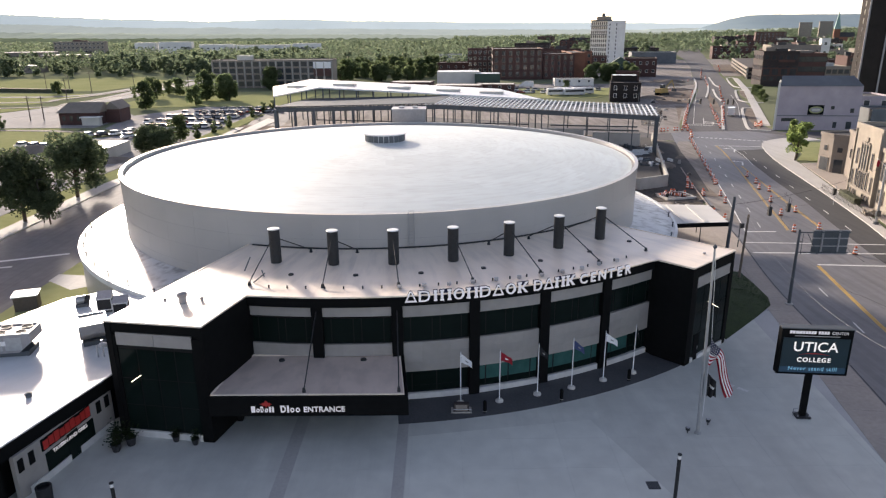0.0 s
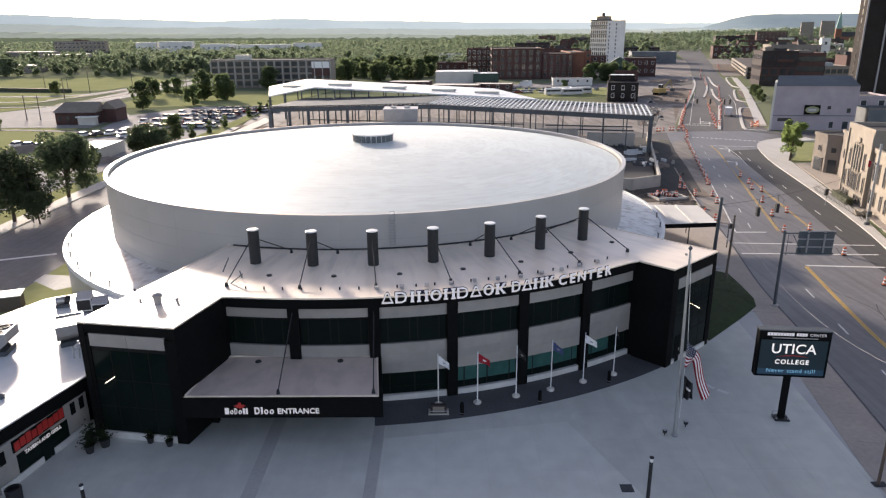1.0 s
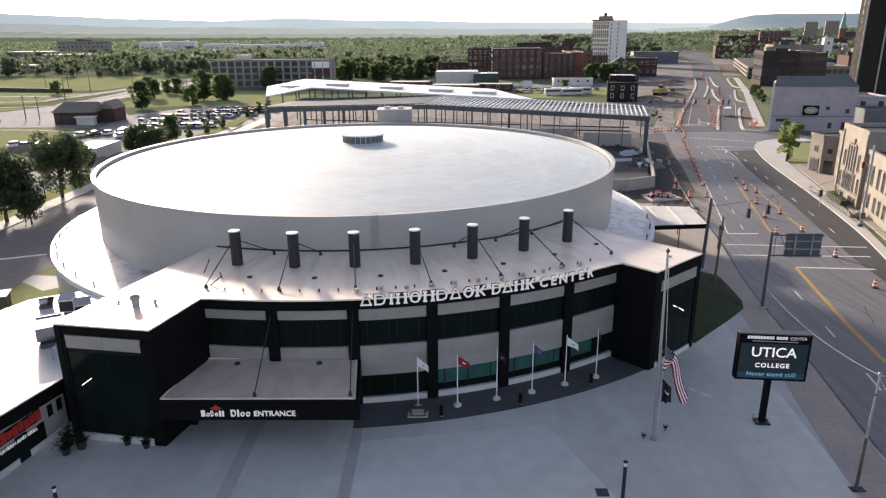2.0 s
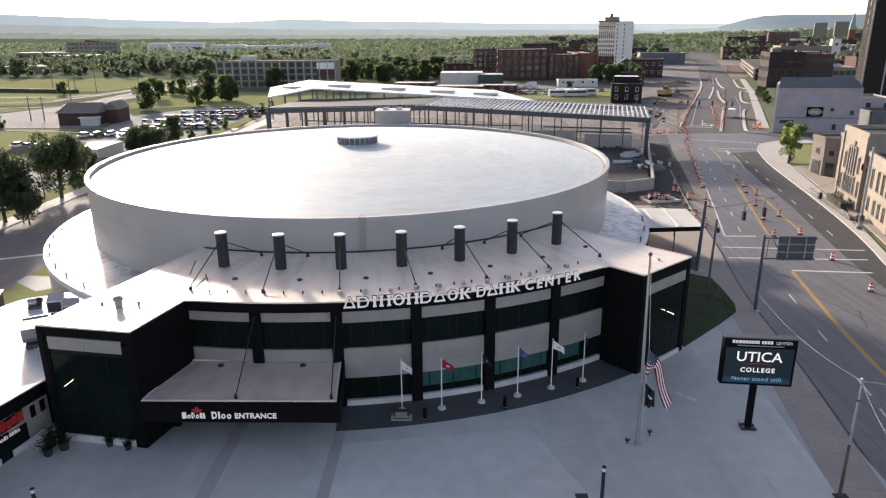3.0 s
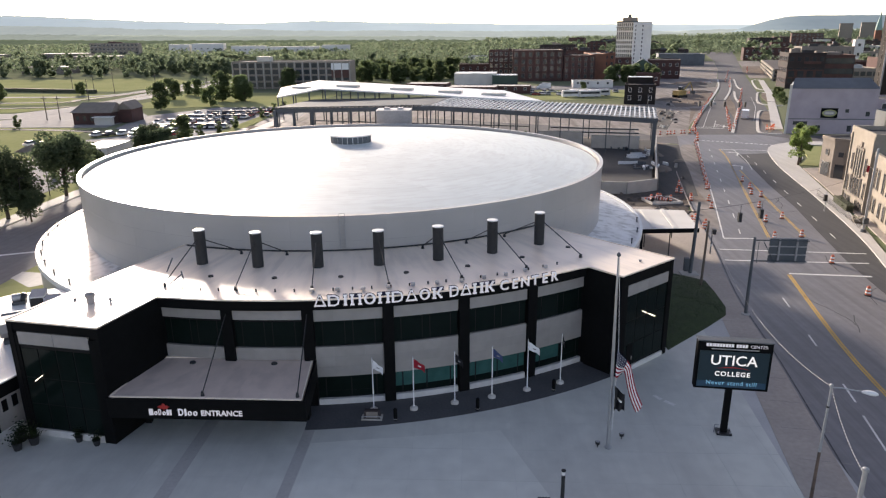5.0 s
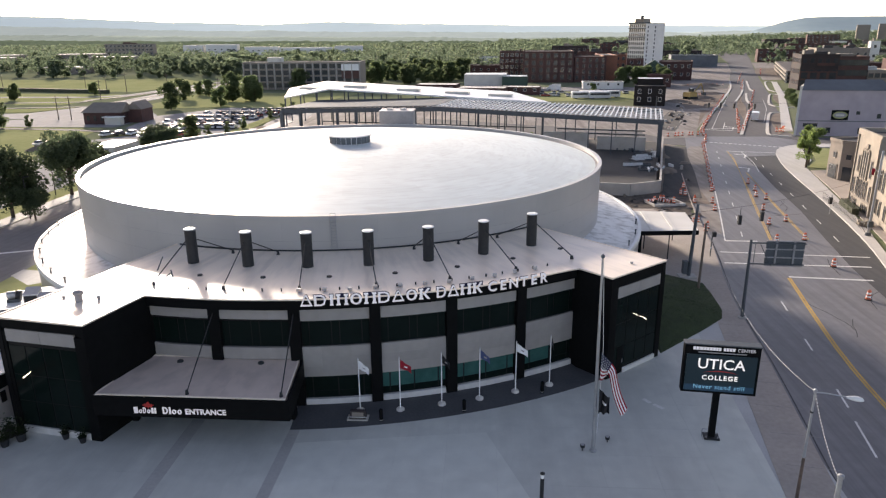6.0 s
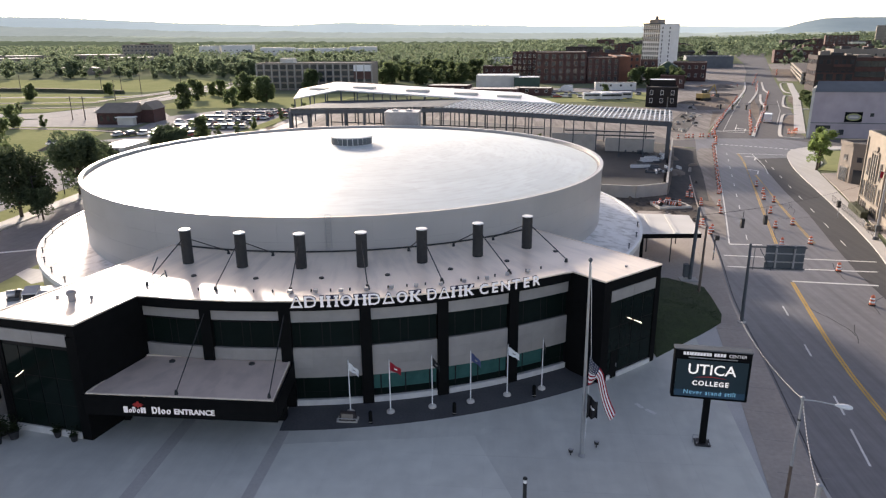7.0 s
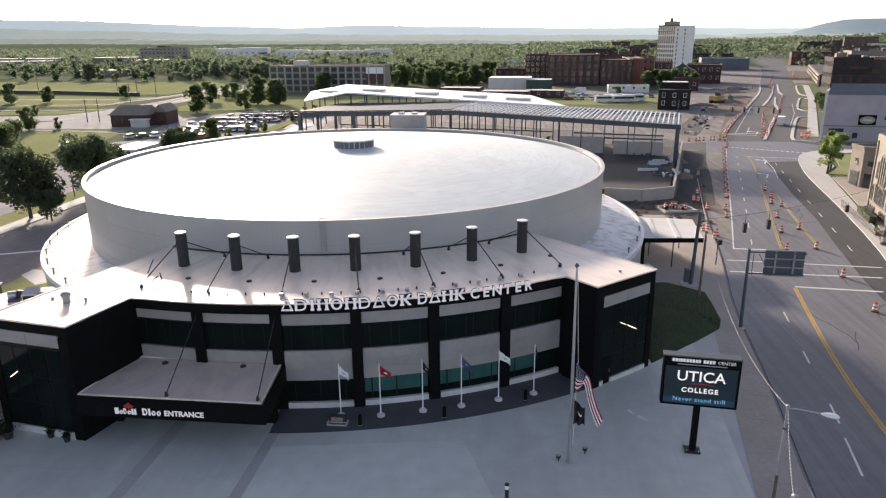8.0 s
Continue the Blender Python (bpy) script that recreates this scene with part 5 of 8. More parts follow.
part("swoosh", Geo().grid(lambda u, v: (-1.1 + 2.2 * u, -0.335, 5.02 + 0.12 * math.sin(math.pi * u) + 0.07 * (v - 0.5) * math.sin(math.pi * u)), 16, 1), M["red"], cab)
xx = -1.85
for w in (0.2, 0.19, 0.1, 0.19, 0.19, 0.19, 0.19, 0.2, 0.17, 0.19, -0.1, 0.18, 0.2, 0.19, 0.19):
    if w > 0:
        part("header_block", Geo().box(xx, xx + w * 0.82, -0.315, -0.3, 6.6, 6.82), M["letter_white"], cab)
    xx += abs(w) * 0.98 if w > 0 else 0.12
part("header_word", text_mesh("header_word", "CENTER", 0.3, M["letter_white"], 0.004, "LEFT", 0.0), M["letter_white"], cab).location = (0.92, -0.31, 6.6)
part("header_line", Geo().box(-1.5, 1.5, -0.308, -0.3, 6.4, 6.47), M["steel"], cab)

# lamp bollards near the plaza edge, planters, grate
for x, y in ((13.62, 33.8), (-19.7, 34.4)):
    lb = thing("lamp_post", "slim black plaza lamp post with a pale head", "lamp post", x, y, group="plaza lamp posts")
    hh = 3.3 if x > 0 else 1.3
    part("post", Geo().rod((0, 0, 0), (0, 0, hh - 0.3), 0.11, 0.11, 12), M["pylon"], lb, smooth=True)
    part("lamp_head", Geo().lathe([(0.1, hh - 0.3), (0.1, hh - 0.05)], 12), M["white_paint"], lb)
    part("lamp_cap", Geo().lathe([(0.13, hh - 0.05), (0.13, hh + 0.02), (0.05, hh + 0.05)], 12), M["pylon"], lb)
gr = thing("drain_grate", "small dark iron drain grate in the slabs", "drain grate", 12.85, 35.4, 0.004)
part("frame", Geo().box(-0.38, 0.38, -0.38, 0.38, -0.03, 0.006), M["pylon"], gr)
for k in range(7):
    part("bar", Geo().box(-0.33 + 0.1 * k, -0.28 + 0.1 * k, -0.33, 0.33, 0.006, 0.02), M["steel_grey"], gr)
def planter(x, y, s, label):
    pl_ = thing("planter", label, "planter", x, y, 0, group="planters")
    part("pot", Geo().lathe([(0.2 * s, 0), (0.28 * s, 0.45 * s), (0.31 * s, 0.48 * s), (0.26 * s, 0.48 * s)], 14), M["pylon"], pl_)
    g = Geo()
    r = random.Random(int(x * 10))
    for k in range(160):
        a, b, c = r.gauss(0, 0.2 * s), r.gauss(0, 0.2 * s), 0.5 * s + abs(r.gauss(0, 0.3 * s))
        t = r.uniform(0, 6.28)
        d = Vector((math.cos(t), math.sin(t), r.uniform(-0.4, 0.7))) * 0.14 * s
        e = Vector((-d.y, d.x, 0)) * 0.35
        o = Vector((a, b, c))
        g.add([o, o + d * 0.5 + e, o + d, o + d * 0.5 - e], [(0, 1, 2, 3)])
    part("foliage", g, LEAF_DARK, pl_)
for x, y, s in ((-21.9, 39.6, 1.15), (-21.2, 40.3, 1.25), (-22.3, 40.7, 1.3), (-18.3, 40.7, 0.9), (-16.85, 40.3, 0.9)):
    planter(x, y, s, "black pot planter with dark leafy plants")
bin_ = thing("litter_bin", "round black litter bin on the plaza", "bin", -23.9, 34.6)
part("bin_body", Geo().lathe([(0.42, 0), (0.46, 0.85), (0.46, 0.95), (0.36, 0.98), (0.36, 0.7)], 18), M["pylon"], bin_, smooth=True)
for p0, p1 in (((22.4, 48.1), (22.8, 47.5)), ((23.0, 47.3), (23.58, 46.7))):
    solid("patch_mark", strip([p0, p1], 0.16, 0.006, None, 0.02), M["line_white"], "short worn white paint dash on the plaza", "paint mark", "paint marks")

# ---- along the avenue ----
bar = thing("traffic_barrel", "orange and white striped traffic barrel on a black base", "traffic barrel", 51.56, 80.5, ROAD_Z, group="traffic barrels")
part("barrel_base", Geo().lathe([(0.36, 0), (0.36, 0.06), (0.27, 0.1)], 14), M["rubber"], bar)
for k in range(5):
    r0, r1 = 0.265 - 0.017 * k, 0.255 - 0.017 * k
    part("band", Geo().lathe([(r0, 0.1 + 0.18 * k), (r1, 0.275 + 0.18 * k)], 14), M["orange" if k % 2 == 0 else "white_paint"], bar)
part("barrel_handle", Geo().box(-0.1, 0.1, -0.03, 0.03, 1.0, 1.1), M["orange"], bar)
spots = [(50.06, 69.9), (53.0, 91.6), (54.5, 101.3), (49.0, 90.7), (51.4, 99.5), (53.8, 108), (57.1, 115.6), (56.2, 117.5), (57.7, 122.2), (58.65, 128.2), (46.2, 107.5), (47.4, 112.5), (44.5, 118.0), (50.0, 121.5)]
tube_spots = [(48.2 + 17.0 * t + (0.4 if k % 3 == 0 else 0), 114.5 + 64 * t) for k, t in enumerate(np.linspace(0.12, 1, 34))]
spots += [(41.2, 95.5), (41.9, 97), (40.6, 99), (41.5, 100.2)]
spots += [(44.6, 112.6), (44.9, 113.8), (43.9, 118.6), (45.8, 124)]
for line_pts, n in (([(73, 205), (88, 245), (117.6, 321.7), (134, 366)], 44), ([(159, 419), (132.4, 343), (111.4, 290), (100.7, 257), (91.8, 228), (84.3, 209), (79.4, 193)], 34), ([(138, 343), (118.7, 298), (111.8, 274), (94, 228), (81, 194)], 26), ([(118, 381), (140, 388)], 6)):
    for k in range(n):
        s = k / n * (len(line_pts) - 1)
        i0 = int(s)
        a, b = line_pts[i0], line_pts[i0 + 1]
        f = s - i0
        spots.append((a[0] + (b[0] - a[0]) * f + random.uniform(-0.5, 0.5), a[1] + (b[1] - a[1]) * f))
rng = random.Random(3)
far_bar = thing("traffic_barrel", "orange traffic barrel with a white band on the rebuilt avenue", "traffic barrel", 70.6, 197.5, ROAD_Z - 0.015, group="far traffic barrels")
part("barrel_base", Geo().lathe([(0.42, 0), (0.42, 0.08)], 8), M["rubber"], far_bar)
part("drum", Geo().lathe([(0.26, 0.08), (0.2, 1.0)], 8), M["orange"], far_bar)
part("band", Geo().lathe([(0.255, 0.42), (0.235, 0.64)], 8), M["white_paint"], far_bar)
for a, b, n in (((66.5, 180), (73, 205), 9), ((73, 205), (88, 245), 17), ((88, 245), (117, 321), 17), ((100.7, 257), (79.4, 193), 17), ((113, 276), (81, 196), 15), ((93, 200), (97, 206), 9), ((138, 343), (113, 278), 14), ((159, 419), (132, 343), 12), ((60, 190), (71, 194), 8), ((100, 318), (110, 322), 8), ((118, 381), (140, 388), 8), ((150, 400), (190, 510), 12), ((192, 480), (226, 570), 12)):
    for k in range(n):
        q = (k + rng.uniform(-0.3, 0.3)) / n
        copy_thing(far_bar, pose(a[0] + (b[0] - a[0]) * q + rng.uniform(-0.35, 0.35), a[1] + (b[1] - a[1]) * q, ROAD_Z - 0.015, 0, 0, rng.uniform(0, 360)))
tube_ = thing("traffic_tube", "slim orange traffic tube with white bands on a black foot", "traffic tube", 50.0, 121.8, ROAD_Z + 0.005, group="traffic tubes")
part("foot", Geo().lathe([(0.3, 0), (0.3, 0.05), (0.16, 0.09)], 10), M["rubber"], tube_)
part("tube", Geo().lathe([(0.14, 0.09), (0.07, 0.8), (0.04, 0.84)], 10), M["orange"], tube_)
for z in (0.38, 0.58):
    part("band", Geo().lathe([(0.158 - 0.1 * z, z), (0.148 - 0.1 * z, z + 0.1)], 10), M["white_paint"], tube_)
for x, y in tube_spots:
    copy_thing(tube_, pose(x, y, ROAD_Z + 0.005))
for x, y in spots:
    if y > 182:
        continue
    copy_thing(bar, pose(x, y, ROAD_Z - (0.012 if y > 178 else 0), 0, 0, rng.uniform(0, 360)))
cones = [(93 + rng.uniform(-2, 2), 200 + rng.uniform(-2, 3)) for _ in range(6)] + [(62.5 + rng.uniform(0, 2.5), 89 + rng.uniform(-2, 1.0)) for _ in range(6)]
for x, y in cones:
    copy_thing(bar, pose(x, y, 0.0))

# cantilever road sign seen from behind
gan = thing("cantilever_sign", "grey steel cantilever road sign seen from behind", "road sign", 35.3, 64.2, rz=-3)
part("mast", Geo().rod((0, 0, 0), (-0.15, -0.2, 7.95), 0.17, 0.12, 14), M["steel_grey"], gan, smooth=True)
part("mast_base", Geo().lathe([(0.4, 0), (0.4, 0.1), (0.2, 0.16)], 14), M["conc"], gan)
for z in (7.6, 5.55):
    part("arm", Geo().rod((0, 0, z), (4.9, 0, z), 0.07, n=10), M["steel_grey"], gan)
part("brace", Geo().rod((0.8, 0, 7.45), (2.0, 0, 5.35), 0.04), M["steel_grey"], gan)
part("brace", Geo().rod((0.35, 0, 7.45), (0.35, 0, 5.35), 0.035), M["steel_grey"], gan)
sp = part("sign_panel", Geo().box(1.35, 4.8, 0.1, 0.16, 5.35, 7.85), M["steel_grey"], gan, "unpainted back of the sign panel")
for k in range(2):
    part("stiffener", Geo().box(2.2 + 1.6 * k, 2.35 + 1.6 * k, -0.02, 0.1, 5.35, 7.85), M["unit_grey"], sp)
for z in (5.4, 6.2, 7.0, 7.8):
    part("rail", Geo().box(1.35, 4.8, 0.0, 0.1, z - 0.05, z + 0.05), M["unit_grey"], sp)

# poles by the corner
tp = thing("signal_pole", "thick grey steel signal pole with a control box", "signal pole", 33.45, 76.0)
part("pole", Geo().rod((0, 0, 0), (0.3, 0.2, 8.4), 0.22, 0.16, 14), M["steel_grey"], tp, smooth=True)
part("pole_pad", Geo().box(-1.1, 0.8, -0.7, 0.7, 0, 0.15), M["conc"], tp)
part("control_box", Geo().box(-0.75, -0.25, -0.3, 0.3, 0.4, 1.9), M["steel_grey"], tp)
wp = thing("utility_pole", "weathered brown wooden utility pole", "utility pole", 33.2, 71.4)
part("pole", Geo().rod((0, 0, 0), (-0.1, -0.6, 7.7), 0.14, 0.11, 10), M["wood"], wp)
ped = thing("pedestrian_signal", "short grey signal post with a black signal head", "signal", 38.2, 83.6)
part("post", Geo().rod((0, 0, 0), (0, 0, 3.0), 0.07), M["steel_grey"], ped)
part("signal_head", Geo().box(-0.02, 0.42, -0.2, 0.2, 2.55, 3.15), M["pylon"], ped)
part("button_box", Geo().box(-0.1, 0.1, -0.12, 0.02, 1.0, 1.25), M["steel"], ped)
# span wire with hanging signals
RP = (62.3, 93.8)
sw = thing("span_wire_signals", "black traffic signals hung on a thin span wire across the avenue", "traffic signal", 33.7, 76.2)
def sag(a, b, s, t):
    p = Vector(a).lerp(Vector(b), t)
    p.z -= s * 4 * t * (1 - t)
    return p
wa, wb = (0, -0.4, 7.6), (RP[0] - 33.7, RP[1] - 76.2, 8.4)
wire = Geo()
wire.tube([sag(wa, wb, 0.7, k / 24) for k in range(25)], 0.018, 4)
part("span_wire", wire, M["pylon"], sw)
for t in (0.21, 0.325):
    p = sag(wa, wb, 0.9, t)
    h = part("signal_head", Geo().box(p.x - 0.18, p.x + 0.18, p.y - 0.2, p.y + 0.2, p.z - 1.95, p.z - 0.85), M["pylon"], sw, "black signal head")
    part("hanger", Geo().rod((p.x, p.y, p.z), (p.x, p.y, p.z - 0.85), 0.03), M["pylon"], h)
    for j in range(3):
        part("visor", Geo().rod((p.x, p.y + 0.2, p.z - 1.05 - 0.34 * j), (p.x, p.y + 0.4, p.z - 1.05 - 0.34 * j), 0.14, n=10), M["rubber"], h)
# steel pole on the far kerb
fp_ = thing("utility_pole", "tall pale steel pole with wires on the far sidewalk", "utility pole", *RP)
part("pole", Geo().rod((0, 0, 0), (0, 0, 11.5), 0.2, 0.15, 12), M["steel"], fp_, smooth=True)
part("pole_base", Geo().lathe([(0.4, 0), (0.36, 0.35), (0.22, 0.4)], 12), M["steel_grey"], fp_)
part("meter_box", Geo().box(-0.35, 0.3, -0.3, 0.0, 1.2, 2.0), M["steel_grey"], fp_)
pd = thing("pedestrian_signal", "short post with a black signal head on the far sidewalk", "signal", 62.6, 105.4)
part("post", Geo().rod((0, 0, 0), (0, 0, 3.0), 0.06), M["steel"], pd)
part("signal_head", Geo().box(-0.35, 0.1, -0.2, 0.2, 1.6, 2.6), M["pylon"], pd)

# street lamp and its wires near the plaza edge
SLX, SLY = 28.27, 35.55
st = thing("street_lamp", "thin pale street-lamp pole with a rusty foot and cobra head", "street lamp", SLX, SLY)
part("pole", Geo().rod((0, 0, 3.6), (0, -0.04, 7.85), 0.078, 0.058, 10), M["steel"], st, smooth=True)
part("pole_foot", Geo().rod((0, 0, 0), (0, 0, 3.62), 0.1, 0.082, 10), M["rust_brown"], st, "rust-stained brown lower half", True)
part("base_plate", Geo().box(-0.32, 0.5, -0.25, 0.25, 0, 0.05), M["pylon"], st)
part("band", Geo().lathe([(0.07, 6.45), (0.095, 6.47), (0.095, 6.56), (0.07, 6.58)], 10), M["pylon"], st)
part("pole_cap", Geo().lathe([(0.09, 7.7), (0.1, 7.86), (0.05, 7.93), (0.0, 7.94)], 10), M["steel"], st)
part("lamp_arm", Geo().tube([(0, 0, 7.72), (0.7, 0.12, 7.6), (1.4, 0.28, 7.4), (2.0, 0.42, 7.22)], 0.04, 6), M["steel"], st)
head = Geo()
rings = [(1.9, 0.05, 0.05), (2.1, 0.12, 0.1), (2.4, 0.19, 0.14), (2.7, 0.21, 0.14), (2.9, 0.15, 0.09), (2.98, 0.04, 0.03)]
vs = [(x, 0.2 * x + w * math.cos(t), 7.73 - 0.25 * x + h * math.sin(t)) for x, w, h in rings for t in [k * math.pi / 5 for k in range(10)]]
head.add(vs, [(r * 10 + k, r * 10 + (k + 1) % 10, r * 10 + 10 + (k + 1) % 10, r * 10 + 10 + k) for r in range(5) for k in range(10)] + [tuple(range(9, -1, -1)), tuple(range(50, 60))])
part("lamp_head", head, M["white_paint"], st, "pale rounded cobra lamp head", True)
# twisted service cable to the next post: pale wraps on a thin dark core
ca, cb = Vector((0.02, -0.05, 7.62)), Vector((25.4 - SLX, 27.0 - SLY, 8.2))
part("service_cable", Geo().tube([sag(ca, cb, 0.35, k / 20) for k in range(21)], 0.014, 5), M["mesh_fence"], st)
for k in range(26):
    part("cable_wrap", Geo().rod(sag(ca, cb, 0.35, (k + 0.15) / 26), sag(ca, cb, 0.35, (k + 0.75) / 26), 0.023, n=5), M["steel"], st)
aer = Geo()
a, b = (0, 0, 7.75), (33.1 - SLX, 70.8 - SLY, 7.5)
aer.tube([sag(a, b, 2.1, k / 24) for k in range(25)], 0.012, 4)
part("aerial_wire", aer, M["unit_grey"], st)
sl2 = thing("street_lamp", "grey steel street lamp post near the avenue", "street lamp", 25.35, 26.9)
part("pole", Geo().rod((0, 0, 0), (0, 0, 8.42), 0.13, 0.1, 12), M["steel"], sl2)
part("pole_top", Geo().lathe([(0.14, 8.42), (0.14, 8.56), (0.05, 8.61)], 12), M["steel"], sl2)

# far sidewalk and lawn on the right
sheet("sidewalk_far", KERB_R[6:] + [(97, 172), (89, 171), (84, 164), (81, 153), (76.5, 146), (74.5, 138), (70, 120), (66.5, 106), (63, 94), (58, 78), (53.6, 58), (50.5, 40)], 0.006, M["walk_new"], "new pale concrete sidewalk", "pavement")
sheet("forecourt_far", [(75.5, 141), (72.5, 128), (67.5, 108), (64, 94.5), (60, 80), (72, 78), (90, 130), (84, 142)], 0.002, M["walk_brown"], "tan paved forecourt before the stone hall", "pavement")
sheet("forecourt_near", [(53.5, 57), (51, 42), (80, 40), (80, 79), (60, 81)], -0.002, M["walk_brown"], "tan paved forecourt beside the avenue", "pavement")
sheet("corner_lawn", [(76.5, 144.5), (82, 153), (85.5, 163), (90, 169.5), (99, 166), (92, 148), (84, 142)], 0.012, M["grass"], "small sunlit corner lawn", "grass")
fence = thing("railing", "low black iron railing along the far sidewalk", "railing", 62.7, 95.4)
a, b = Vector((0, 0)), Vector((3.95, 21))
N = 40
for z in (0.25, 1.0):
    part("rail", Geo().rod((0, 0, z), (b.x, b.y, z), 0.025, n=5), M["mesh_fence"], fence)
pm = Geo().rod((0, 0, 0), (0, 0, 1.05), 0.022, n=5).mesh("picket", M["mesh_fence"])
for k in range(N + 1):
    p = a.lerp(b, k / N)
    put("picket", pm, fence, p.x, p.y)

# clutter before the stone hall
hd = thing("clipped_hedge", "low dark clipped hedge before the stone hall", "hedge", 67.0, 108.6, 0, 78)
hg = Geo()
r_ = random.Random(5)
for k in range(500):
    o = Vector((r_.uniform(-3.6, 3.6), r_.uniform(-0.6, 0.6), r_.uniform(0.1, 1.1)))
    t = r_.uniform(0, 6.28)
    d = Vector((math.cos(t), math.sin(t), r_.uniform(-0.5, 0.7))) * 0.16
    e = Vector((-d.y, d.x, 0)) * 0.5
    hg.add([o - d, o + e, o + d, o - e], [(0, 1, 2, 3)])
part("foliage", hg, LEAF_DARK, hd)
part("hedge_core", Geo().box(-3.5, 3.5, -0.5, 0.5, 0, 0.95), M["hedge"], hd)
pal_ = thing("stone_pallet", "pallet of pale paving blocks on the forecourt", "pallet", 64.6, 99.0, 0.01, -14)
part("pallet_base", Geo().box(-1.0, 1.0, -0.8, 0.8, 0, 0.14), M["wood"], pal_)
for k in range(10):
    part("block", Geo().box(-0.95 + 0.38 * (k % 5), -0.62 + 0.38 * (k % 5), -0.7 + 0.7 * (k // 5), -0.1 + 0.7 * (k // 5), 0.14, 0.5 + 0.14 * (k % 3)), M["tan"], pal_)
# delivery van on the avenue
def vehicle(name, label, cat, x, y, rz, L, W, H, paint, van=False, z=ROAD_Z, group=""):
    v = thing(name, label, cat, x, y, z, rz, group)
    hb = H * (0.9 if van else 0.55)
    prof = [(-L / 2, 0.35), (-L / 2, hb * 0.95), (-L * 0.42, hb), (L * 0.40, hb * 0.98), (L * 0.49, hb * 0.8), (L / 2, 0.4)] if not van else [(-L / 2, 0.4), (-L / 2, H * 0.97), (-L * 0.46, H), (L * 0.12, H), (L * 0.16, H * 0.86), (L * 0.3, H * 0.8), (L * 0.38, H * 0.5), (L / 2, H * 0.42), (L / 2, 0.4)]
    g = Geo()
    n = len(prof)
    vs = [(px, s * W / 2 * (0.97 if pz > hb * 0.9 else 1), pz) for s in (-1, 1) for px, pz in prof]
    g.add(vs, [tuple(range(n)), tuple(range(2 * n - 1, n - 1, -1))] + [(i, (i + 1) % n, n + (i + 1) % n, n + i) for i in range(n)])
    part("body", g, paint, v)
    if not van:
        c = Geo()
        lo = [(-L * 0.36, hb), (L * 0.24, hb)]
        hi = [(-L * 0.26, H), (L * 0.08, H)]
        c.add([(px, s * W * 0.46, pz) for s in (-1, 1) for px, pz in lo] + [(px, s * W * 0.38, pz) for s in (-1, 1) for px, pz in hi], [(0, 1, 5, 4), (2, 3, 7, 6), (0, 2, 6, 4), (1, 3, 7, 5)])
        part("glazing", c, M["pane"], v)
        part("roof", Geo().box(-L * 0.25, L * 0.07, -W * 0.375, W * 0.375, H - 0.02, H + 0.03), paint, v)
    else:
        part("windscreen", Geo().add([(L * 0.31, -W * 0.4, H * 0.79), (L * 0.31, W * 0.4, H * 0.79), (L * 0.385, W * 0.42, H * 0.52), (L * 0.385, -W * 0.42, H * 0.52), (L * 0.325, -W * 0.4, H * 0.79), (L * 0.325, W * 0.4, H * 0.79), (L * 0.4, W * 0.42, H * 0.52), (L * 0.4, -W * 0.42, H * 0.52)], [(0, 1, 2, 3), (4, 5, 6, 7), (0, 1, 5, 4), (1, 2, 6, 5), (2, 3, 7, 6), (3, 0, 4, 7)]), M["pane"], v)
    for sx in (-0.31, 0.31):
        for sy in (-1, 1):
            wv = part("wheel", Geo().rod((sx * L, sy * W * 0.36, 0.33), (sx * L, sy * W * 0.5, 0.33), 0.33, n=14), M["rubber"], v)
            part("rim", Geo().rod((sx * L, sy * W * 0.5, 0.33), (sx * L, sy * W * 0.51, 0.33), 0.18, n=10), M["steel"], wv)
    for sy in (-1, 1):
        part("headlight", Geo().box(L * 0.485, L * 0.503, sy * W * 0.36 - 0.15, sy * W * 0.36 + 0.15, hb * 0.55 if not van else 0.8, hb * 0.72 if not van else 1.0), M["white_paint"], v)
        part("tail_light", Geo().box(-L * 0.503, -L * 0.495, sy * W * 0.4 - 0.1, sy * W * 0.4 + 0.1, 0.7, 0.95), M["red"], v)
    return v
vehicle("box_van", "white box van driving on the avenue", "van", 96, 227, 68, 6.0, 2.2, 2.8, M["car_white"], True, -0.135)
cars = {c: vehicle("parked_car", lab, "car", -80 + 6 * k, 236, 90, 4.6, 1.8, 1.45, M[c], False, -0.08, "parked cars") for k, (c, lab) in enumerate((("car_white", "white parked car in a sunlit lot"), ("car_dark", "dark parked car in a sunlit lot"), ("car_red", "red parked car in a sunlit lot"), ("car_silver", "silver parked car in a sunlit lot")))}

# cracks, seams and covers in the avenue
rng = random.Random(17)
for k in range(16):
    t = rng.uniform(0.02, 0.6)
    x, y = 33.5 + 30 * t + rng.uniform(0.8, 13), 34 + 130 * t
    pts = [(x, y)]
    a = rng.choice((0.16, 1.45)) + rng.uniform(-0.2, 0.2)
    for j in range(rng.randrange(5, 12)):
        a += rng.uniform(-0.25, 0.25)
        pts.append((pts[-1][0] + math.sin(a) * 0.9, pts[-1][1] + math.cos(a) * 0.9))
    solid("crack_seal", strip(pts, 0.04, ROAD_Z + 0.009, None, 0.03), M["asphalt_new"], "dark tar-sealed crack in the asphalt", "crack", "road cracks", kind="structure")
for x, y in ((47.5, 86), (52, 104)):
    solid("manhole_cover", Geo().lathe([(0.36, -0.03), (0.36, 0.012), (0.28, 0.012), (0.28, 0.004)], 18), M["pylon"], "round dark iron manhole cover in the road", "manhole cover", "manhole covers", at=(x, y, ROAD_Z))
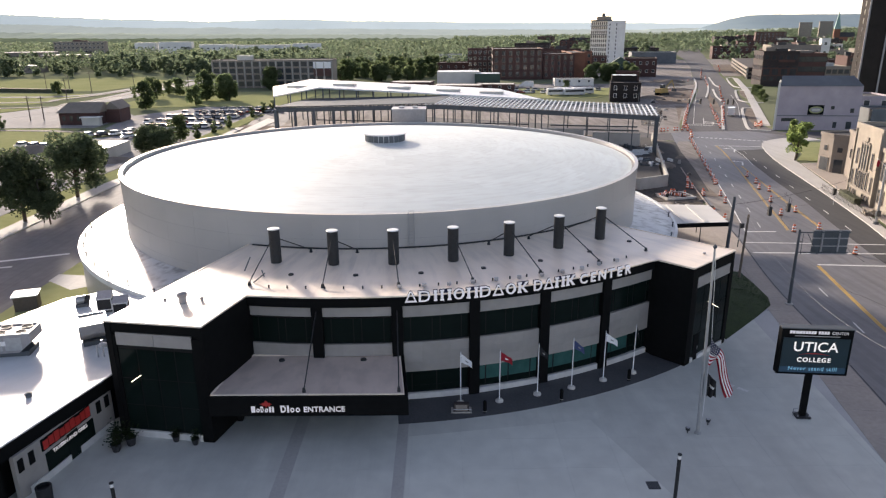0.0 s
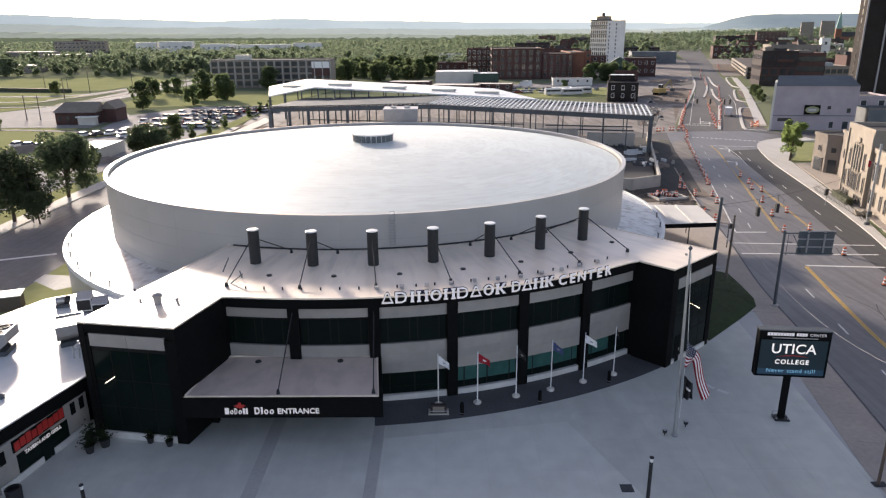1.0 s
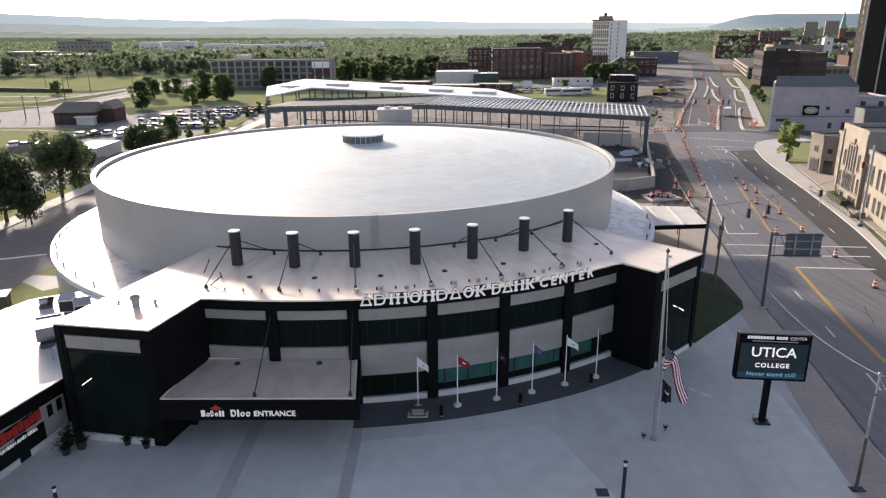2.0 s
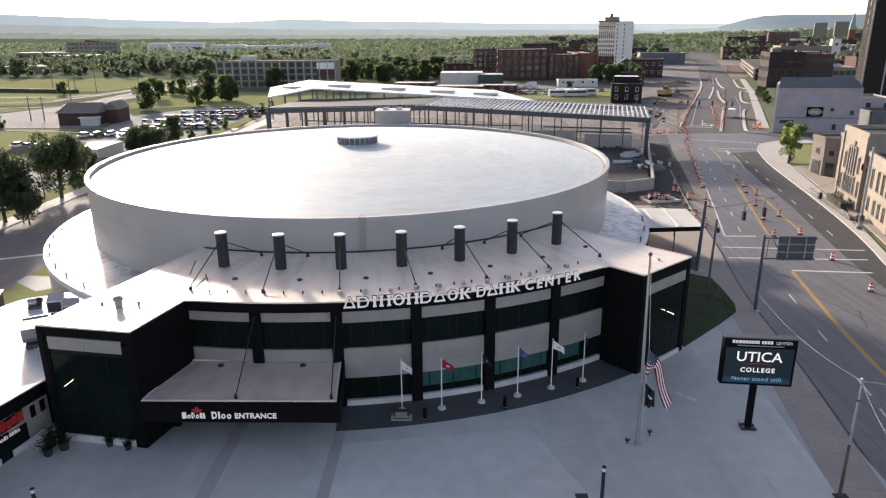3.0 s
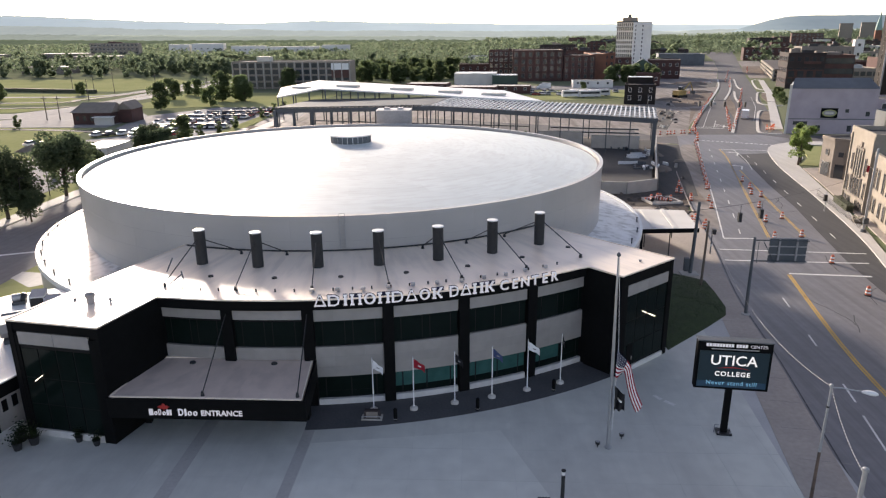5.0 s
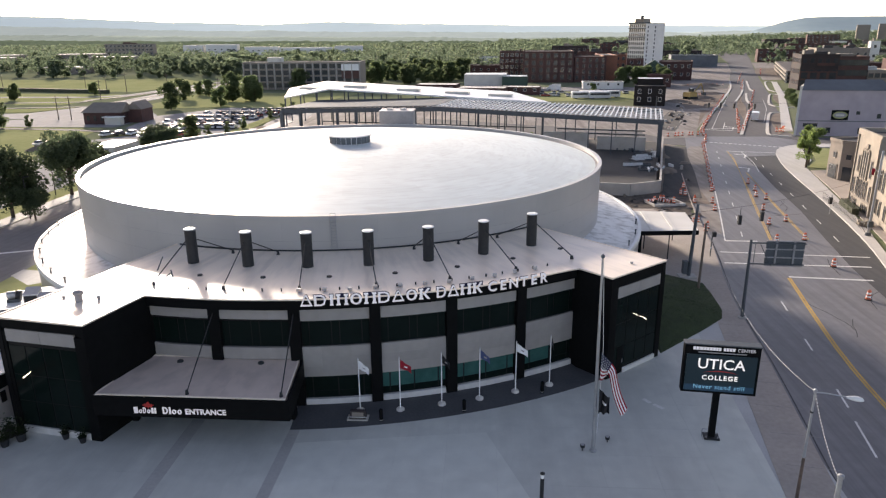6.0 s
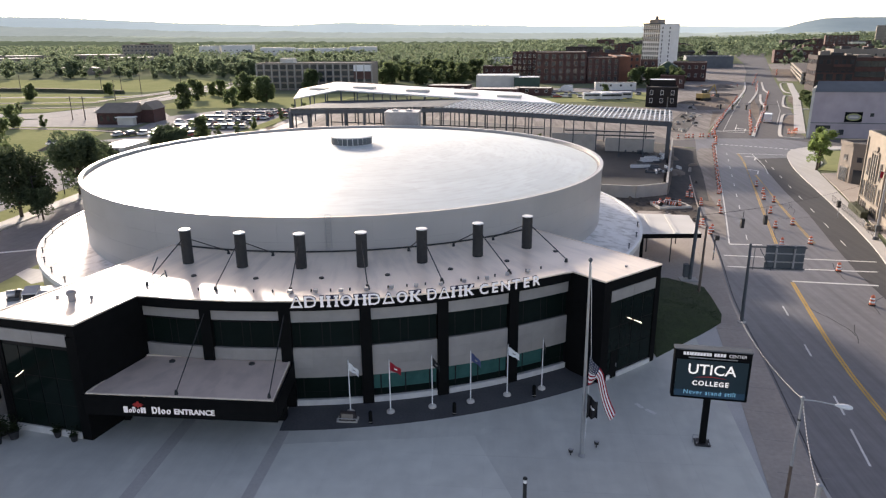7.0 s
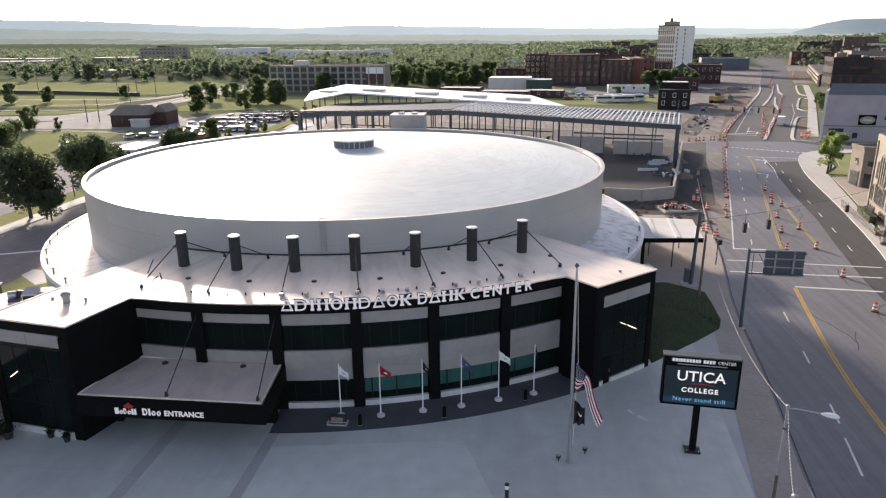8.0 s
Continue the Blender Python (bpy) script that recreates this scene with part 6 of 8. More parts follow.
for k in range(9):
    t = k / 8
    solid("walk_seam", Geo().box(-2.6, 0.6, -0.02, 0.02, 0.0, 0.014, pose(31.0 + 3.6 * t + 0.8, 36 + 30 * t, 0, 0, 0, -9)), M["kerb"], "thin dark joint across the sidewalk", "joint", "sidewalk joints", kind="structure")

# turn arrows painted on the avenue lanes
def lane_arrow(x, y, rz, s=1.0):
    """Left-turn arrow: a stem, an arm and a head, flat on the road."""
    m = pose(x, y, 0, 0, 0, rz)
    q = lambda pts: [tuple((m @ Vector((px * s, py * s, 0)))[:2]) for px, py in pts]
    g = Geo().prism(q([(0.5, -1.9), (0.72, -1.9), (0.72, 1.0), (0.5, 0.75)]), ROAD_Z - 0.05, ROAD_Z + 0.012)
    g.prism(q([(0.5, 0.75), (0.72, 1.0), (-0.4, 1.35), (-0.4, 1.05)]), ROAD_Z - 0.05, ROAD_Z + 0.012)
    g.prism(q([(-0.4, 0.7), (-0.4, 1.7), (-1.1, 1.2)]), ROAD_Z - 0.05, ROAD_Z + 0.012)
    solid("lane_arrow", g, M["line_white"], "worn white turn arrow painted on asphalt", "road marking", kind="structure")
for x, y, s in ((68.1, 159.1, 1.5), (63.1, 142.7, 1.4), (81.9, 208.4, 1.8)):
    lane_arrow(x, y, -22, s)

# ---- building site behind the arena ----
U, W = Vector((-0.975, 0.222)), Vector((0.222, 0.975))
SITE_RZ = math.degrees(math.atan2(W.y, W.x)) - 90
sheet("site_dirt", [(29, 112), (47, 112), (52, 150), (58, 172), (52, 182), (20, 190), (-70, 214), (-62, 150), (-30, 130), (20, 128)], -0.107, M["dirt"], "churned brown dirt of the building site", "ground")
sheet("site_gravel", [(-60, 150), (4, 136), (10, 171), (-50, 206)], -0.098, M["walk_new"], "pale crushed stone under the steel frame", "ground")
sheet("site_lawn", [(6, 173), (44, 164), (51, 178), (8, 190)], -0.099, M["grass"], "strip of grass behind the steel frame", "grass")
# the steel frame's ground shade, painted as a dark soil sheet
sheet("damp_soil", [(40.6, 118), (46.8, 116), (51.9, 138), (56, 158), (59.5, 172), (54.8, 174), (47, 142)], -0.085, M["dirt_dark"], "dark soil with the steel frame's shade painted in, beside the concrete wall", "ground")
sheet("packed_yard", [(57.5, 186), (66.5, 188.5), (86, 251), (105.5, 326), (92, 326), (80, 290), (66, 240), (54, 196)], -0.118, M["yard"], "pale packed yard beside the torn-up avenue", "ground")
site = thing("steel_frame_building", "unfinished grey steel frame hall with open roof purlins", "building", 47.5, 150.5, 0, SITE_RZ)
# site axes: -x runs along the front, +y to the back
def fz(u):
    return 8.85 + (10.6 - 8.85) * (1 - abs(u - 49) / 49) if u < 98 else 8.85
LEN, DEP = 90, 22
for k in range(19):
    u = LEN * k / 18
    for w in (0, DEP):
        h = fz(u) - 0.3
        wd = 0.85 if (k in (0, 18) and w == 0) else 0.55 if k > 13 and w == 0 else 0.22
        part("column", Geo().box(-u - wd / 2, -u + wd / 2, w - wd / 2, w + wd / 2, 0, h), M["steel_grey"], site)
def beam(u0, u1, w0, w1, z0, z1, hgt, wid, name="beam", m="steel_grey"):
    a, b = Vector((-u0, w0, z0)), Vector((-u1, w1, z1))
    d = (b - a).normalized()
    s = Vector((-d.y, d.x, 0)).normalized() * wid / 2
    up = Vector((0, 0, hgt))
    vs = [a - s, a + s, a + s + up, a - s + up, b - s, b + s, b + s + up, b - s + up]
    return part(name, Geo().add(vs, [(0, 1, 2, 3), (7, 6, 5, 4), (0, 4, 5, 1), (1, 5, 6, 2), (2, 6, 7, 3), (3, 7, 4, 0)]), M[m], site)
for w in (0, DEP):
    beam(-0.6, 49, w, w, fz(0) - 1.0, fz(49) - 1.0, 1.0, 0.3, "eave_beam")
    beam(49, LEN, w, w, fz(49) - 1.0, fz(LEN) - 1.0, 1.0, 0.3, "eave_beam")
for k in range(6):
    w = DEP * (k + 0.5) / 6
    beam(-0.6, 49, w, w, fz(0), fz(49), 0.2, 0.14, "purlin", "purlin")
    beam(49, LEN, w, w, fz(49), fz(LEN), 0.2, 0.14, "purlin", "purlin")
for k in range(86):
    u = LEN * k / 85
    beam(u, u, -0.4, DEP + 0.4, fz(u) + 0.05, fz(u) + 0.05, 0.22, 0.3, "rafter", "purlin" if u < 52 else "steel_grey")
part("roof_deck", Geo().add([(-50, 0, fz(50) + 0.28), (-LEN - 0.3, 0, fz(LEN) + 0.28), (-LEN - 0.3, DEP, fz(LEN) + 0.28), (-50, DEP, fz(50) + 0.28), (-50, 0, fz(50) + 0.34), (-LEN - 0.3, 0, fz(LEN) + 0.34), (-LEN - 0.3, DEP, fz(LEN) + 0.34), (-50, DEP, fz(50) + 0.34)], [(0, 1, 2, 3), (4, 5, 6, 7), (0, 1, 5, 4), (1, 2, 6, 5), (2, 3, 7, 6), (3, 0, 4, 7)]), M["deck"], site, "grey corrugated roof deck")
for w0 in (4.0, 11.0):
    beam(3, 24, w0 + 6, w0 + 6, 4.1, 4.1, 0.3, 0.5, "floor_beam")
for k in range(12):
    u = 30 + 5 * k
    beam(u, u + 5, DEP - 0.3, DEP - 0.3, 3.6, 3.6, 0.25, 0.2, "girt")
rng = random.Random(41)
for k in range(46):
    x, y = (rng.uniform(72, 112), rng.uniform(262, 345)) if k < 34 else (rng.uniform(46, 56), rng.uniform(120, 168))
    if x - 60 > (y - 150) * 0.36 or x < 42 + (y - 118) * 0.26:
        continue
    w_, d_, h_ = rng.uniform(0.3, 2.2), rng.uniform(0.3, 1.2), rng.uniform(0.2, 0.9)
    solid("rubble_lump", Geo().add([(sx * w_ * (0.5 if z else 1) / 2 + rng.uniform(-0.1, 0.1), sy * d_ * (0.6 if z else 1) / 2, z * h_) for z in (0, 1) for sx, sy in ((-1, -1), (1, -1), (1, 1), (-1, 1))], [(3, 2, 1, 0), (4, 5, 6, 7), (0, 1, 5, 4), (1, 2, 6, 5), (2, 3, 7, 6), (3, 0, 4, 7)]), M[rng.choice(("conc", "dirt", "dirt_dark", "steel_grey"))], "rough lump of broken concrete and soil", "rubble", "rubble lumps", at=(x, y, -0.12))
# slab and concrete walls at the near corner
pad = thing("concrete_pad", "raised dark slab with pale concrete walls and stacked steel", "foundation", 0, 0)
part("slab", Geo().prism([(30.5, 120.6), (40.3, 121.4), (53, 172), (30, 178), (22, 130)], -0.1, 1.0), M["gravel_dark"], pad, "dark new floor slab")
for a, b in (((29, 118.6), (35, 117.4)), ((35, 117.4), (40.8, 120.4)), ((40.8, 120.4), (54.3, 174.5))):
    part("wall", strip([a, b], 0.18, 2.0, None, 2.1), M["conc"], pad, "pale cast concrete wall")
part("back_wall", strip([(36, 161), (46.5, 158.5)], 0.2, 4.0, None, 4.0), M["conc"], pad)
part("back_wall", strip([(24, 164), (34, 161.6)], 0.2, 4.6, None, 4.6), M["conc"], pad)
rng = random.Random(11)
for k in range(34):
    x, y = rng.uniform(40, 48.5), rng.uniform(134, 162)
    L = rng.uniform(1.2, 4.2)
    t = rng.uniform(60, 110) if k % 2 else rng.uniform(-20, 30)
    part("stacked_beam", Geo().box(-L / 2, L / 2, -0.16, 0.16, 1.0, 1.0 + rng.uniform(0.2, 0.6), pose(x, y, 0, 0, 0, t)), M["purlin" if k % 5 < 2 else "steel_grey"], pad)
# second hall with a finished white roof
hall = thing("white_roofed_hall", "long hall under a new white roof on open columns", "building", 0, 0)
O = Vector((47.5, 150.5))
def at(u, w):
    p = O + U * u + W * w
    return p.x, p.y
prof = [(100.2, 10.2), (86.6, 12.7), (26.4, 10.3)]
skew = 0.49
for (u0, z0), (u1, z1), nm in ((prof[0], prof[1], "roof_slope"), (prof[1], prof[2], "roof_slope")):
    a, b, c, d = at(u0, 20), at(u1, 20), at(u1 + 32 * skew, 52), at(u0 + 32 * skew, 52)
    vs = [(*a, z0), (*b, z1), (*c, z1), (*d, z0), (*a, z0 - 0.35), (*b, z1 - 0.35), (*c, z1 - 0.35), (*d, z0 - 0.35)]
    part(nm, Geo().add(vs, [(0, 1, 2, 3), (4, 5, 6, 7), (0, 1, 5, 4), (1, 2, 6, 5), (2, 3, 7, 6), (3, 0, 4, 7)]), M["roof_white"], hall, "new white membrane roof slope")
for k in range(16):
    u = 28 + 72 * k / 15
    z = np.interp(u, [26.4, 86.6, 100.2], [10.3, 12.7, 10.2]) - 0.4
    for w in (20.3, 51.5):
        p = at(u + (w - 20) * skew, w)
        part("column", Geo().box(p[0] - 0.15, p[0] + 0.15, p[1] - 0.15, p[1] + 0.15, -0.1, z), M["steel_grey"], hall)
for u in (92, 78, 62, 48, 36):
    p = at(u + 5, 30)
    z = np.interp(u, [26.4, 86.6, 100.2], [10.3, 12.7, 10.2])
    part("roof_pallet", Geo().box(-3.2, 3.2, -1.0, 1.0, z, z + 0.6, pose(p[0], p[1], 0, 0, 0, SITE_RZ)), M["cream"], hall)

# ---- distant town ----
def block(name, label, cat, x, y, w, d, h, rz, wall, roof, cols=0, rows=0, ww=1.2, wh=1.8, faces="f", z0=1.2, group="", frame_m="white_stone", parapet=0.5):
    """A building: walls, roof with parapet, and windows on its faces; origin at the middle of its front foot."""
    b = thing(name, label, cat, x, y, -0.15, rz, group)
    part("wall", Geo().box(-w / 2, w / 2, 0, d, 0, h), M[wall], b)
    part("roof", Geo().box(-w / 2 + 0.3, w / 2 - 0.3, 0.3, d - 0.3, h, h + 0.06), M[roof], b)
    pr = part("parapet", Geo().box(-w / 2 - 0.06, w / 2 + 0.06, -0.06, 0.3, h - 0.3, h + parapet).box(-w / 2 - 0.06, w / 2 + 0.06, d - 0.3, d + 0.06, h - 0.3, h + parapet).box(-w / 2 - 0.06, -w / 2 + 0.3, 0.3, d - 0.3, h - 0.3, h + parapet).box(w / 2 - 0.3, w / 2 + 0.06, 0.3, d - 0.3, h - 0.3, h + parapet), M[wall], b)
    if rows:
        fm = Geo().box(-ww / 2 - 0.1, ww / 2 + 0.1, -0.1, 0.0, -wh / 2 - 0.14, -wh / 2).box(-ww / 2 - 0.1, ww / 2 + 0.1, -0.08, 0.0, wh / 2, wh / 2 + 0.1).box(-ww / 2 - 0.1, -ww / 2, -0.08, 0, -wh / 2, wh / 2).box(ww / 2, ww / 2 + 0.1, -0.08, 0, -wh / 2, wh / 2).mesh("window", M[frame_m])
        pm_ = Geo().box(-ww / 2, ww / 2, -0.03, 0.0, -wh / 2, wh / 2).mesh("pane", M["pane"])
        for f in faces:
            span = w if f in "fb" else d
            n = cols if f in "fb" else max(1, round(cols * d / w))
            for r in range(rows):
                z = z0 + (h - z0) * (r + 0.5) / rows
                for c in range(n):
                    s = -span / 2 + span * (c + 0.5) / n
                    px, py, rr = {"f": (s, 0, 0), "l": (-w / 2, d / 2 - s, -90), "r": (w / 2, d / 2 + s, 90), "b": (-s, d, 180)}[f]
                    o = put("window", fm, b, px, py, z, rr)
                    put("pane", pm_, o)
    return b
tw = block("office_tower", "tall white stone office tower above the brick blocks", "tower", 129.2, 576, 18.7, 19.8, 34.4, -59, "white_stone", "roof_dark", 8, 10, 1.35, 2.1, "f", 1, frame_m="white_stone")
for k in range(10):
    for s in (3.0, 12.0):
        part("window", Geo().box(9.35, 9.42, s * 0.82 - 0.5, s * 0.82 + 0.5, 3.4 + 3.05 * k, 5.1 + 3.05 * k), M["pane"], tw)
for z in (24.0, 30.6):
    part("balcony_band", Geo().box(-9.5, 9.5, -0.8, 0, z, z + 0.6), M["steel_grey"], tw, "dark iron balcony band")
crown = thing("tower_crown", "dark cornice and penthouse on the white tower", "tower top", 129.2, 576, 34.25, -59)
crown.scale = (0.825, 0.825, 0.825)
part("cornice", Geo().box(-11.9, 11.6, -1.2, 5.0, 0, 1.3), M["steel_grey"], crown, "dark grey cornice")
part("coping", Geo().box(-11.5, 11.5, 5.0, 24.2, 0, 0.7), M["white_stone"], crown)
part("penthouse", Geo().box(-7, 4, 3, 12, 0.7, 4.6), M["tan_dark"], crown)
part("tank", Geo().lathe([(1.6, 4.6), (1.6, 7.2), (0.2, 7.8)], 12, (-2, 7, 0)), M["steel_grey"], crown)
block("brick_mill", "dark red brick mill block with rows of windows", "building", 46, 412, 29, 40, 17, -3, "brick", "roof_dark", 7, 4, 1.9, 2.4, "fl", frame_m="tan_dark")
block("brick_mill", "dark red brick mill block with rows of windows", "building", 27, 464, 16, 24, 16, -3, "brick", "roof_dark", 5, 4, 1.6, 2.0, "f", frame_m="cream")
block("brick_mill", "lower dark brick block with an orange sunlit side", "building", 70, 412, 18, 30, 14, -3, "brick", "roof_dark", 5, 4, 1.4, 1.9, "f", frame_m="tan_dark")
block("brick_mill", "orange-red brick side wing", "building", 82, 416, 8, 50, 14.5, -3, "brick_orange", "roof_dark", 0, 0)
block("brick_row", "low dark brick row with a long flat roof", "building", 12, 498, 26, 20, 6, -2, "brick", "roof_dark", 5, 1, 1.2, 1.5)
block("white_shed", "low white sheet-metal shed with small windows", "shed", 69.5, 360, 20, 8, 3.6, -2, "white_stone", "roof_dark", 4, 1, 1.0, 1.0, parapet=0.1)
block("warehouse", "pale flat warehouse beside the trees", "warehouse", 10, 366, 22, 18, 7, -2, "cream", "roof_white", 0, 0, parapet=0.1)
block("warehouse", "pale warehouse with a dark green clad end", "warehouse", 25, 362, 13, 14, 6.2, -2, "green_sheet", "roof_white", 0, 0, parapet=0.1)
block("brick_house", "narrow dark brick house with white-framed windows", "house", 73.2, 274, 11.6, 12, 7.0, -12, "brick_black", "roof_dark", 3, 2, 1.0, 1.5, "f", 1.0)
block("brick_house", "dark upper block of the brick house", "house", 76, 287, 10, 8, 9.4, -12, "brick_black", "roof_white", 0, 0, parapet=0.05)
block("red_shop", "red brick shop row with a flat roof", "building", 123, 430, 19, 22, 10.5, -14, "brick", "roof_dark", 5, 2, 1.3, 1.7)
block("red_shop", "low red brick gabled house", "house", 100, 372, 12, 10, 6, -14, "brick", "roof_dark", 3, 1, 1.1, 1.4)
block("blue_warehouse", "blue-grey sheet-roofed long hall", "warehouse", 184, 605, 37, 30, 9, -10, "roof_blue", "roof_blue", 0, 0)
db = block("dark_block", "dark brick commercial block with flat roof and a sign band", "building", 168.8, 348, 16.6, 18, 16.4, -10, "brick_dark", "roof_dark", 5, 3, 1.9, 2.2, "fl", frame_m="brick")
part("brick_band", Geo().box(-8.3, 8.3, -0.2, 0, 5.0, 9.0), M["brick"], db, "red brick band across the front")
for x in (-6.2, -2.1, 2.1, 6.2):
    part("opening", Geo().box(x - 1.4, x + 1.4, -0.28, -0.2, 5.6, 8.4), M["pane"], db)
part("sign_band", Geo().box(-1, 6.5, -0.3, -0.07, 11.6, 12.8), M["brick"], db, "plain brick sign band")
for x, y, w, d, h in ((-5, 6, 3, 4, 2.2), (3, 12, 5, 4, 1.5), (5.5, 4, 2.4, 3, 1.2), (-2, 13, 3, 4, 2.4)):
    part("roof_unit", Geo().box(x - w / 2, x + w / 2, y - d / 2, y + d / 2, 16.4, 16.4 + h), M["roof_dark" if w > 4 else "tan_dark"], db)
d2 = block("brick_store", "tall red-brown brick store with wide upper windows", "building", 183.3, 345.6, 12.6, 18, 15.4, -10, "brick", "roof_dark", 4, 3, 3.2, 2.4, "f", frame_m="brick_dark")
part("roof_unit", Geo().box(-4, 2, 8, 15, 15.4, 16.9), M["tan_dark"], d2)
d3 = block("brick_store", "lower tan and brick store front", "building", 195.2, 343.4, 11, 26, 9.2, -10, "tan_dark", "roof_dark", 4, 2, 2.0, 1.8, "f", frame_m="brick")
part("roof_unit", Geo().box(-4, 0, 6, 10, 9.2, 11), M["steel"], d3)
ga = thing("parking_garage", "stepped parking garage with pale concrete decks", "garage")
ga_a, ga_b = (176, 402), (224, 540)
part("core", flat_box(ga_a, ga_b, 1.0, 16, -0.1, 6.4), M["brick_dark"], ga)
for z in (1.2, 3.3, 5.4):
    part("deck_rail", flat_box(ga_a, ga_b, 0, 16, z, z + 0.9), M["tan"], ga, "pale concrete deck edge")
for k in range(12):
    p, q = along(ga_a, ga_b, k / 11.2), along(ga_a, ga_b, k / 11.2 + 0.006)
    part("column", flat_box(p, q, 0.2, 1.0, -0.1, 5.4), M["conc"], ga)
gh = thing("green_gable_house", "dark green gabled shop front between brick shops", "house", 108, 420, -0.15, -14)
part("wall", Geo().box(-6, 6, 0, 14, 0, 8), M["green_sheet"], gh)
part("roof", Geo().add([(-6.4, -0.4, 8), (6.4, -0.4, 8), (6.4, 14, 8), (-6.4, 14, 8), (0, -0.4, 12), (0, 14, 12)], [(0, 3, 5, 4), (1, 2, 5, 4), (0, 1, 4), (2, 3, 5), (0, 1, 2, 3)]), M["green_sheet"], gh)
part("window", Geo().box(-1.2, 1.2, -0.08, 0, 4, 6), M["pane"], gh)
block("white_row", "dark red shop row with a pale roof edge", "building", 290, 695, 40, 24, 11.5, -15, "brick", "roof_dark", 7, 2, 1.8, 2.0)
block("brick_block", "tall plain brick block in the distance", "building", 478, 1025, 40, 30, 24, -20, "brick", "roof_dark", 8, 5, 2.0, 2.4)
block("apartment_tower", "distant grey-brown apartment tower", "tower", 846, 1647, 26, 26, 43, -24, "tan_dark", "roof_dark", 6, 8, 2.4, 2.6)
block("apartment_tower", "distant grey-brown apartment tower", "tower", 1034, 1907, 32, 26, 48, -24, "tan_dark", "roof_dark", 6, 8, 2.4, 2.6)
for x, y, w, d, h, m in ((330, 800, 30, 20, 9, "brick"), (380, 860, 34, 20, 14, "brick"), (420, 930, 28, 20, 12, "brick_dark"), (290, 560, 30, 24, 9, "cream"), (250, 480, 30, 22, 8, "brick_dark"), (240, 430, 24, 20, 9, "brick"), (540, 1100, 40, 24, 16, "brick"), (220, 760, 30, 18, 9, "brick_dark"), (120, 700, 34, 20, 8, "brick"), (90, 620, 30, 20, 9, "brick"), (60, 560, 36, 20, 10, "brick_dark"), (110, 520, 26, 20, 9, "brick"), (15, 620, 30, 18, 8, "cream")):
    block("town_block", "plain town building with a flat roof", "building", x, y, w, d, h, -14, m, "roof_dark", int(w / 5), max(1, int(h / 4)), 1.8, 1.9, group="town blocks")
def roof_clutter(b, w, d, h, seed):
    """Stair heads, vents and boxes on a flat roof."""
    r = random.Random(seed)
    for k in range(r.randrange(2, 5)):
        cw, cd, chh = r.uniform(0.08, 0.2) * w, r.uniform(0.08, 0.2) * d, r.uniform(1.0, 2.8)
        x, y = r.uniform(-0.35, 0.35) * w, r.uniform(0.2, 0.8) * d
        part("roof_box", Geo().box(x - cw / 2, x + cw / 2, y - cd / 2, y + cd / 2, h, h + chh), M[r.choice(("tan_dark", "roof_dark", "steel_grey", "brick"))], b)
for k, (x, y, w, d, h, wall, roof, c, r_, lab) in enumerate((
    (262, 520, 34, 26, 15.8, "tan_dark", "roof_dark", 7, 2, "cream flat-roofed hall behind the dark brick block"),
    (283.6, 520, 6, 6, 20.4, "white_stone", "roof_dark", 1, 3, "narrow pale stone tower"),
    (466, 1150, 38, 26, 17, "brick_dark", "roof_dark", 7, 4, "far dark brick block"),
    (542, 1250, 31, 24, 18, "brick", "roof_dark", 6, 4, "far red brick block"),
    (489, 1000, 17, 20, 15.5, "cream", "roof_dark", 3, 3, "pale block beside the brick tower"),
    (96, 470, 11, 24, 13.6, "brick_orange", "roof_dark", 3, 3, "orange brick block behind the mill"),
    (84, 640, 31, 20, 16.5, "brick_dark", "roof_dark", 7, 3, "long dark-roofed brick mill"),
    (33, 474, 9, 18, 15.8, "brick", "roof_dark", 2, 4, "narrow brick mill end with bright windows"),
    (90, 520, 28, 20, 14, "brick", "tan_dark", 6, 3, "brick block with a brown roof"),
    (146, 800, 20, 18, 16.4, "brick", "roof_dark", 4, 4, "brick block behind the white tower"),
    (330, 800, 18, 20, 10.5, "tan_dark", "roof_dark", 4, 2, "tan shop beside the avenue"),
    (330, 690, 24, 20, 9, "brick", "roof_dark", 5, 2, "brick shop beside the avenue"),
    (345, 640, 22, 18, 12, "brick_dark", "roof_dark", 5, 3, "dark brick shop with tall windows"),
    (312, 560, 22, 20, 11, "tan_dark", "cream", 5, 2, "tan block with a pale roof"),
    (246, 400, 26, 20, 12, "brick", "roof_dark", 5, 3, "brick block in the second row"),
    (268, 430, 20, 22, 15, "tan_dark", "roof_dark", 4, 3, "cream upper block in the second row"),
    (420, 800, 30, 24, 13, "brick", "roof_dark", 6, 3, "brick block beyond the avenue"),
    (470, 850, 26, 22, 10, "cream", "cream", 5, 2, "pale low block beyond the avenue"),
    (600, 1150, 40, 26, 14, "tan_dark", "roof_dark", 7, 3, "tan block far beyond the avenue"),
    (380, 720, 26, 20, 9, "brick_dark", "roof_dark", 5, 2, "low dark block beyond the avenue"))):
    nb = block("town_house", lab, "building", x, y, w, d, h, -12, wall, roof, c, r_, 1.6, 1.9, "f", 1.0, group="town houses", frame_m=("tan_dark" if wall.startswith("brick") else "conc"))
    roof_clutter(nb, w, d, h, 60 + k)
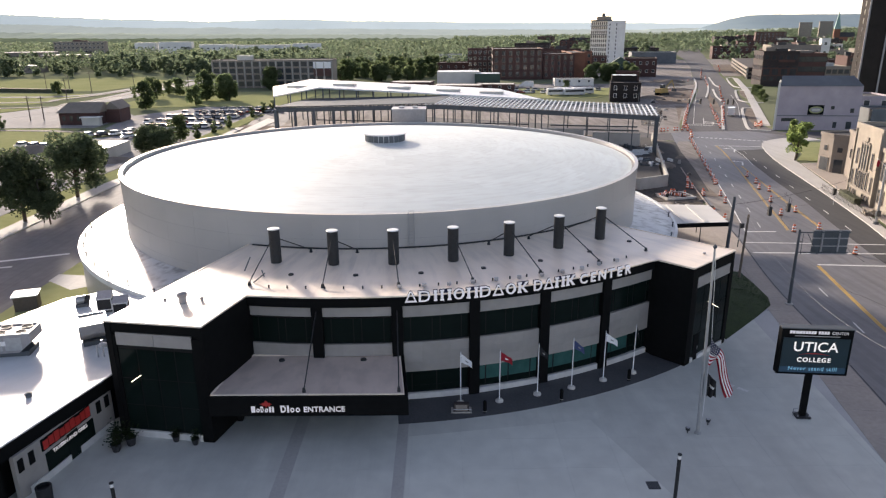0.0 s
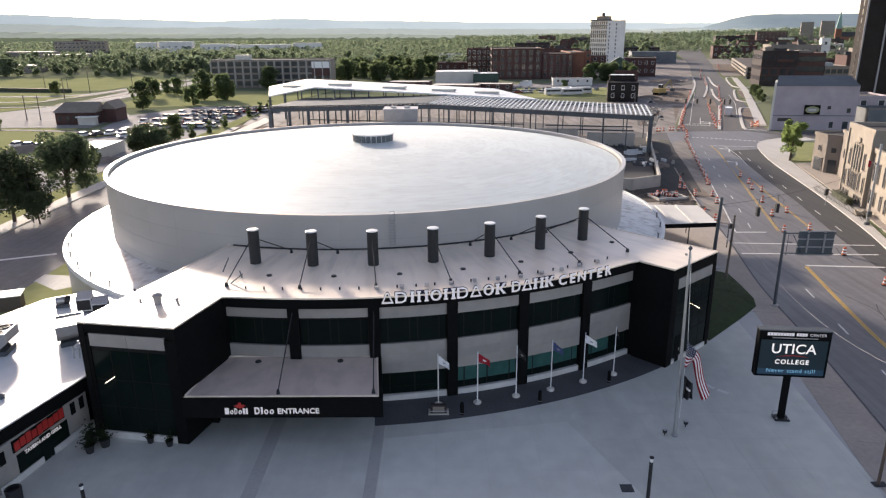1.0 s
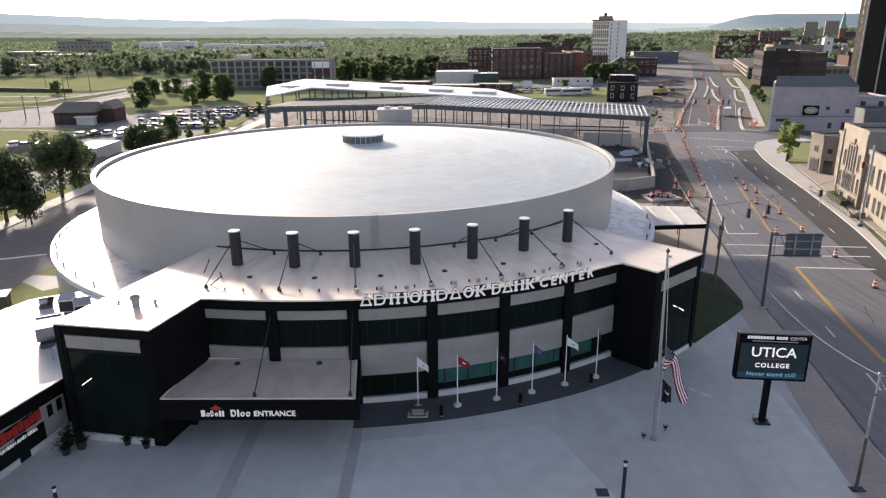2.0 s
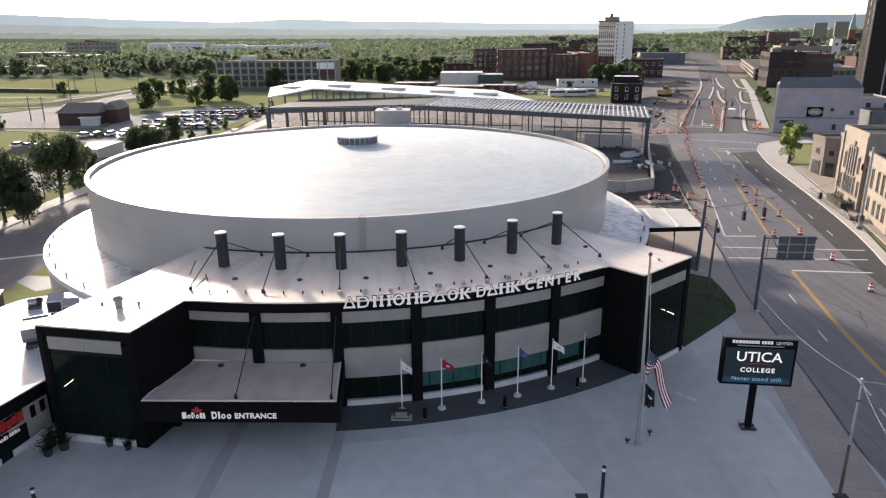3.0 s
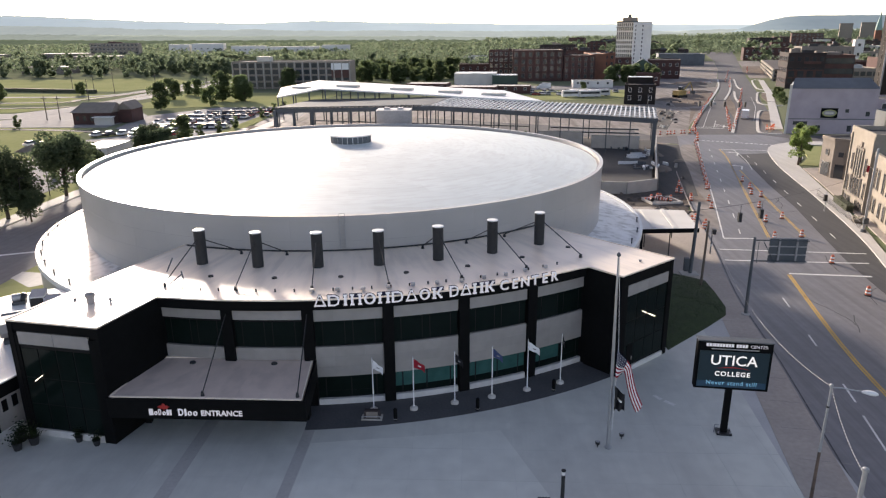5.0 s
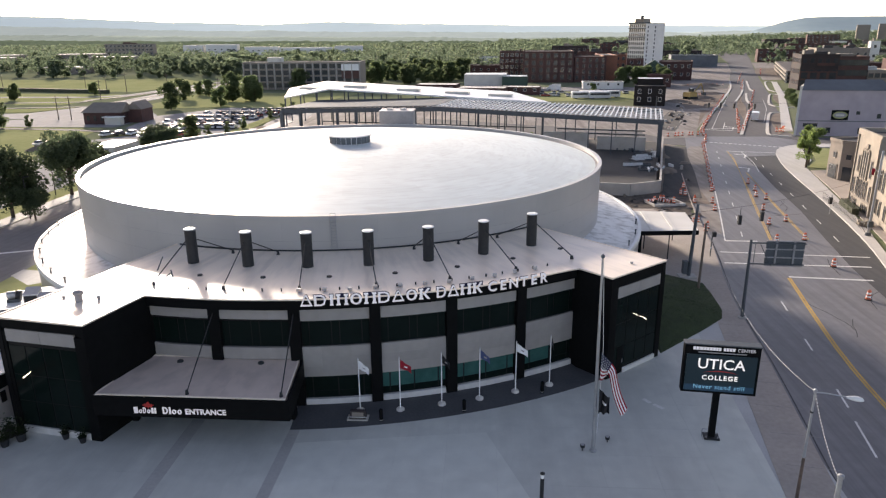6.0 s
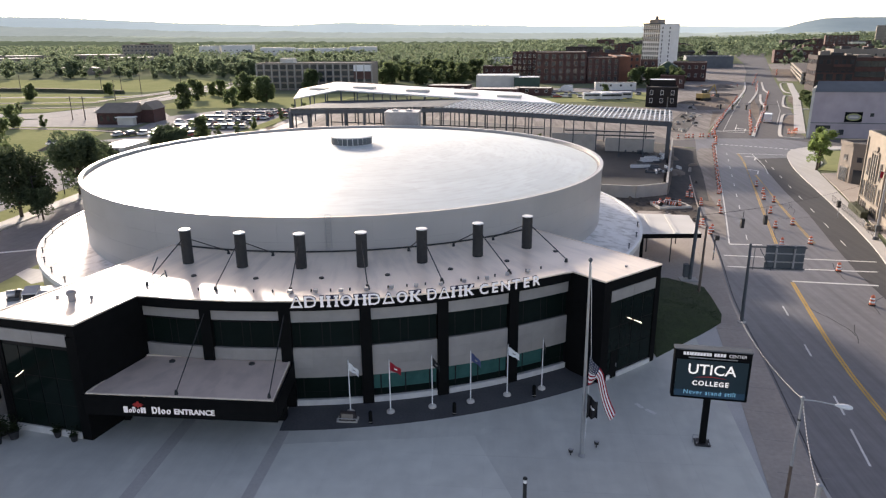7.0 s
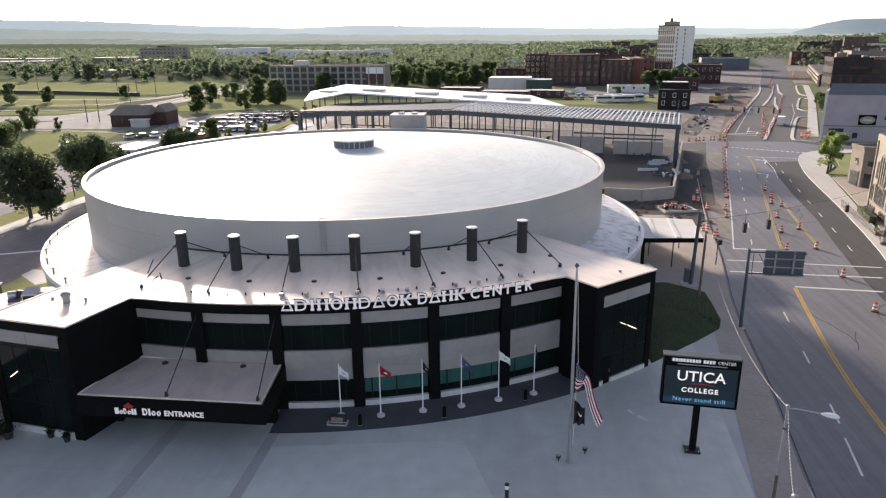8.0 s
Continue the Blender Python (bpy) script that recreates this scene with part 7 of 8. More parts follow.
# further roofs scattered through the trees beyond the avenue
r_ = random.Random(52)
for k in range(26):
    y = r_.uniform(700, 1450)
    x = y * r_.uniform(0.12, 0.66)
    if abs(x - (y * 0.36 - 8)) < 45 or (90 < x < 170 and y < 760):
        continue
    w, d, h = r_.uniform(14, 38), r_.uniform(12, 24), r_.uniform(9, 18)
    nb = block("town_house", r_.choice(("brick town building among the trees", "brick shop block with a flat roof")), "building", x, y, w, d, h, -14 + r_.uniform(-8, 8), r_.choice(("brick", "brick", "brick_dark")), "roof_dark", max(3, int(w / 5)), max(2, int(h / 4)), 1.8, 1.9, group="town houses", frame_m="tan_dark")
    roof_clutter(nb, w, d, h, 300 + k)
# church with spire
ch = thing("church", "brick church with a tall green copper spire", "church", 741, 1326, -0.15, -20)
part("tower", Geo().box(-5, 5, 0, 10, 0, 28), M["brick_orange"], ch)
part("spire", Geo().add([(-5, 0, 28), (5, 0, 28), (5, 10, 28), (-5, 10, 28), (0, 5, 62)], [(0, 1, 4), (1, 2, 4), (2, 3, 4), (3, 0, 4), (0, 1, 2, 3)]), M["copper"], ch)
part("nave", Geo().box(5, 30, 0, 14, 0, 14), M["brick_orange"], ch)
part("nave_roof", Geo().add([(5, -0.5, 14), (30, -0.5, 14), (30, 14.5, 14), (5, 14.5, 14), (5, 7, 22), (30, 7, 22)], [(0, 1, 5, 4), (2, 3, 4, 5), (0, 4, 3), (1, 2, 5), (0, 1, 2, 3)]), M["roof_dark"], ch)

# lilac theatre
th = thing("lilac_theatre", "faded lilac theatre block with a dark blue pitched roof", "theatre", 106, 190.5, -0.1, -6)
part("wall", Geo().prism([(-12.3, 0), (9.6, 0), (9.6, 10), (-8.3, 10)], 0, 12.0), M["pink"], th)
part("side_wall", Geo().prism([(-12.9, -0.3), (-12.31, -0.3), (-8.2, 10.2), (-8.85, 10.2)], 0, 13.0), M["cream"], th, "cream side wall in full sun")
part("roof", Geo().add([(-12.3, -0.3, 12.0), (9.6, -0.3, 12.0), (9.6, 6.5, 14.4), (-9.7, 6.5, 14.4), (-8.3, 10, 13.8), (9.6, 10, 13.8), (-8.3, 10, 12.0), (9.6, 10, 12.0)], [(0, 1, 2, 3), (3, 2, 5, 4), (4, 5, 7, 6), (0, 3, 4, 6), (1, 2, 5, 7), (0, 1, 7, 6)]), M["roof_blue"], th)
part("string_course", Geo().box(-12.35, 9.65, -0.12, 0.0, 3.9, 4.1), M["roof_blue"], th)
ov = part("wall_sign", Geo().box(-4.1, 0.1, -0.15, 0.0, 4.3, 6.9), M["black"], th, "black panel with a pale grey-yellow oval sign")
part("oval", Geo().add([(-2.0 + 1.85 * math.cos(t), -0.2, 5.6 + 0.95 * math.sin(t)) for t in np.linspace(0, 2 * math.pi, 28)[:-1]], [tuple(range(27))]), M["grass"], ov)
part("oval_inner", Geo().add([(-2.0 + 1.5 * math.cos(t), -0.22, 5.6 + 0.62 * math.sin(t)) for t in np.linspace(0, 2 * math.pi, 28)[:-1]], [tuple(range(27))]), M["unit_grey"], ov)
part("sign_bar", Geo().box(-3.0, -1.0, -0.25, -0.22, 5.42, 5.78), M["cream"], ov)
for x, z, w, h in ((2.4, 6.2, 0.9, 0.9), (7.6, 5.4, 1.0, 1.2), (-4.4, 1.6, 1.2, 1.4), (3.5, 1.5, 1.0, 1.6), (7.2, 1.4, 1.4, 2.0), (-9.0, 2.9, 3.6, 0.9)):
    part("window", Geo().box(x - w / 2, x + w / 2, -0.06, 0.0, z - h / 2, z + h / 2), M["pane"], th)
an = block("annex", "low pale annex beside the theatre with dark windows", "building", 126, 204, 15, 14, 7.6, -6, "pink", "roof_dark", 3, 2, 1.6, 1.6)
block("blue_shop", "dark teal flat-roofed shop", "building", 131, 190, 22, 10, 5.2, -6, "roof_blue", "roof_dark", 0, 0)
# dark tower at the right
dt = block("apartment_tower", "tall dark brown brick apartment tower with window strips", "tower", 163.6, 240, 34, 24, 52, -24, "brick_black", "roof_dark", 2, 17, 1.7, 1.6, "l", 1.5, frame_m="tan_dark")
for k in range(3):
    part("pier", Geo().box(-17.3 + 6.2 * k, -16.8 + 6.2 * k, -0.5, 0.0, 0, 49), M["unit_grey"], dt, "narrow pale corner strip")

# tan stone hall and its neighbours
def poly_block(name, label, cat, poly, h, wall, roof, parapet=0.6):
    b = thing(name, label, cat, poly[0][0], poly[0][1])
    q = [(x - poly[0][0], y - poly[0][1]) for x, y in poly]
    part("wall", Geo().prism(q, -0.1, h), M[wall], b)
    part("roof", Geo().prism([(x * 0.97 + 0.1, y * 0.97 + 0.05) for x, y in q], h, h + 0.08), M[roof], b)
    part("parapet", strip(q + [q[0]], 0.22, h + parapet, None, parapet + 0.2), M[wall], b)
    return b, q
def edge_window(b, a, c, s, w, z0, z1, depth=0.1, surround="tan_dark"):
    """A window on the wall from a to c (outer side on the right hand), s metres along."""
    d = (Vector(c) - Vector(a)).normalized()
    p0, p1 = Vector(a) + d * (s - w / 2), Vector(a) + d * (s + w / 2)
    o = part("window", flat_box(tuple(p0 - d * 0.14), tuple(p1 + d * 0.14), -0.02, depth, z0 - 0.15, z1 + 0.15), M[surround], b)
    part("pane", flat_box(tuple(p0), tuple(p1), depth, depth + 0.03, z0, z1), M["pane"], o)
hb, q = poly_block("stone_hall", "tan stone hall with tall narrow windows facing the avenue", "hall", [(69.2, 113.2), (67.2, 103.2), (82, 100), (86, 110)], 11.4, "tan", "roof_dark", 0.7)
a, c = q[0], q[1]
hd_ = (Vector(c) - Vector(a)).normalized()
def on_front(s):
    p = Vector(a) + hd_ * s
    return p.x, p.y
for s in (3.85, 4.85, 5.85):
    edge_window(hb, a, c, s, 0.62, 5.2, 9.0, 0.1, "tan_dark")
    part("arch_head", flat_box(on_front(s - 0.32), on_front(s + 0.32), 0.0, 0.2, 9.1, 9.45 if s != 4.85 else 9.8), M["tan_dark"], hb)
for s in (3.3, 4.35, 5.35, 6.4):
    part("buttress", flat_box(on_front(s - 0.13), on_front(s + 0.13), 0.0, 0.22, 4.9, 9.3), M["tan"], hb, "plain stone rib")
for s, z0, z1 in ((1.1, 2.2, 4.4), (2.7, 2.2, 4.8), (3.85, 1.9, 4.6), (4.85, 1.9, 4.6), (5.85, 1.9, 4.6), (7.1, 2.2, 4.8), (8.8, 2.2, 4.4)):
    edge_window(hb, a, c, s, 0.42, z0, z1)
for s in (1.9, 7.9):
    edge_window(hb, a, c, s, 0.5, 5.6, 8.0)
for s in (1.2, 2.4, 3.4, 6.4, 7.5, 8.6):
    edge_window(hb, a, c, s, 0.4, 0.5, 1.3)
for s in (0.0, 9.9):
    part("corner_pier", flat_box(on_front(s), on_front(s + 0.3), 0.0, 0.2, 0, 11.6), M["tan"], hb)
part("band", flat_box(a, c, 0.0, 0.14, 1.75, 2.0), M["tan_dark"], hb)
part("finial", flat_box((-0.9, -4.6), (-1.1, -5.4), 0.0, 0.2, 9.6, 10.2), M["tan_dark"], hb)
hb2, q = poly_block("stone_hall", "lower tan stone wing of the hall with a dark doorway", "hall", [(67.6, 103.2), (64.2, 91), (61, 79), (75, 77), (82, 100)], 9.0, "tan", "roof_dark", 0.5)
for s in (1.6, 3.4, 6.2, 8.4, 10.6):
    edge_window(hb2, q[0], q[1], s, 0.7, 4.6, 7.4)
    edge_window(hb2, q[0], q[1], s, 0.7, 1.2, 3.2)
fl_ = thing("wall_flag", "small striped flag on a slanted staff over the doorway", "flag", 65.4, 98.6, 7.4)
part("staff", Geo().rod((0, 0, 0), (-1.6, -0.2, 1.2), 0.04), M["white_paint"], fl_)
part("cloth", Geo().grid(lambda u, v: (-1.5 + 0.34 * u, -0.2 + 0.12 * math.sin(5 * u + 2 * v), 1.1 - 1.0 * v - 0.2 * u), 8, 8), M["flag_red"], fl_)
pb, q = poly_block("stone_porch", "lower tan stone porch block with dark doors", "building", [(75.9, 135.6), (76.1, 131.4), (77.9, 129.3), (86, 126), (90, 137)], 7.0, "tan_dark", "roof_dark", 0.4)
edge_window(pb, q[0], q[1], 2.1, 2.6, 0.1, 2.7)
edge_window(pb, q[0], q[1], 2.1, 0.9, 4.0, 5.0)
edge_window(pb, q[1], q[2], 1.4, 1.6, 0.1, 2.6)
edge_window(pb, q[1], q[2], 1.4, 0.9, 4.0, 4.9)
pc, q = poly_block("stone_link", "tan stone link between hall and porch", "building", [(77.6, 129.0), (72.5, 113.0), (90, 111), (98, 127)], 8.3, "tan_dark", "roof_dark", 0.4)
for s in (3, 6.5, 10, 13.5):
    edge_window(pc, q[0], q[1], s, 0.8, 3.8, 5.4)

# ---- left side: lots, house, factory, fields ----
sheet("sidewalk_west", [(-60.4, 20), (-60.2, 124), (-57.4, 165), (-58.4, 205), (-60.5, 205), (-59.8, 165), (-63.2, 124), (-63.4, 20)], 0.0, M["walk_new"], "pale sidewalk beside the street", "pavement")
sheet("verge_west", [(-63.4, 20), (-63.2, 124), (-59.8, 165), (-60.5, 240), (-64.5, 240), (-65.5, 165), (-67.5, 130), (-69, 20)], -0.03, M["grass"], "sunlit grass verge with street trees", "grass")
sheet("verge_east", [(-44.2, 50), (-40, 62), (-37, 70), (-43.2, 82), (-44.4, 90)], 0.0, M["grass"], "grass strip beside the ring wall", "grass")
sheet("path_east", [(-44.6, 73), (-40.6, 70), (-38, 72), (-38.4, 74.4), (-41, 74.6), (-44.6, 75.2)], 0.006, M["walk_new"], "pale path across the grass strip", "pavement")
sheet("path_site", [(-57.4, 193), (-54, 189), (-52, 222), (-56.5, 228)], 0.004, M["walk_new"], "pale path beside the building site", "pavement")
sheet("lot_near", [(-69, 20), (-68, 130), (-66, 178), (-88, 192), (-100, 176), (-92, 150), (-112, 120), (-120, 60), (-110, 20)], -0.1, M["lot"], "sunlit pale parking lot", "road")
sheet("lawn_west", [(-92, 152), (-100, 176), (-107, 206), (-132, 207), (-180, 208), (-190, 150), (-130, 130), (-113, 122)], -0.08, M["grass"], "sunlit lawn beyond the street", "grass")
sheet("lot_mid", [(-64.5, 178), (-64.5, 262), (-90, 268), (-106, 238), (-100, 206), (-88, 192)], -0.1, M["lot"], "pale parking lot full of cars", "road")
sheet("lot_house", [(-104, 208), (-106, 240), (-120, 262), (-142, 256), (-146, 230), (-170, 208)], -0.09, M["lot"], "pale lot round the brick house", "road")
sheet("highway", [(-420, 216), (-250, 226), (-158.6, 247), (-150, 272), (-150, 305), (-152, 350), (-143, 420), (-133, 420), (-138, 350), (-137, 306), (-139, 274), (-141, 252), (-146, 230), (-250, 208), (-420, 198)], -0.06, M["lot"], "wide sun-bleached road beyond the house", "road")
sheet("field", [(-500, 390), (-232, 362), (-186, 349), (-168, 349), (-163, 381), (-160, 420), (-203, 472), (-240, 450), (-500, 470)], -0.07, M["grass"], "wide sunlit mown field", "grass")
sheet("verge_highway", [(-420, 262), (-250, 275), (-165, 280), (-160, 330), (-190, 336), (-420, 350)], -0.09, M["grass"], "scrubby verge between road and field", "grass")
sheet("factory_lawn", [(-128, 262), (-90, 270), (-64, 264), (-50, 338), (-130, 338)], -0.06, M["grass"], "grass before the factory", "grass")
for pts, half_w, m, lab in (
    ([(-420, 300), (-205, 316), (-178, 315), (-161, 333), (-157, 386), (-150, 430)], 2.6, "lot", "pale service road below the field"),
    ([(-420, 276), (-187, 288), (-166, 302), (-158, 330), (-154, 361), (-150, 420)], 2.0, "dirt_dark", "dark gravel rail bed beside the road"),
    ([(-420, 246), (-174, 266), (-152, 284), (-146, 320), (-144, 400)], 1.6, "dirt_dark", "dark gravel rail bed beside the road")):
    solid("rail_bed" if m == "dirt_dark" else "service_road", strip(smooth_line(pts, 8), half_w, -0.03, None, 0.12), M[m], lab, "rail bed" if m == "dirt_dark" else "road", kind="structure")
sheet("scrub_strip", [(-420, 225), (-250, 238), (-160, 250), (-152, 268), (-175, 262), (-250, 256), (-420, 244)], -0.04, M["grass"], "sunlit scrub strip beside the road", "grass")
sheet("path_lot", smooth_line([(-102, 196), (-118, 200), (-150, 203), (-200, 204)], 6) + smooth_line([(-200, 206.5), (-150, 205.5), (-117, 203), (-100, 199)], 6), -0.02, M["dirt_dark"], "dark low wall line across the lawn", "trim")
solid("hedge", strip([(-420, 372), (-225, 352), (-202, 345), (-178, 339)], 1.2, 1.6, None, 1.8), M["hedge"], "long dark scrub bank below the field", "hedge", kind="structure")
for k, (x, y, h) in enumerate(((-202.6, 362, 9), (-167.6, 337.6, 10), (-134.2, 227, 8), (-129.7, 227, 8), (-184, 349, 8), (-240, 350, 9), (-150, 345, 9), (-118, 330, 8), (-160, 300, 9), (-210, 290, 8))):
    up_ = thing("utility_pole", "thin dark utility pole by the roadside", "utility pole", x, y, -0.1, group="roadside poles")
    part("pole", Geo().rod((0, 0, 0), (0, 0, h), 0.18, 0.12, 8), M["wood"], up_)
    part("cross_arm", Geo().box(-1.1, 1.1, -0.07, 0.07, h - 0.9, h - 0.75), M["wood"], up_)
for x, y, h in ((-65.2, 114.7, 7.5), (-58.9, 98.2, 6.5)):
    lp_ = thing("street_lamp", "dark street lamp post on the verge", "street lamp", x, y, -0.02, group="verge lamps")
    part("pole", Geo().rod((0, 0, 0), (0, 0, h), 0.09, 0.06, 8), M["pylon"], lp_)
    part("lamp_head", Geo().rod((0, 0, h), (0.9, 0, h + 0.1), 0.08), M["pylon"], lp_)
block("low_shed", "low shed with a bright white roof beyond the street trees", "shed", -77.5, 151.5, 7, 12, 2.6, 0, "cream", "roof_white", 2, 1, 1.0, 0.9, parapet=0.1)
ho = thing("brick_station", "low red brick station house with a brown hipped roof", "house", -110, 214.8, -0.1, 3)
part("wall", Geo().box(-7.8, 4.2, 0, 8, 0, 3.7), M["brick"], ho)
part("roof", Geo().add([(-8.4, -0.6, 3.7), (4.8, -0.6, 3.7), (4.8, 8.6, 3.7), (-8.4, 8.6, 3.7), (-6.0, 4.0, 6.6), (4.8, 4.0, 6.6)], [(0, 1, 5, 4), (2, 3, 4, 5), (3, 0, 4), (1, 2, 5), (0, 1, 2, 3)]), M["tan_dark"], ho)
part("rear_wing", Geo().box(4.2, 8.6, 5, 14, 0, 4.2), M["brick"], ho)
part("rear_roof", Geo().add([(3.8, 4.6, 4.2), (9.0, 4.6, 4.2), (9.0, 14.4, 4.2), (3.8, 14.4, 4.2), (6.4, 4.6, 6.6), (6.4, 14.4, 6.6)], [(0, 3, 5, 4), (1, 2, 5, 4), (0, 1, 4), (2, 3, 5), (0, 1, 2, 3)]), M["tan_dark"], ho)
part("porch_roof", Geo().box(-0.6, 5.4, -2.8, 0.2, 2.4, 2.65), M["white_paint"], ho)
part("porch_wall", Geo().box(-0.2, 5.0, -2.2, 0, 0, 2.4), M["cream"], ho)
for x in (-6.4, -4.2, -2.0):
    part("window", Geo().box(x - 0.45, x + 0.45, -0.06, 0, 1.2, 2.7), M["pane"], ho)
fa = block("factory", "long grey-brown four-storey factory with gridded windows", "factory", -85.5, 362, 61, 20, 13.4, 1, "tan_dark", "roof_dark", 15, 4, 2.9, 2.3, "f", 0.6, frame_m="panel")
part("stair_tower", Geo().box(-18, -11, 2, 8, 13.4, 16.2), M["cream"], fa)
part("white_bay", Geo().box(21, 30, -0.3, 0, 9.6, 12.8), M["white_paint"], fa)
part("red_bay", Geo().box(21, 30, -0.3, 0, 5.6, 9.4), M["brick"], fa, "red brick bay below the white one")
for k in range(16):
    part("pilaster", Geo().box(-30.5 + 61 * k / 15 - 0.22, -30.5 + 61 * k / 15 + 0.22, -0.35, 0, 0, 13.4), M["conc"], fa, "pale concrete pilaster")
block("factory_wing", "low long dark factory wing behind", "factory", -105, 527, 44, 14, 7, 2, "brick_dark", "roof_dark", 10, 1, 2.4, 2.0)
for x, y, w, h in ((-434, 1056, 30, 15), (-388, 1050, 46, 16), (-330, 1060, 50, 12), (-250, 1040, 90, 11), (-190, 1030, 40, 13), (-520, 700, 90, 10), (-400, 690, 44, 11), (-470, 640, 60, 9), (-350, 660, 40, 9), (-316, 523, 34, 5)):
    block("far_shed", "pale low industrial shed among trees", "warehouse", x, y, w, 24, h, 10, "white_stone" if y > 900 else "tan_dark", "cream", int(w / 8), 1, 2.5, 1.6, group="far sheds", parapet=0.1)
ks = thing("kiosk", "small brown wooden hut with a pale flat lid by the street", "hut", -42.3, 65.0, 0, 20)
part("hut_wall", Geo().box(-1.05, 1.05, -0.9, 0.9, 0, 1.5), M["wood"], ks)
part("hut_lid", Geo().box(-1.2, 1.2, -1.05, 1.05, 1.5, 1.62), M["roof_white"], ks)
rng = random.Random(21)
def lot_car(paint, label):
    """A small parked car: body, glazed cabin, roof and wheels."""
    v = thing("parked_car", label, "car", -69.0, 201.0, -0.1, 90, "parked cars")
    pr = [(-2.1, 0.35), (-2.15, 0.8), (-1.4, 0.92), (1.0, 0.9), (2.0, 0.72), (2.15, 0.35)]
    part("body", Geo().add([(x, s * 0.86, z) for s in (-1, 1) for x, z in pr], [tuple(range(6)), tuple(range(11, 5, -1))] + [(i, (i + 1) % 6, 6 + (i + 1) % 6, 6 + i) for i in range(6)]), paint, v)
    cb_ = [(-1.7, 0.86, 0.9), (1.05, 0.86, 0.9), (0.45, 0.72, 1.4), (-1.2, 0.72, 1.4)]
    part("glazing", Geo().add([(x, -y, z) for x, y, z in cb_] + cb_, [(0, 1, 2, 3), (7, 6, 5, 4), (0, 1, 5, 4), (1, 2, 6, 5), (2, 3, 7, 6), (3, 0, 4, 7)]), M["pane"], v)
    part("roof", Geo().box(-1.15, 0.4, -0.7, 0.7, 1.4, 1.45), paint, v)
    for sx in (-1.3, 1.3):
        part("axle_wheel", Geo().rod((sx, -0.84, 0.32), (sx, 0.84, 0.32), 0.32, n=10), M["rubber"], v)
    return v
lot_cars = {c: lot_car(M[c], lab) for c, lab in (("car_white", "white car parked on the lot"), ("car_dark", "dark car parked on the lot"), ("car_red", "red car parked on the lot"), ("car_silver", "silver car parked on the lot"))}
for k, (x, y) in enumerate(((-72, 205), (-78, 219), (-84, 230), (-70, 231))):
    list(lot_cars.values())[k].matrix_basis = pose(x, y, -0.1, 0, 0, 88)
keys = ["car_white", "car_silver", "car_white", "car_silver", "car_white", "car_dark", "car_red"]
for k in range(70):
    row = k % 4
    x, y = -66 - rng.uniform(0, 26), 206 + row * 12 + rng.uniform(-0.5, 0.5)
    if x < -72 - (y - 190) * 0.5 + 30 and x > -100:
        copy_thing(lot_cars[rng.choice(keys)], pose(x, y, -0.1, 0, 0, 90 + rng.uniform(-4, 4)))
for x, y, n, dx, dy in ((-104, 171, 5, 3.4, -1.2), (-96, 188, 6, 3.0, 1.5), (-88, 196, 7, 2.8, 2.2), (-84, 186, 4, 3.0, 1.0), (-78, 252, 8, 3.0, 0.6), (-72, 244, 6, 2.8, 0.8)):
    for k in range(n):
        copy_thing(lot_cars[rng.choice(keys)], pose(x + dx * k, y + dy * k, -0.09, 0, 0, 70 + rng.uniform(-12, 12)))
for k in range(26):
    copy_thing(lot_cars[rng.choice(keys)], pose(48 + rng.uniform(-14, 30), 318 + rng.choice((0, 14)) + rng.uniform(-1, 1), -0.12, 0, 0, rng.choice((0, 90))))
# lawn, buses and low brick sheds between site and mills
sheet("lot_lawn", [(18, 296), (66, 292), (92, 335), (86, 345), (20, 348)], -0.08, M["grass"], "yellow-green lawn with parked buses", "grass")
sheet("lot_back", [(-6, 346), (96, 342), (100, 372), (-6, 378)], -0.09, M["asphalt_old"], "pale yard before the brick mills", "road")
sheet("yard_site", [(-60, 205), (50, 182), (57, 174), (61, 176), (66, 190), (75, 214), (92, 256), (70, 272), (16, 292), (-50, 300)], -0.147, M["yard"], "bare yard behind the building site", "ground")
for k, (x, y) in enumerate(((52, 306), (59, 305), (56, 312), (64, 311))):
    bus = thing("parked_bus", "white parked bus on the yellow lawn", "bus", x, y, -0.08, 8 + 4 * (k % 3), "parked buses")
    part("body", Geo().prism([(-4.8, -1.2), (4.6, -1.2), (4.9, -0.9), (4.9, 0.9), (4.6, 1.2), (-4.8, 1.2)], 0.4, 2.9), M["car_white"], bus)
    part("roof", Geo().box(-4.6, 4.5, -1.05, 1.05, 2.9, 3.0), M["white_paint"], bus)
    part("glazing", Geo().box(-4.4, 4.2, -1.22, -1.2, 1.6, 2.4), M["pane"], bus)
    for sx in (-3.0, 3.2):
        for sy in (-1.0, 1.0):
            part("wheel", Geo().rod((sx, sy - 0.15, 0.45), (sx, sy + 0.15, 0.45), 0.45, n=12), M["rubber"], bus)
nb = block("far_hall", "long grey four-storey hall among the trees", "hall", -432, 858, 56, 20, 19, 14, "tan_dark", "cream", 12, 4, 2.6, 2.2, "f", 1.0, parapet=0.2)
roof_clutter(nb, 56, 20, 19, 91)
for x, y, w, d, h in ((8, 318, 22, 12, 3.6), (26, 326, 18, 10, 3.4), (-14, 338, 20, 12, 3.8)):
    block("brick_shed", "low red brick shed with a pale flat roof", "shed", x, y, w, d, h, -8, "brick", "cream", 4, 1, 1.2, 1.0, group="brick sheds", parapet=0.15)
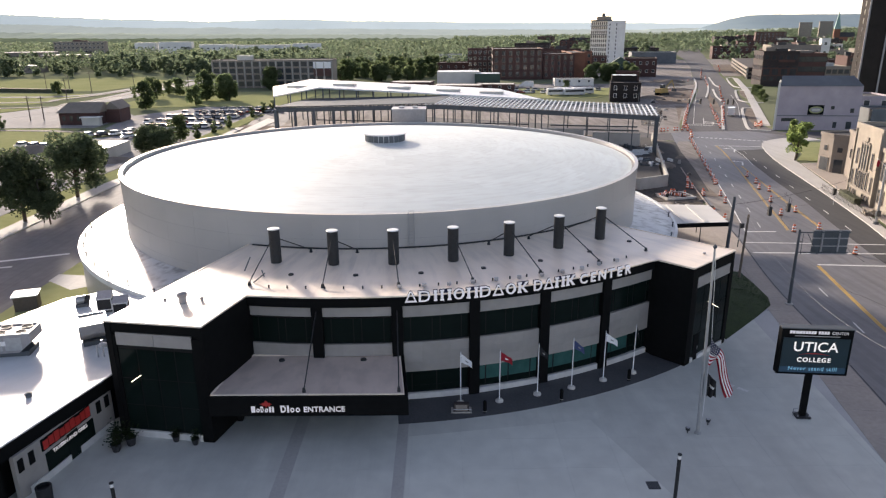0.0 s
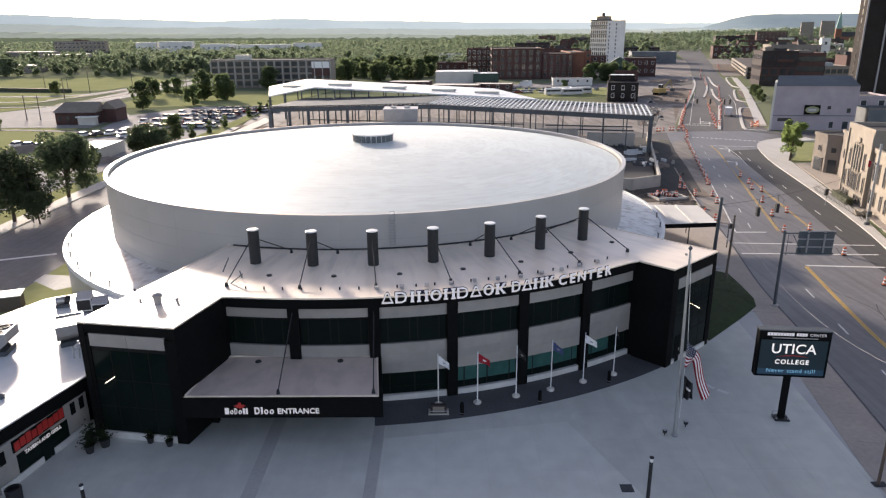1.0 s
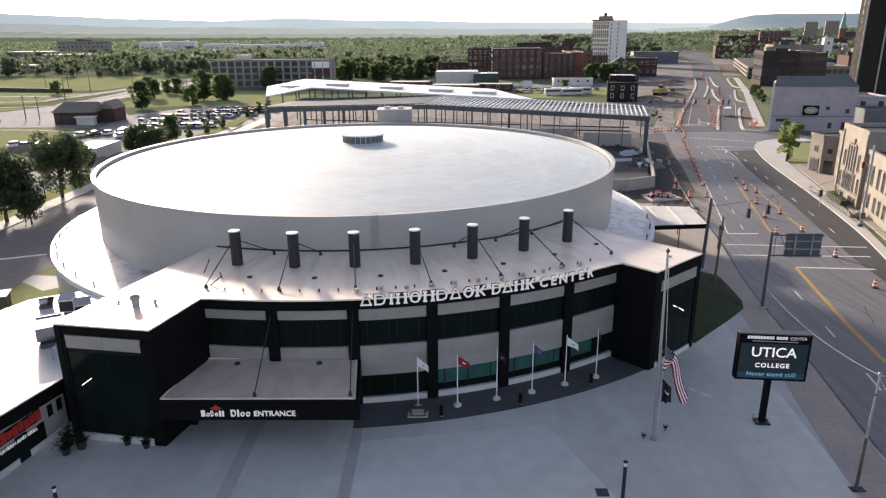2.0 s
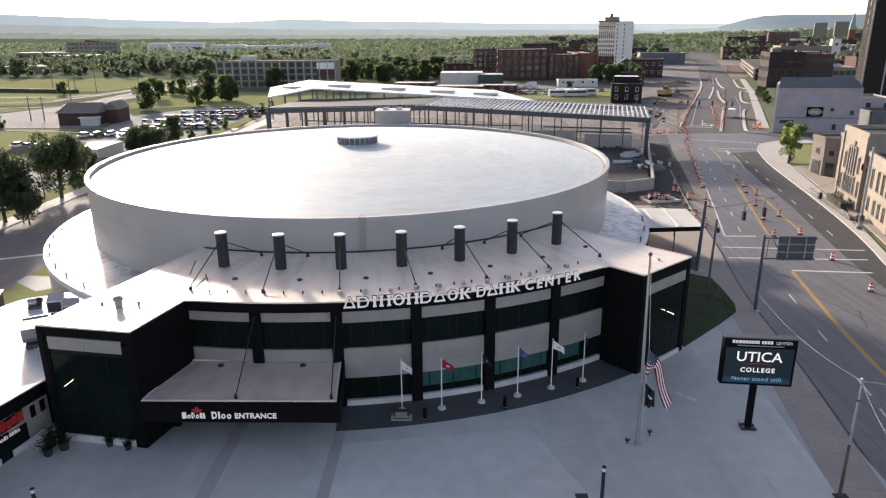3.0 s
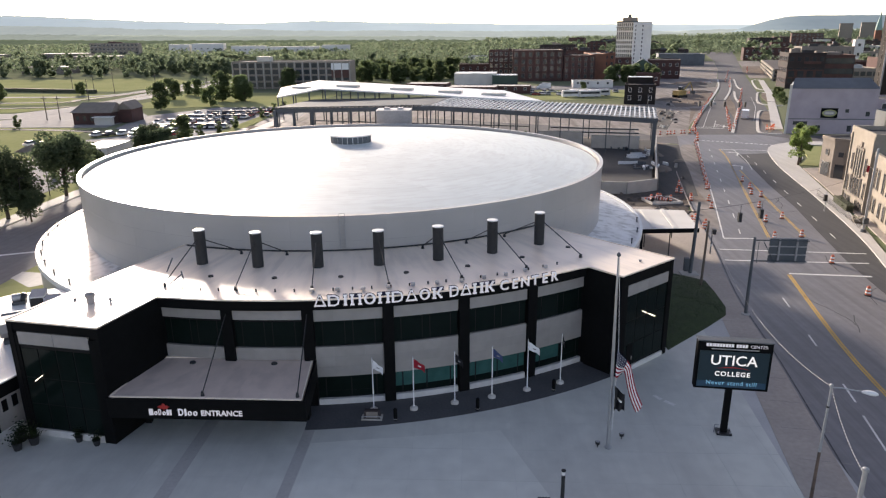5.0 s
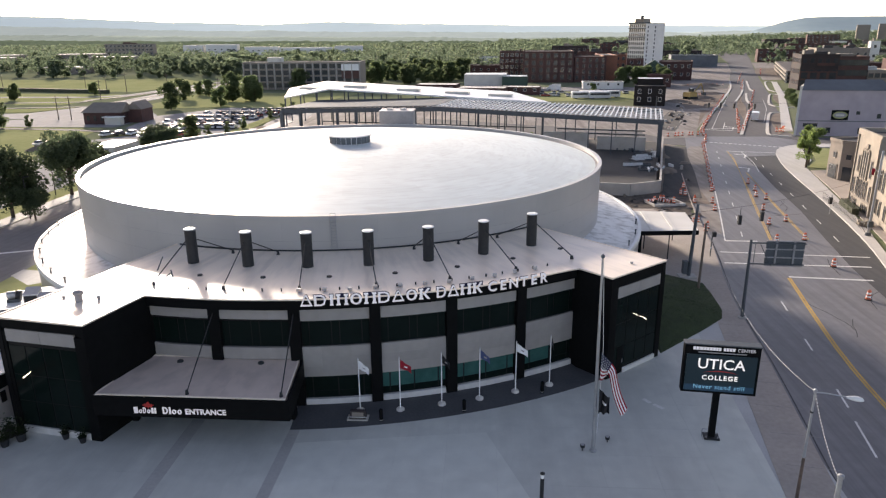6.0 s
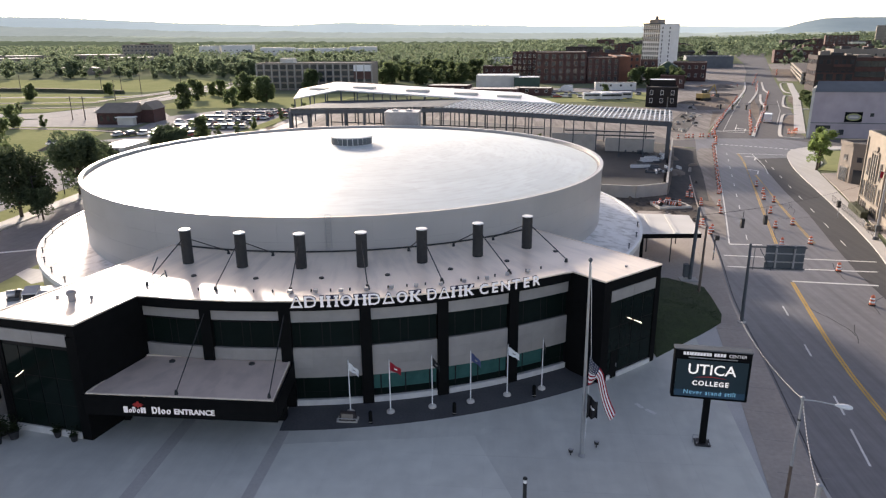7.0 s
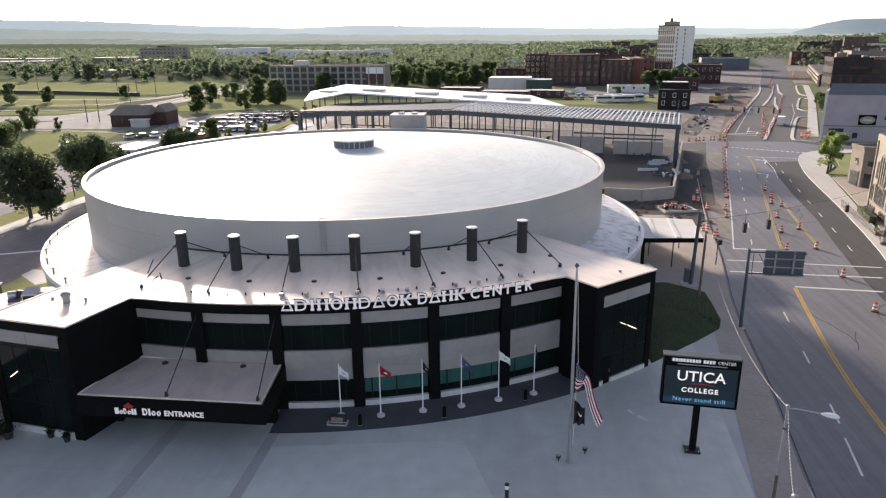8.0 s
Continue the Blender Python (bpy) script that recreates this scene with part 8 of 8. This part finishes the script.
vehicle("box_truck", "white box truck by the low shed", "truck", 44, 352, 170, 7.0, 2.3, 3.2, M["car_white"], True, -0.09)
# digger on the dirt lot
dg = thing("excavator", "yellow excavator on the dirt lot", "excavator", 97, 303, -0.1, 30)
dg.scale = (1.2, 1.2, 1.2)
part("track", Geo().box(-2, 2, -1.6, -0.9, 0, 0.9), M["rubber"], dg)
part("track", Geo().box(-2, 2, 0.9, 1.6, 0, 0.9), M["rubber"], dg)
part("house", Geo().box(-2.2, 1.6, -1.4, 1.4, 0.9, 2.4), M["yellow_plant"], dg)
part("cab", Geo().box(0.3, 1.6, 0.2, 1.4, 2.4, 3.6), M["pane"], dg)
part("boom", Geo().rod((1.5, 0, 2.2), (4.6, 0, 5.2), 0.3, n=4), M["yellow_plant"], dg)
part("stick", Geo().rod((4.6, 0, 5.2), (6.2, 0, 2.0), 0.22, n=4), M["yellow_plant"], dg)
part("bucket", Geo().box(5.6, 6.7, -0.6, 0.6, 1.0, 2.1), M["steel_grey"], dg)
sheet("dirt_lot", [(60, 205), (74, 218), (92, 256), (122, 330), (147, 405), (186, 520), (150, 520), (118, 420), (92, 340), (70, 270), (52, 215)], -0.125, M["yard"], "grey torn-up verge of the rebuilt avenue", "ground")
sheet("dirt_patch", [(84, 262), (97, 268), (110, 300), (118, 322), (110, 332), (100, 318), (90, 296)], -0.114, M["dirt"], "patch of brown churned soil round the excavator", "ground")
sheet("dirt_patch", [(118, 356), (132, 362), (144, 396), (126, 392)], -0.114, M["dirt_dark"], "patch of dark churned soil", "ground")
sheet("far_yard", [(104, 392), (118, 420), (150, 520), (188, 524), (238, 686), (200, 690), (150, 600), (92, 470)], -0.122, M["yard"], "broad grey yard beside the far avenue", "ground")
sheet("far_yard", [(174, 428), (223, 574), (262, 690), (296, 686), (252, 560), (206, 470), (190, 430)], -0.122, M["yard"], "broad grey yard beside the far avenue", "ground")
sheet("dirt_patch", [(186, 470), (206, 528), (226, 580), (240, 580), (214, 506), (198, 466)], -0.114, M["dirt"], "strip of reddish soil along the far avenue", "ground")
for loop in ([(113.2, 247.5), (109.4, 248.7), (100.5, 228), (88.5, 197), (88.2, 192), (92, 190)], [(141.4, 321.3), (139.5, 327), (129.3, 302.5), (119.8, 276.4), (121, 268), (125, 267)], [(174.2, 413.8), (168.8, 410.7), (147.3, 348.5), (150, 340.4), (156, 341)], [(159.2, 419), (132.4, 343), (111.4, 290)], [(161.4, 419), (142.3, 361), (138, 343)], [(130.4, 332), (118.7, 298), (111.8, 274)], [(105, 257), (80, 193)], [(72.1, 203), (85.5, 239), (118, 321.7), (135, 367), (152, 419)]):
    solid("traffic_island", strip(smooth_line(loop, 6), 0.42, 0.05, None, 0.3), M["walk_new"], "pale new concrete kerb of a traffic island", "kerb", "traffic islands", kind="structure")
sheet("sidewalk_town", [(93.4, 200), (113, 250), (140.4, 321), (172.4, 411), (175.4, 411), (143.4, 321), (116, 250), (96.6, 200)], 0.0, M["walk_new"], "pale new sidewalk strip beside the islands", "pavement")
for poly in ([(90, 193), (101, 228), (110, 247), (113, 247), (104, 225), (94, 200)], [(122, 270), (131, 302), (140, 325), (141, 320), (132, 296), (125, 272)]):
    sheet("island_dirt", poly, -0.05, M["dirt"], "bare soil inside an unfinished traffic island", "ground")
sheet("median_dirt", [(81, 195), (93, 228), (101, 257), (112, 290), (128, 331), (116, 297), (109, 272), (94, 228)], -0.1, M["dirt"], "torn-up median soil between barrels", "ground")
marks = Geo()
line([(72.8, 204.1), (80.8, 202)], 0.25, -0.11)
line([(84.6, 220.6), (79, 205)], 0.1, -0.11)
line([(76.2, 206), (93, 252), (122, 330)], 0.07, -0.11)
line([(97, 222), (113, 262), (126, 300)], 0.07, -0.11)
tagged(new("road_marking", marks.mesh("road_marking", M["line_white"])), "faint white lane lines on the rebuilt avenue", "road marking", kind="structure")
# far signals, soil heaps and site clutter
fw = thing("span_wire_signals", "row of black traffic signals on a wire over the far crossing", "traffic signal", 78, 212, -0.1)
part("span_wire", Geo().rod((-16, 4, 7.2), (26, -8, 7.2), 0.03, n=4), M["pylon"], fw)
for x in (-1.5, 1.6, 5.2, 9.0, 10.5):
    part("signal_head", Geo().box(x - 0.25, x + 0.25, -0.3 * x - 0.4, -0.3 * x + 0.1, 5.4, 6.9), M["pylon"], fw)
for x, y in ((62, 216), (104, 204)):
    wpole = thing("utility_pole", "plain grey utility pole at the far crossing", "utility pole", x, y, -0.1, group="far poles")
    part("pole", Geo().rod((0, 0, 0), (0, 0, 8.5), 0.16, 0.12), M["steel_grey"], wpole)
def heap(name, x, y, rx, ry, h, m, label, seed):
    r = random.Random(seed)
    ph = [r.uniform(0, 6.28) for _ in range(4)]
    def fn(u, v):
        t, q = 2 * math.pi * u, v
        wob = 1 + 0.18 * math.sin(3 * t + ph[0]) + 0.1 * math.sin(5 * t + ph[1])
        return (rx * q * wob * math.cos(t), ry * q * wob * math.sin(t), h * (1 - q * q) * (1 + 0.25 * math.sin(4 * t + ph[2]) * q) - 0.02)
    solid(name, Geo().grid(fn, 24, 6), M[m], label, "heap", "soil heaps", at=(x, y, -0.12))
for k, (x, y, rx, ry, h) in enumerate(((102, 306, 6, 4, 1.4), (112, 330, 8, 5, 1.0), (124, 380, 9, 5, 1.6), (120, 360, 6, 4, 1.0), (88, 290, 5, 3, 1.2), (40, 113, 3, 1.6, 0.5), (47, 141, 2, 4, 0.6), (50, 160, 2, 5, 0.7), (-97, 163, 5, 3, 1.8), (-72, 150, 6, 3, 1.0))):
    heap("dirt_mound", x, y, rx, ry, h, "dirt", "rough heap of brown soil on the site", 30 + k)
cb = thing("concrete_box", "low pale precast concrete box holding a jumble of barrels", "precast box", 39.6, 111.9, -0.1, 14)
part("box_wall", Geo().box(-2.7, 2.7, -1.9, -1.7, 0, 0.35), M["walk_new"], cb)
part("box_wall", Geo().box(-2.7, 2.7, 1.7, 1.9, 0, 0.45), M["walk_new"], cb)
part("box_wall", Geo().box(-2.7, -2.5, -1.7, 1.7, 0, 0.4), M["walk_new"], cb)
part("box_wall", Geo().box(2.5, 2.7, -1.7, 1.7, 0, 0.3), M["walk_new"], cb)
part("box_floor", Geo().box(-2.5, 2.5, -1.7, 1.7, 0, 0.15), M["conc"], cb)
rng = random.Random(23)
for k in range(13):
    t, q = rng.uniform(0, 6.28), rng.uniform(0.1, 1.0)
    tip = rng.choice((0, 12, 84, 96))
    copy_thing(bar, pose(39.3 + 1.9 * q * math.cos(t), 112.0 + 1.2 * q * math.sin(t), 0.07 + (0.3 if tip > 50 else 0), tip, 0, rng.uniform(0, 360)))
for k in range(70):
    x, y = rng.uniform(29, 45), rng.uniform(99, 119)
    if x > 31 + (y - 99) * 0.75 + 8 or (37 < x < 43 and 109 < y < 115):
        continue
    w_, d_, h_ = rng.uniform(0.25, 1.3), rng.uniform(0.2, 0.7), rng.uniform(0.1, 0.4)
    lump = [(sx * w_ * (0.5 if z else 1) / 2 + rng.uniform(-0.1, 0.1), sy * d_ * (0.6 if z else 1) / 2, z * h_) for z in (0, 1) for sx, sy in ((-1, -1), (1, -1), (1, 1), (-1, 1))]
    solid("rubble_lump", Geo().add(lump, [(3, 2, 1, 0), (4, 5, 6, 7), (0, 1, 5, 4), (1, 2, 6, 5), (2, 3, 7, 6), (3, 0, 4, 7)]), M[rng.choice(("dirt_dark", "rubble_soil", "rubble_soil", "dirt"))], "rough clod of soil and broken concrete", "rubble", "rubble lumps", at=(x, y, -0.1))
uc = thing("covered_pallet", "pallet under a pale tarpaulin beside the ring wall", "pallet", 29.2, 79.4, 0, 20)
part("pallet", Geo().box(-0.85, 0.85, -0.7, 0.7, 0, 0.16), M["wood"], uc)
part("tarpaulin", Geo().prism([(-0.8, -0.66), (0.8, -0.66), (0.84, 0.6), (-0.76, 0.66)], 0.16, 0.85).add([(-0.84, -0.7, 0.85), (0.84, -0.7, 0.8), (0.86, 0.66, 0.9), (-0.8, 0.68, 0.85), (-0.4, -0.3, 1.15), (0.5, -0.2, 1.05), (0.4, 0.3, 1.2), (-0.4, 0.35, 1.1)], [(0, 1, 5, 4), (1, 2, 6, 5), (2, 3, 7, 6), (3, 0, 4, 7), (4, 5, 6, 7)]), M["roof_white"], uc)

# ---- trees ----
def tree_meshes(seed, h, spread, n_leaf, leaf, low=0.28, clumps=26):
    """Trunk with limbs, and a crown of many small leaf faces gathered in clumps."""
    r = random.Random(seed)
    tr = Geo()
    tr.rod((0, 0, 0), (0.1, 0.05, h * 0.45), h * 0.028, h * 0.018, 8)
    cen = []
    for k in range(clumps):
        t = r.uniform(0, 6.283)
        z = r.uniform(low, 0.93)
        rad = spread * math.sqrt(max(0.05, 1 - ((z - 0.55) / 0.48) ** 2)) * r.uniform(0.25, 0.85)
        cen.append((Vector((rad * math.cos(t), rad * math.sin(t), z * h)), r.uniform(0.24, 0.42) * spread))
    for c, s in cen[:9]:
        tr.rod((0.05, 0.02, h * r.uniform(0.2, 0.42)), c, h * 0.011, h * 0.004, 5)
    lv = Geo()
    for k in range(n_leaf):
        c, s = r.choice(cen)
        d = Vector((r.gauss(0, 1), r.gauss(0, 1), r.gauss(0, 0.8))).normalized()
        o = c + d * s * r.uniform(0.55, 1.05)
        e1 = Vector((r.gauss(0, 1), r.gauss(0, 1), r.gauss(0, 0.6))).normalized()
        e2 = e1.cross(Vector((r.gauss(0, 1), r.gauss(0, 1), r.gauss(0, 1)))).normalized()
        q = leaf * r.uniform(0.6, 1.3)
        lv.add([o - e1 * q, o + e2 * q * 0.6, o + e1 * q, o - e2 * q * 0.6], [(0, 1, 2, 3)])
    return tr.mesh("trunk", M["bark"]), lv.mesh("crown", LEAF_DEEP if h > 9 else LEAF, fix=False)
def plant(meshes, x, y, s, label, rz=0, group="", z=-0.05):
    t = thing("tree", label, "tree", x, y, z, rz, group)
    t.scale = (s, s, s)
    put("trunk", meshes[0], t)
    put("crown", meshes[1], t)
    return t
YOUNG = [tree_meshes(k, 8.5, 2.5, 2300, 0.24, 0.3, 17) for k in (12, 13)]
for trunk_me, crown_me in YOUNG:
    crown_me.materials.clear()
    crown_me.materials.append(LEAF_YOUNG)
BIG = [tree_meshes(k, 10, 4.6, 9000, 0.26, 0.26, 40) for k in (1, 2)]
MID = [tree_meshes(k, 8, 3.5, 3600, 0.32, 0.1, 26) for k in (5, 6, 7)]
CON = [tree_meshes(9, 6, 1.9, 1200, 0.28, 0.08, 16)]
for k, (x, y, s) in enumerate(((-62.3, 114.8, 1.1), (-62.2, 99, 1.05), (-57.6, 97.5, 0.5), (-65.5, 154, 0.72), (-61.5, 152, 0.7), (-69, 135, 0.62))):
    plant(BIG[k % 2], x, y, s, "broad dark green street tree on the verge", 70 * k, "street trees")
for k, (x, y, s) in enumerate(((75.9, 144.2, 0.9), (78.0, 147.8, 1.0), (82.0, 157.5, 0.85))):
    plant(YOUNG[k % 2], x, y, s, "young green tree on the corner lawn", 60 * k, "corner trees")
spots = [(-109.5, 259, 1.25), (-122.5, 301, 1.15), (-125.7, 326, 0.8), (-118, 318, 0.95), (-95.6, 273, 1.0), (-97.9, 293, 1.5), (-91, 296, 1.3), (-87.8, 292, 1.15), (-83.5, 346, 1.25), (-62.7, 232, 0.66), (-62.3, 246, 0.7), (-60.5, 252, 0.7), (-62.9, 205.6, 0.68), (-63.6, 193.6, 0.66), (-64.7, 183, 0.72), (-68, 179.4, 0.8), (-132, 208, 0.7), (-139, 204, 0.9), (-133, 305, 0.5), (-180, 330, 0.75), (-200, 300, 0.9), (-215, 296, 1.1), (-235, 300, 1.0), (-170, 250, 0.7), (-74, 131, 0.6), (-150, 192, 1.3), (-146, 180, 1.5), (-160, 172, 1.4), (-108, 156, 1.1), (-100, 141, 1.25), (-116, 146, 1.2), (-170, 185, 1.3), (-190, 240, 1.0)]
for k, (x, y, s) in enumerate(spots):
    plant(MID[k % 3] if s > 0.72 else CON[0], x, y, s, "rounded green tree beyond the parking lots", 47 * k, "park trees")
rng = random.Random(8)
for k in range(40):
    x, y = rng.uniform(-58, -2), rng.uniform(395, 480)
    plant(MID[k % 3], x, y, rng.uniform(0.9, 1.55), "full green tree in the grove by the brick mills", rng.uniform(0, 360), "grove trees")
for k in range(8):
    plant(MID[k % 3], 90 + rng.uniform(-16, 22), rng.uniform(378, 402), rng.uniform(0.9, 1.3), "green tree between brick buildings", rng.uniform(0, 360), "town trees")
for x, y, s in ((128, 276, 0.55), (133, 290, 0.6), (136, 300, 0.55), (126, 268, 0.4), (60, 330, 0.6), (-83, 350, 1.35), (98, 392, 1.2)):
    plant(MID[0], x, y, s, "green roadside tree in the town", x * 7, "town trees")
# shrubs at the site edge
for x, y in ((-14, 168), (22, 176)):
    plant(CON[0], x, y, 0.55, "round bush inside the building site", 0, "bushes")
woods = Geo()
def crown_points(seed, h=9, spread=4.0, n_leaf=620, leaf=0.62):
    """Leaf faces of one far tree, as corners round its foot."""
    r = random.Random(seed)
    cen = []
    for k in range(15):
        t, z = r.uniform(0, 6.283), r.uniform(0.12, 0.93)
        rad = spread * math.sqrt(max(0.05, 1 - ((z - 0.55) / 0.48) ** 2)) * r.uniform(0.25, 0.85)
        cen.append((Vector((rad * math.cos(t), rad * math.sin(t), z * h)), r.uniform(0.24, 0.42) * spread))
    out = []
    for k in range(n_leaf):
        c, s = r.choice(cen)
        o = c + Vector((r.gauss(0, 1), r.gauss(0, 1), r.gauss(0, 0.8))).normalized() * s * r.uniform(0.55, 1.05)
        e1 = Vector((r.gauss(0, 1), r.gauss(0, 1), r.gauss(0, 0.6))).normalized()
        e2 = e1.cross(Vector((r.gauss(0, 1), r.gauss(0, 1), r.gauss(0, 1)))).normalized()
        q = leaf * r.uniform(0.6, 1.3)
        out += [o - e1 * q, o + e2 * q * 0.6, o + e1 * q, o - e2 * q * 0.6]
    return out
LOW = [crown_points(k) for k in (31, 32, 33)]
def grow(points, x, y, s, rz):
    """Adds one far tree to the woods."""
    ca, sa, m = math.cos(radians(rz)) * s, math.sin(radians(rz)) * s, len(woods.v)
    woods.v += [(x + p.x * ca - p.y * sa, y + p.x * sa + p.y * ca, p.z * s - 0.1) for p in points]
    woods.f += [(m + i, m + i + 1, m + i + 2, m + i + 3) for i in range(0, len(points), 4)]
def blocked(x, y):
    """Keep the open field, the avenue and the buildings clear."""
    if -520 < x < -120 and 190 < y < 466:
        return True
    if y < 900 and abs(x - (y * 0.36 - 8)) < 30:
        return True
    if -130 < x < -40 and y < 385:
        return True
    if 0 < y < 480 and -60 < x < 230:
        return True
    return False
rng = random.Random(14)
made = 0
while made < 150:
    y = rng.uniform(470, 880) if made % 5 else rng.uniform(380, 520)
    x = rng.uniform(-0.75, 0.62) * y
    if blocked(x, y) or (60 < x < 330 and rng.random() < 0.7):
        continue
    grow(LOW[made % 3], x, y, rng.uniform(0.75, 1.45), rng.uniform(0, 360))
    made += 1

for k in range(95):
    y = rng.uniform(470, 640)
    grow(LOW[k % 3], rng.uniform(-0.62, -0.17) * y, y, rng.uniform(0.8, 1.5), rng.uniform(0, 360))
for k in range(330):
    y = rng.uniform(620, 1500)
    x = rng.uniform(0.12, 0.72) * y
    if abs(x - (y * 0.36 - 8)) < 34 or (130 < x < 190 and 560 < y < 730):
        continue
    grow(LOW[k % 3], x, y, rng.uniform(0.9, 1.9), rng.uniform(0, 360))
# far woods: many leafy clumps in one sheet of foliage
def clump(x, y, s, h, n, leaf, z=0.0):
    for k in range(n):
        d = Vector((rng.gauss(0, 1), rng.gauss(0, 1), rng.gauss(0, 1))).normalized() * rng.uniform(0.6, 1.0)
        o = Vector((x + d.x * s, y + d.y * s, z + h * 0.5 + d.z * h * 0.5))
        e1 = Vector((rng.gauss(0, 1), rng.gauss(0, 1), rng.gauss(0, 0.5))).normalized() * leaf
        e2 = Vector((-e1.y, e1.x, rng.gauss(0, 0.6) * leaf)) * 0.7
        woods.v += [tuple(o - e1), tuple(o + e2), tuple(o + e1), tuple(o - e2)]
        m = len(woods.v)
        woods.f.append((m - 4, m - 3, m - 2, m - 1))
for k in range(6500):
    y = 560 + 1500 * rng.random() ** 1.3
    x = rng.uniform(-0.8, 0.9) * y
    if blocked(x, y) or (60 < x < 330 and y < 760 and rng.random() < 0.8):
        continue
    if y < 950:
        clump(x, y, rng.uniform(3.0, 5.5), rng.uniform(6, 11), 46, 1.1)
    else:
        clump(x, y, rng.uniform(3.5, 6.5), rng.uniform(6, 11), 16, 2.0)
for k in range(3000):
    y = rng.uniform(1300, 1750)
    clump(rng.uniform(-0.85, 0.95) * y, y, rng.uniform(5, 9), rng.uniform(7, 13), 14, 2.6)
# trees climbing the rise behind the town
for k in range(3400):
    y = rng.uniform(1750, 2330)
    x = rng.uniform(0.02, 0.9) * y
    top = float(np.interp((x + 2300) / 4900, [0.3, 0.5, 0.62, 0.7, 0.8, 1], [12, 9, 16, 27, 33, 38]))
    clump(x, y, rng.uniform(5, 10), rng.uniform(7, 12), 12, 3.0, max(0.0, 0.8 * top * (y - 1850) / 380) - 2)
tagged(new("far_woods", woods.mesh("far_woods", LEAF_FAR, fix=False)), "green woods spread over the valley, paled with painted haze", "woods", kind="stuff")

# hills on the horizon; their materials hold painted haze and a faint glow
def ridge(name, x0, x1, y, prof, material, label, rough=6.0, trees=0.0, n=160):
    """A long hill face: profile heights by share of its length, wavy, with a ragged line of tree tops."""
    g = Geo()
    hs = []
    for i in range(n + 1):
        t = i / n
        x = x0 + (x1 - x0) * t
        h = float(np.interp(t, [p[0] for p in prof], [p[1] for p in prof]))
        h += rough * noise.noise((x * 0.0016, y * 0.01, 0.3)) + 0.4 * rough * noise.noise((x * 0.008, 1.3, y * 0.01))
        h += trees * (noise.noise((x * 0.045, y, 2.1)) + 0.6 * noise.noise((x * 0.11, y, 4.7)))
        hs.append((x, h))
    vs = [(x, y - 500, -2) for x, h in hs] + [(x, y - 120, h * 0.8) for x, h in hs] + [(x, y, h) for x, h in hs] + [(x, y + 60, -2) for x, h in hs]
    m = n + 1
    g.add(vs, [(r * m + i, r * m + i + 1, (r + 1) * m + i + 1, (r + 1) * m + i) for r in range(3) for i in range(n)])
    solid(name, g, material, label, "hills", kind="structure", smooth=True)
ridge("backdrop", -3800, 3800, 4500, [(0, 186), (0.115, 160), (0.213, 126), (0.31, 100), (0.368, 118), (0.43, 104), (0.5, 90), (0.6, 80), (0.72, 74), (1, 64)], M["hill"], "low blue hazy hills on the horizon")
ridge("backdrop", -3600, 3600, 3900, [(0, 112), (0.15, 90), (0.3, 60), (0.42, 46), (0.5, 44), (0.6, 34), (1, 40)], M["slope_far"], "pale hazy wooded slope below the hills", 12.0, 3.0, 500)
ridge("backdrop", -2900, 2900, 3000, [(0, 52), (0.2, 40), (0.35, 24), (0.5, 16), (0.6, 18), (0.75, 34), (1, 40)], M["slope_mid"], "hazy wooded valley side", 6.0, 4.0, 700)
ridge("backdrop", -2300, 2600, 2350, [(0, 22), (0.3, 12), (0.5, 9), (0.62, 16), (0.7, 27), (0.8, 33), (1, 38)], M["slope_near"], "haze-tinted wooded rise beyond the valley floor", 4.0, 4.5, 900)
ridge("backdrop", 1250, 4400, 3700, [(0, 5), (0.04, 50), (0.08, 84), (0.11, 100), (0.3, 104), (0.45, 100), (0.7, 116), (1, 90)], M["hill_near"], "long haze-tinted wooded ridge beyond the town")

# torn-up ground between the side street and the excavator
sheet("dirt_patch", [(57, 201), (65.5, 195), (71.8, 206.5), (79, 226), (86.3, 246), (92, 258), (83.5, 261.8), (84, 286), (76, 272), (66, 238)], -0.122, M["dirt"], "broad strip of brown churned soil beside the closed avenue", "ground")
sheet("dirt_patch", [(60, 204), (64, 200), (72, 222), (80, 250), (76, 254), (67, 230)], -0.116, M["dirt_dark"], "damp dark soil track across the torn-up ground", "ground")
rng = random.Random(77)
for k in range(34):
    v = rng.uniform(0.05, 0.95)
    x, y = 62 + 20 * v + rng.uniform(-3.5, 3.5), 201 + 54 * v + rng.uniform(-2, 2)
    w_, d_, h_ = rng.uniform(0.4, 1.8), rng.uniform(0.3, 1.1), rng.uniform(0.2, 0.7)
    lump = [(sx * w_ * (0.5 if z else 1) / 2 + rng.uniform(-0.1, 0.1), sy * d_ * (0.6 if z else 1) / 2, z * h_) for z in (0, 1) for sx, sy in ((-1, -1), (1, -1), (1, 1), (-1, 1))]
    solid("rubble_lump", Geo().add(lump, [(3, 2, 1, 0), (4, 5, 6, 7), (0, 1, 5, 4), (1, 2, 6, 5), (2, 3, 7, 6), (3, 0, 4, 7)]), M[rng.choice(("conc", "dirt", "dirt_dark"))], "rough lump of broken concrete and soil", "rubble", "rubble lumps", at=(x, y, -0.122))
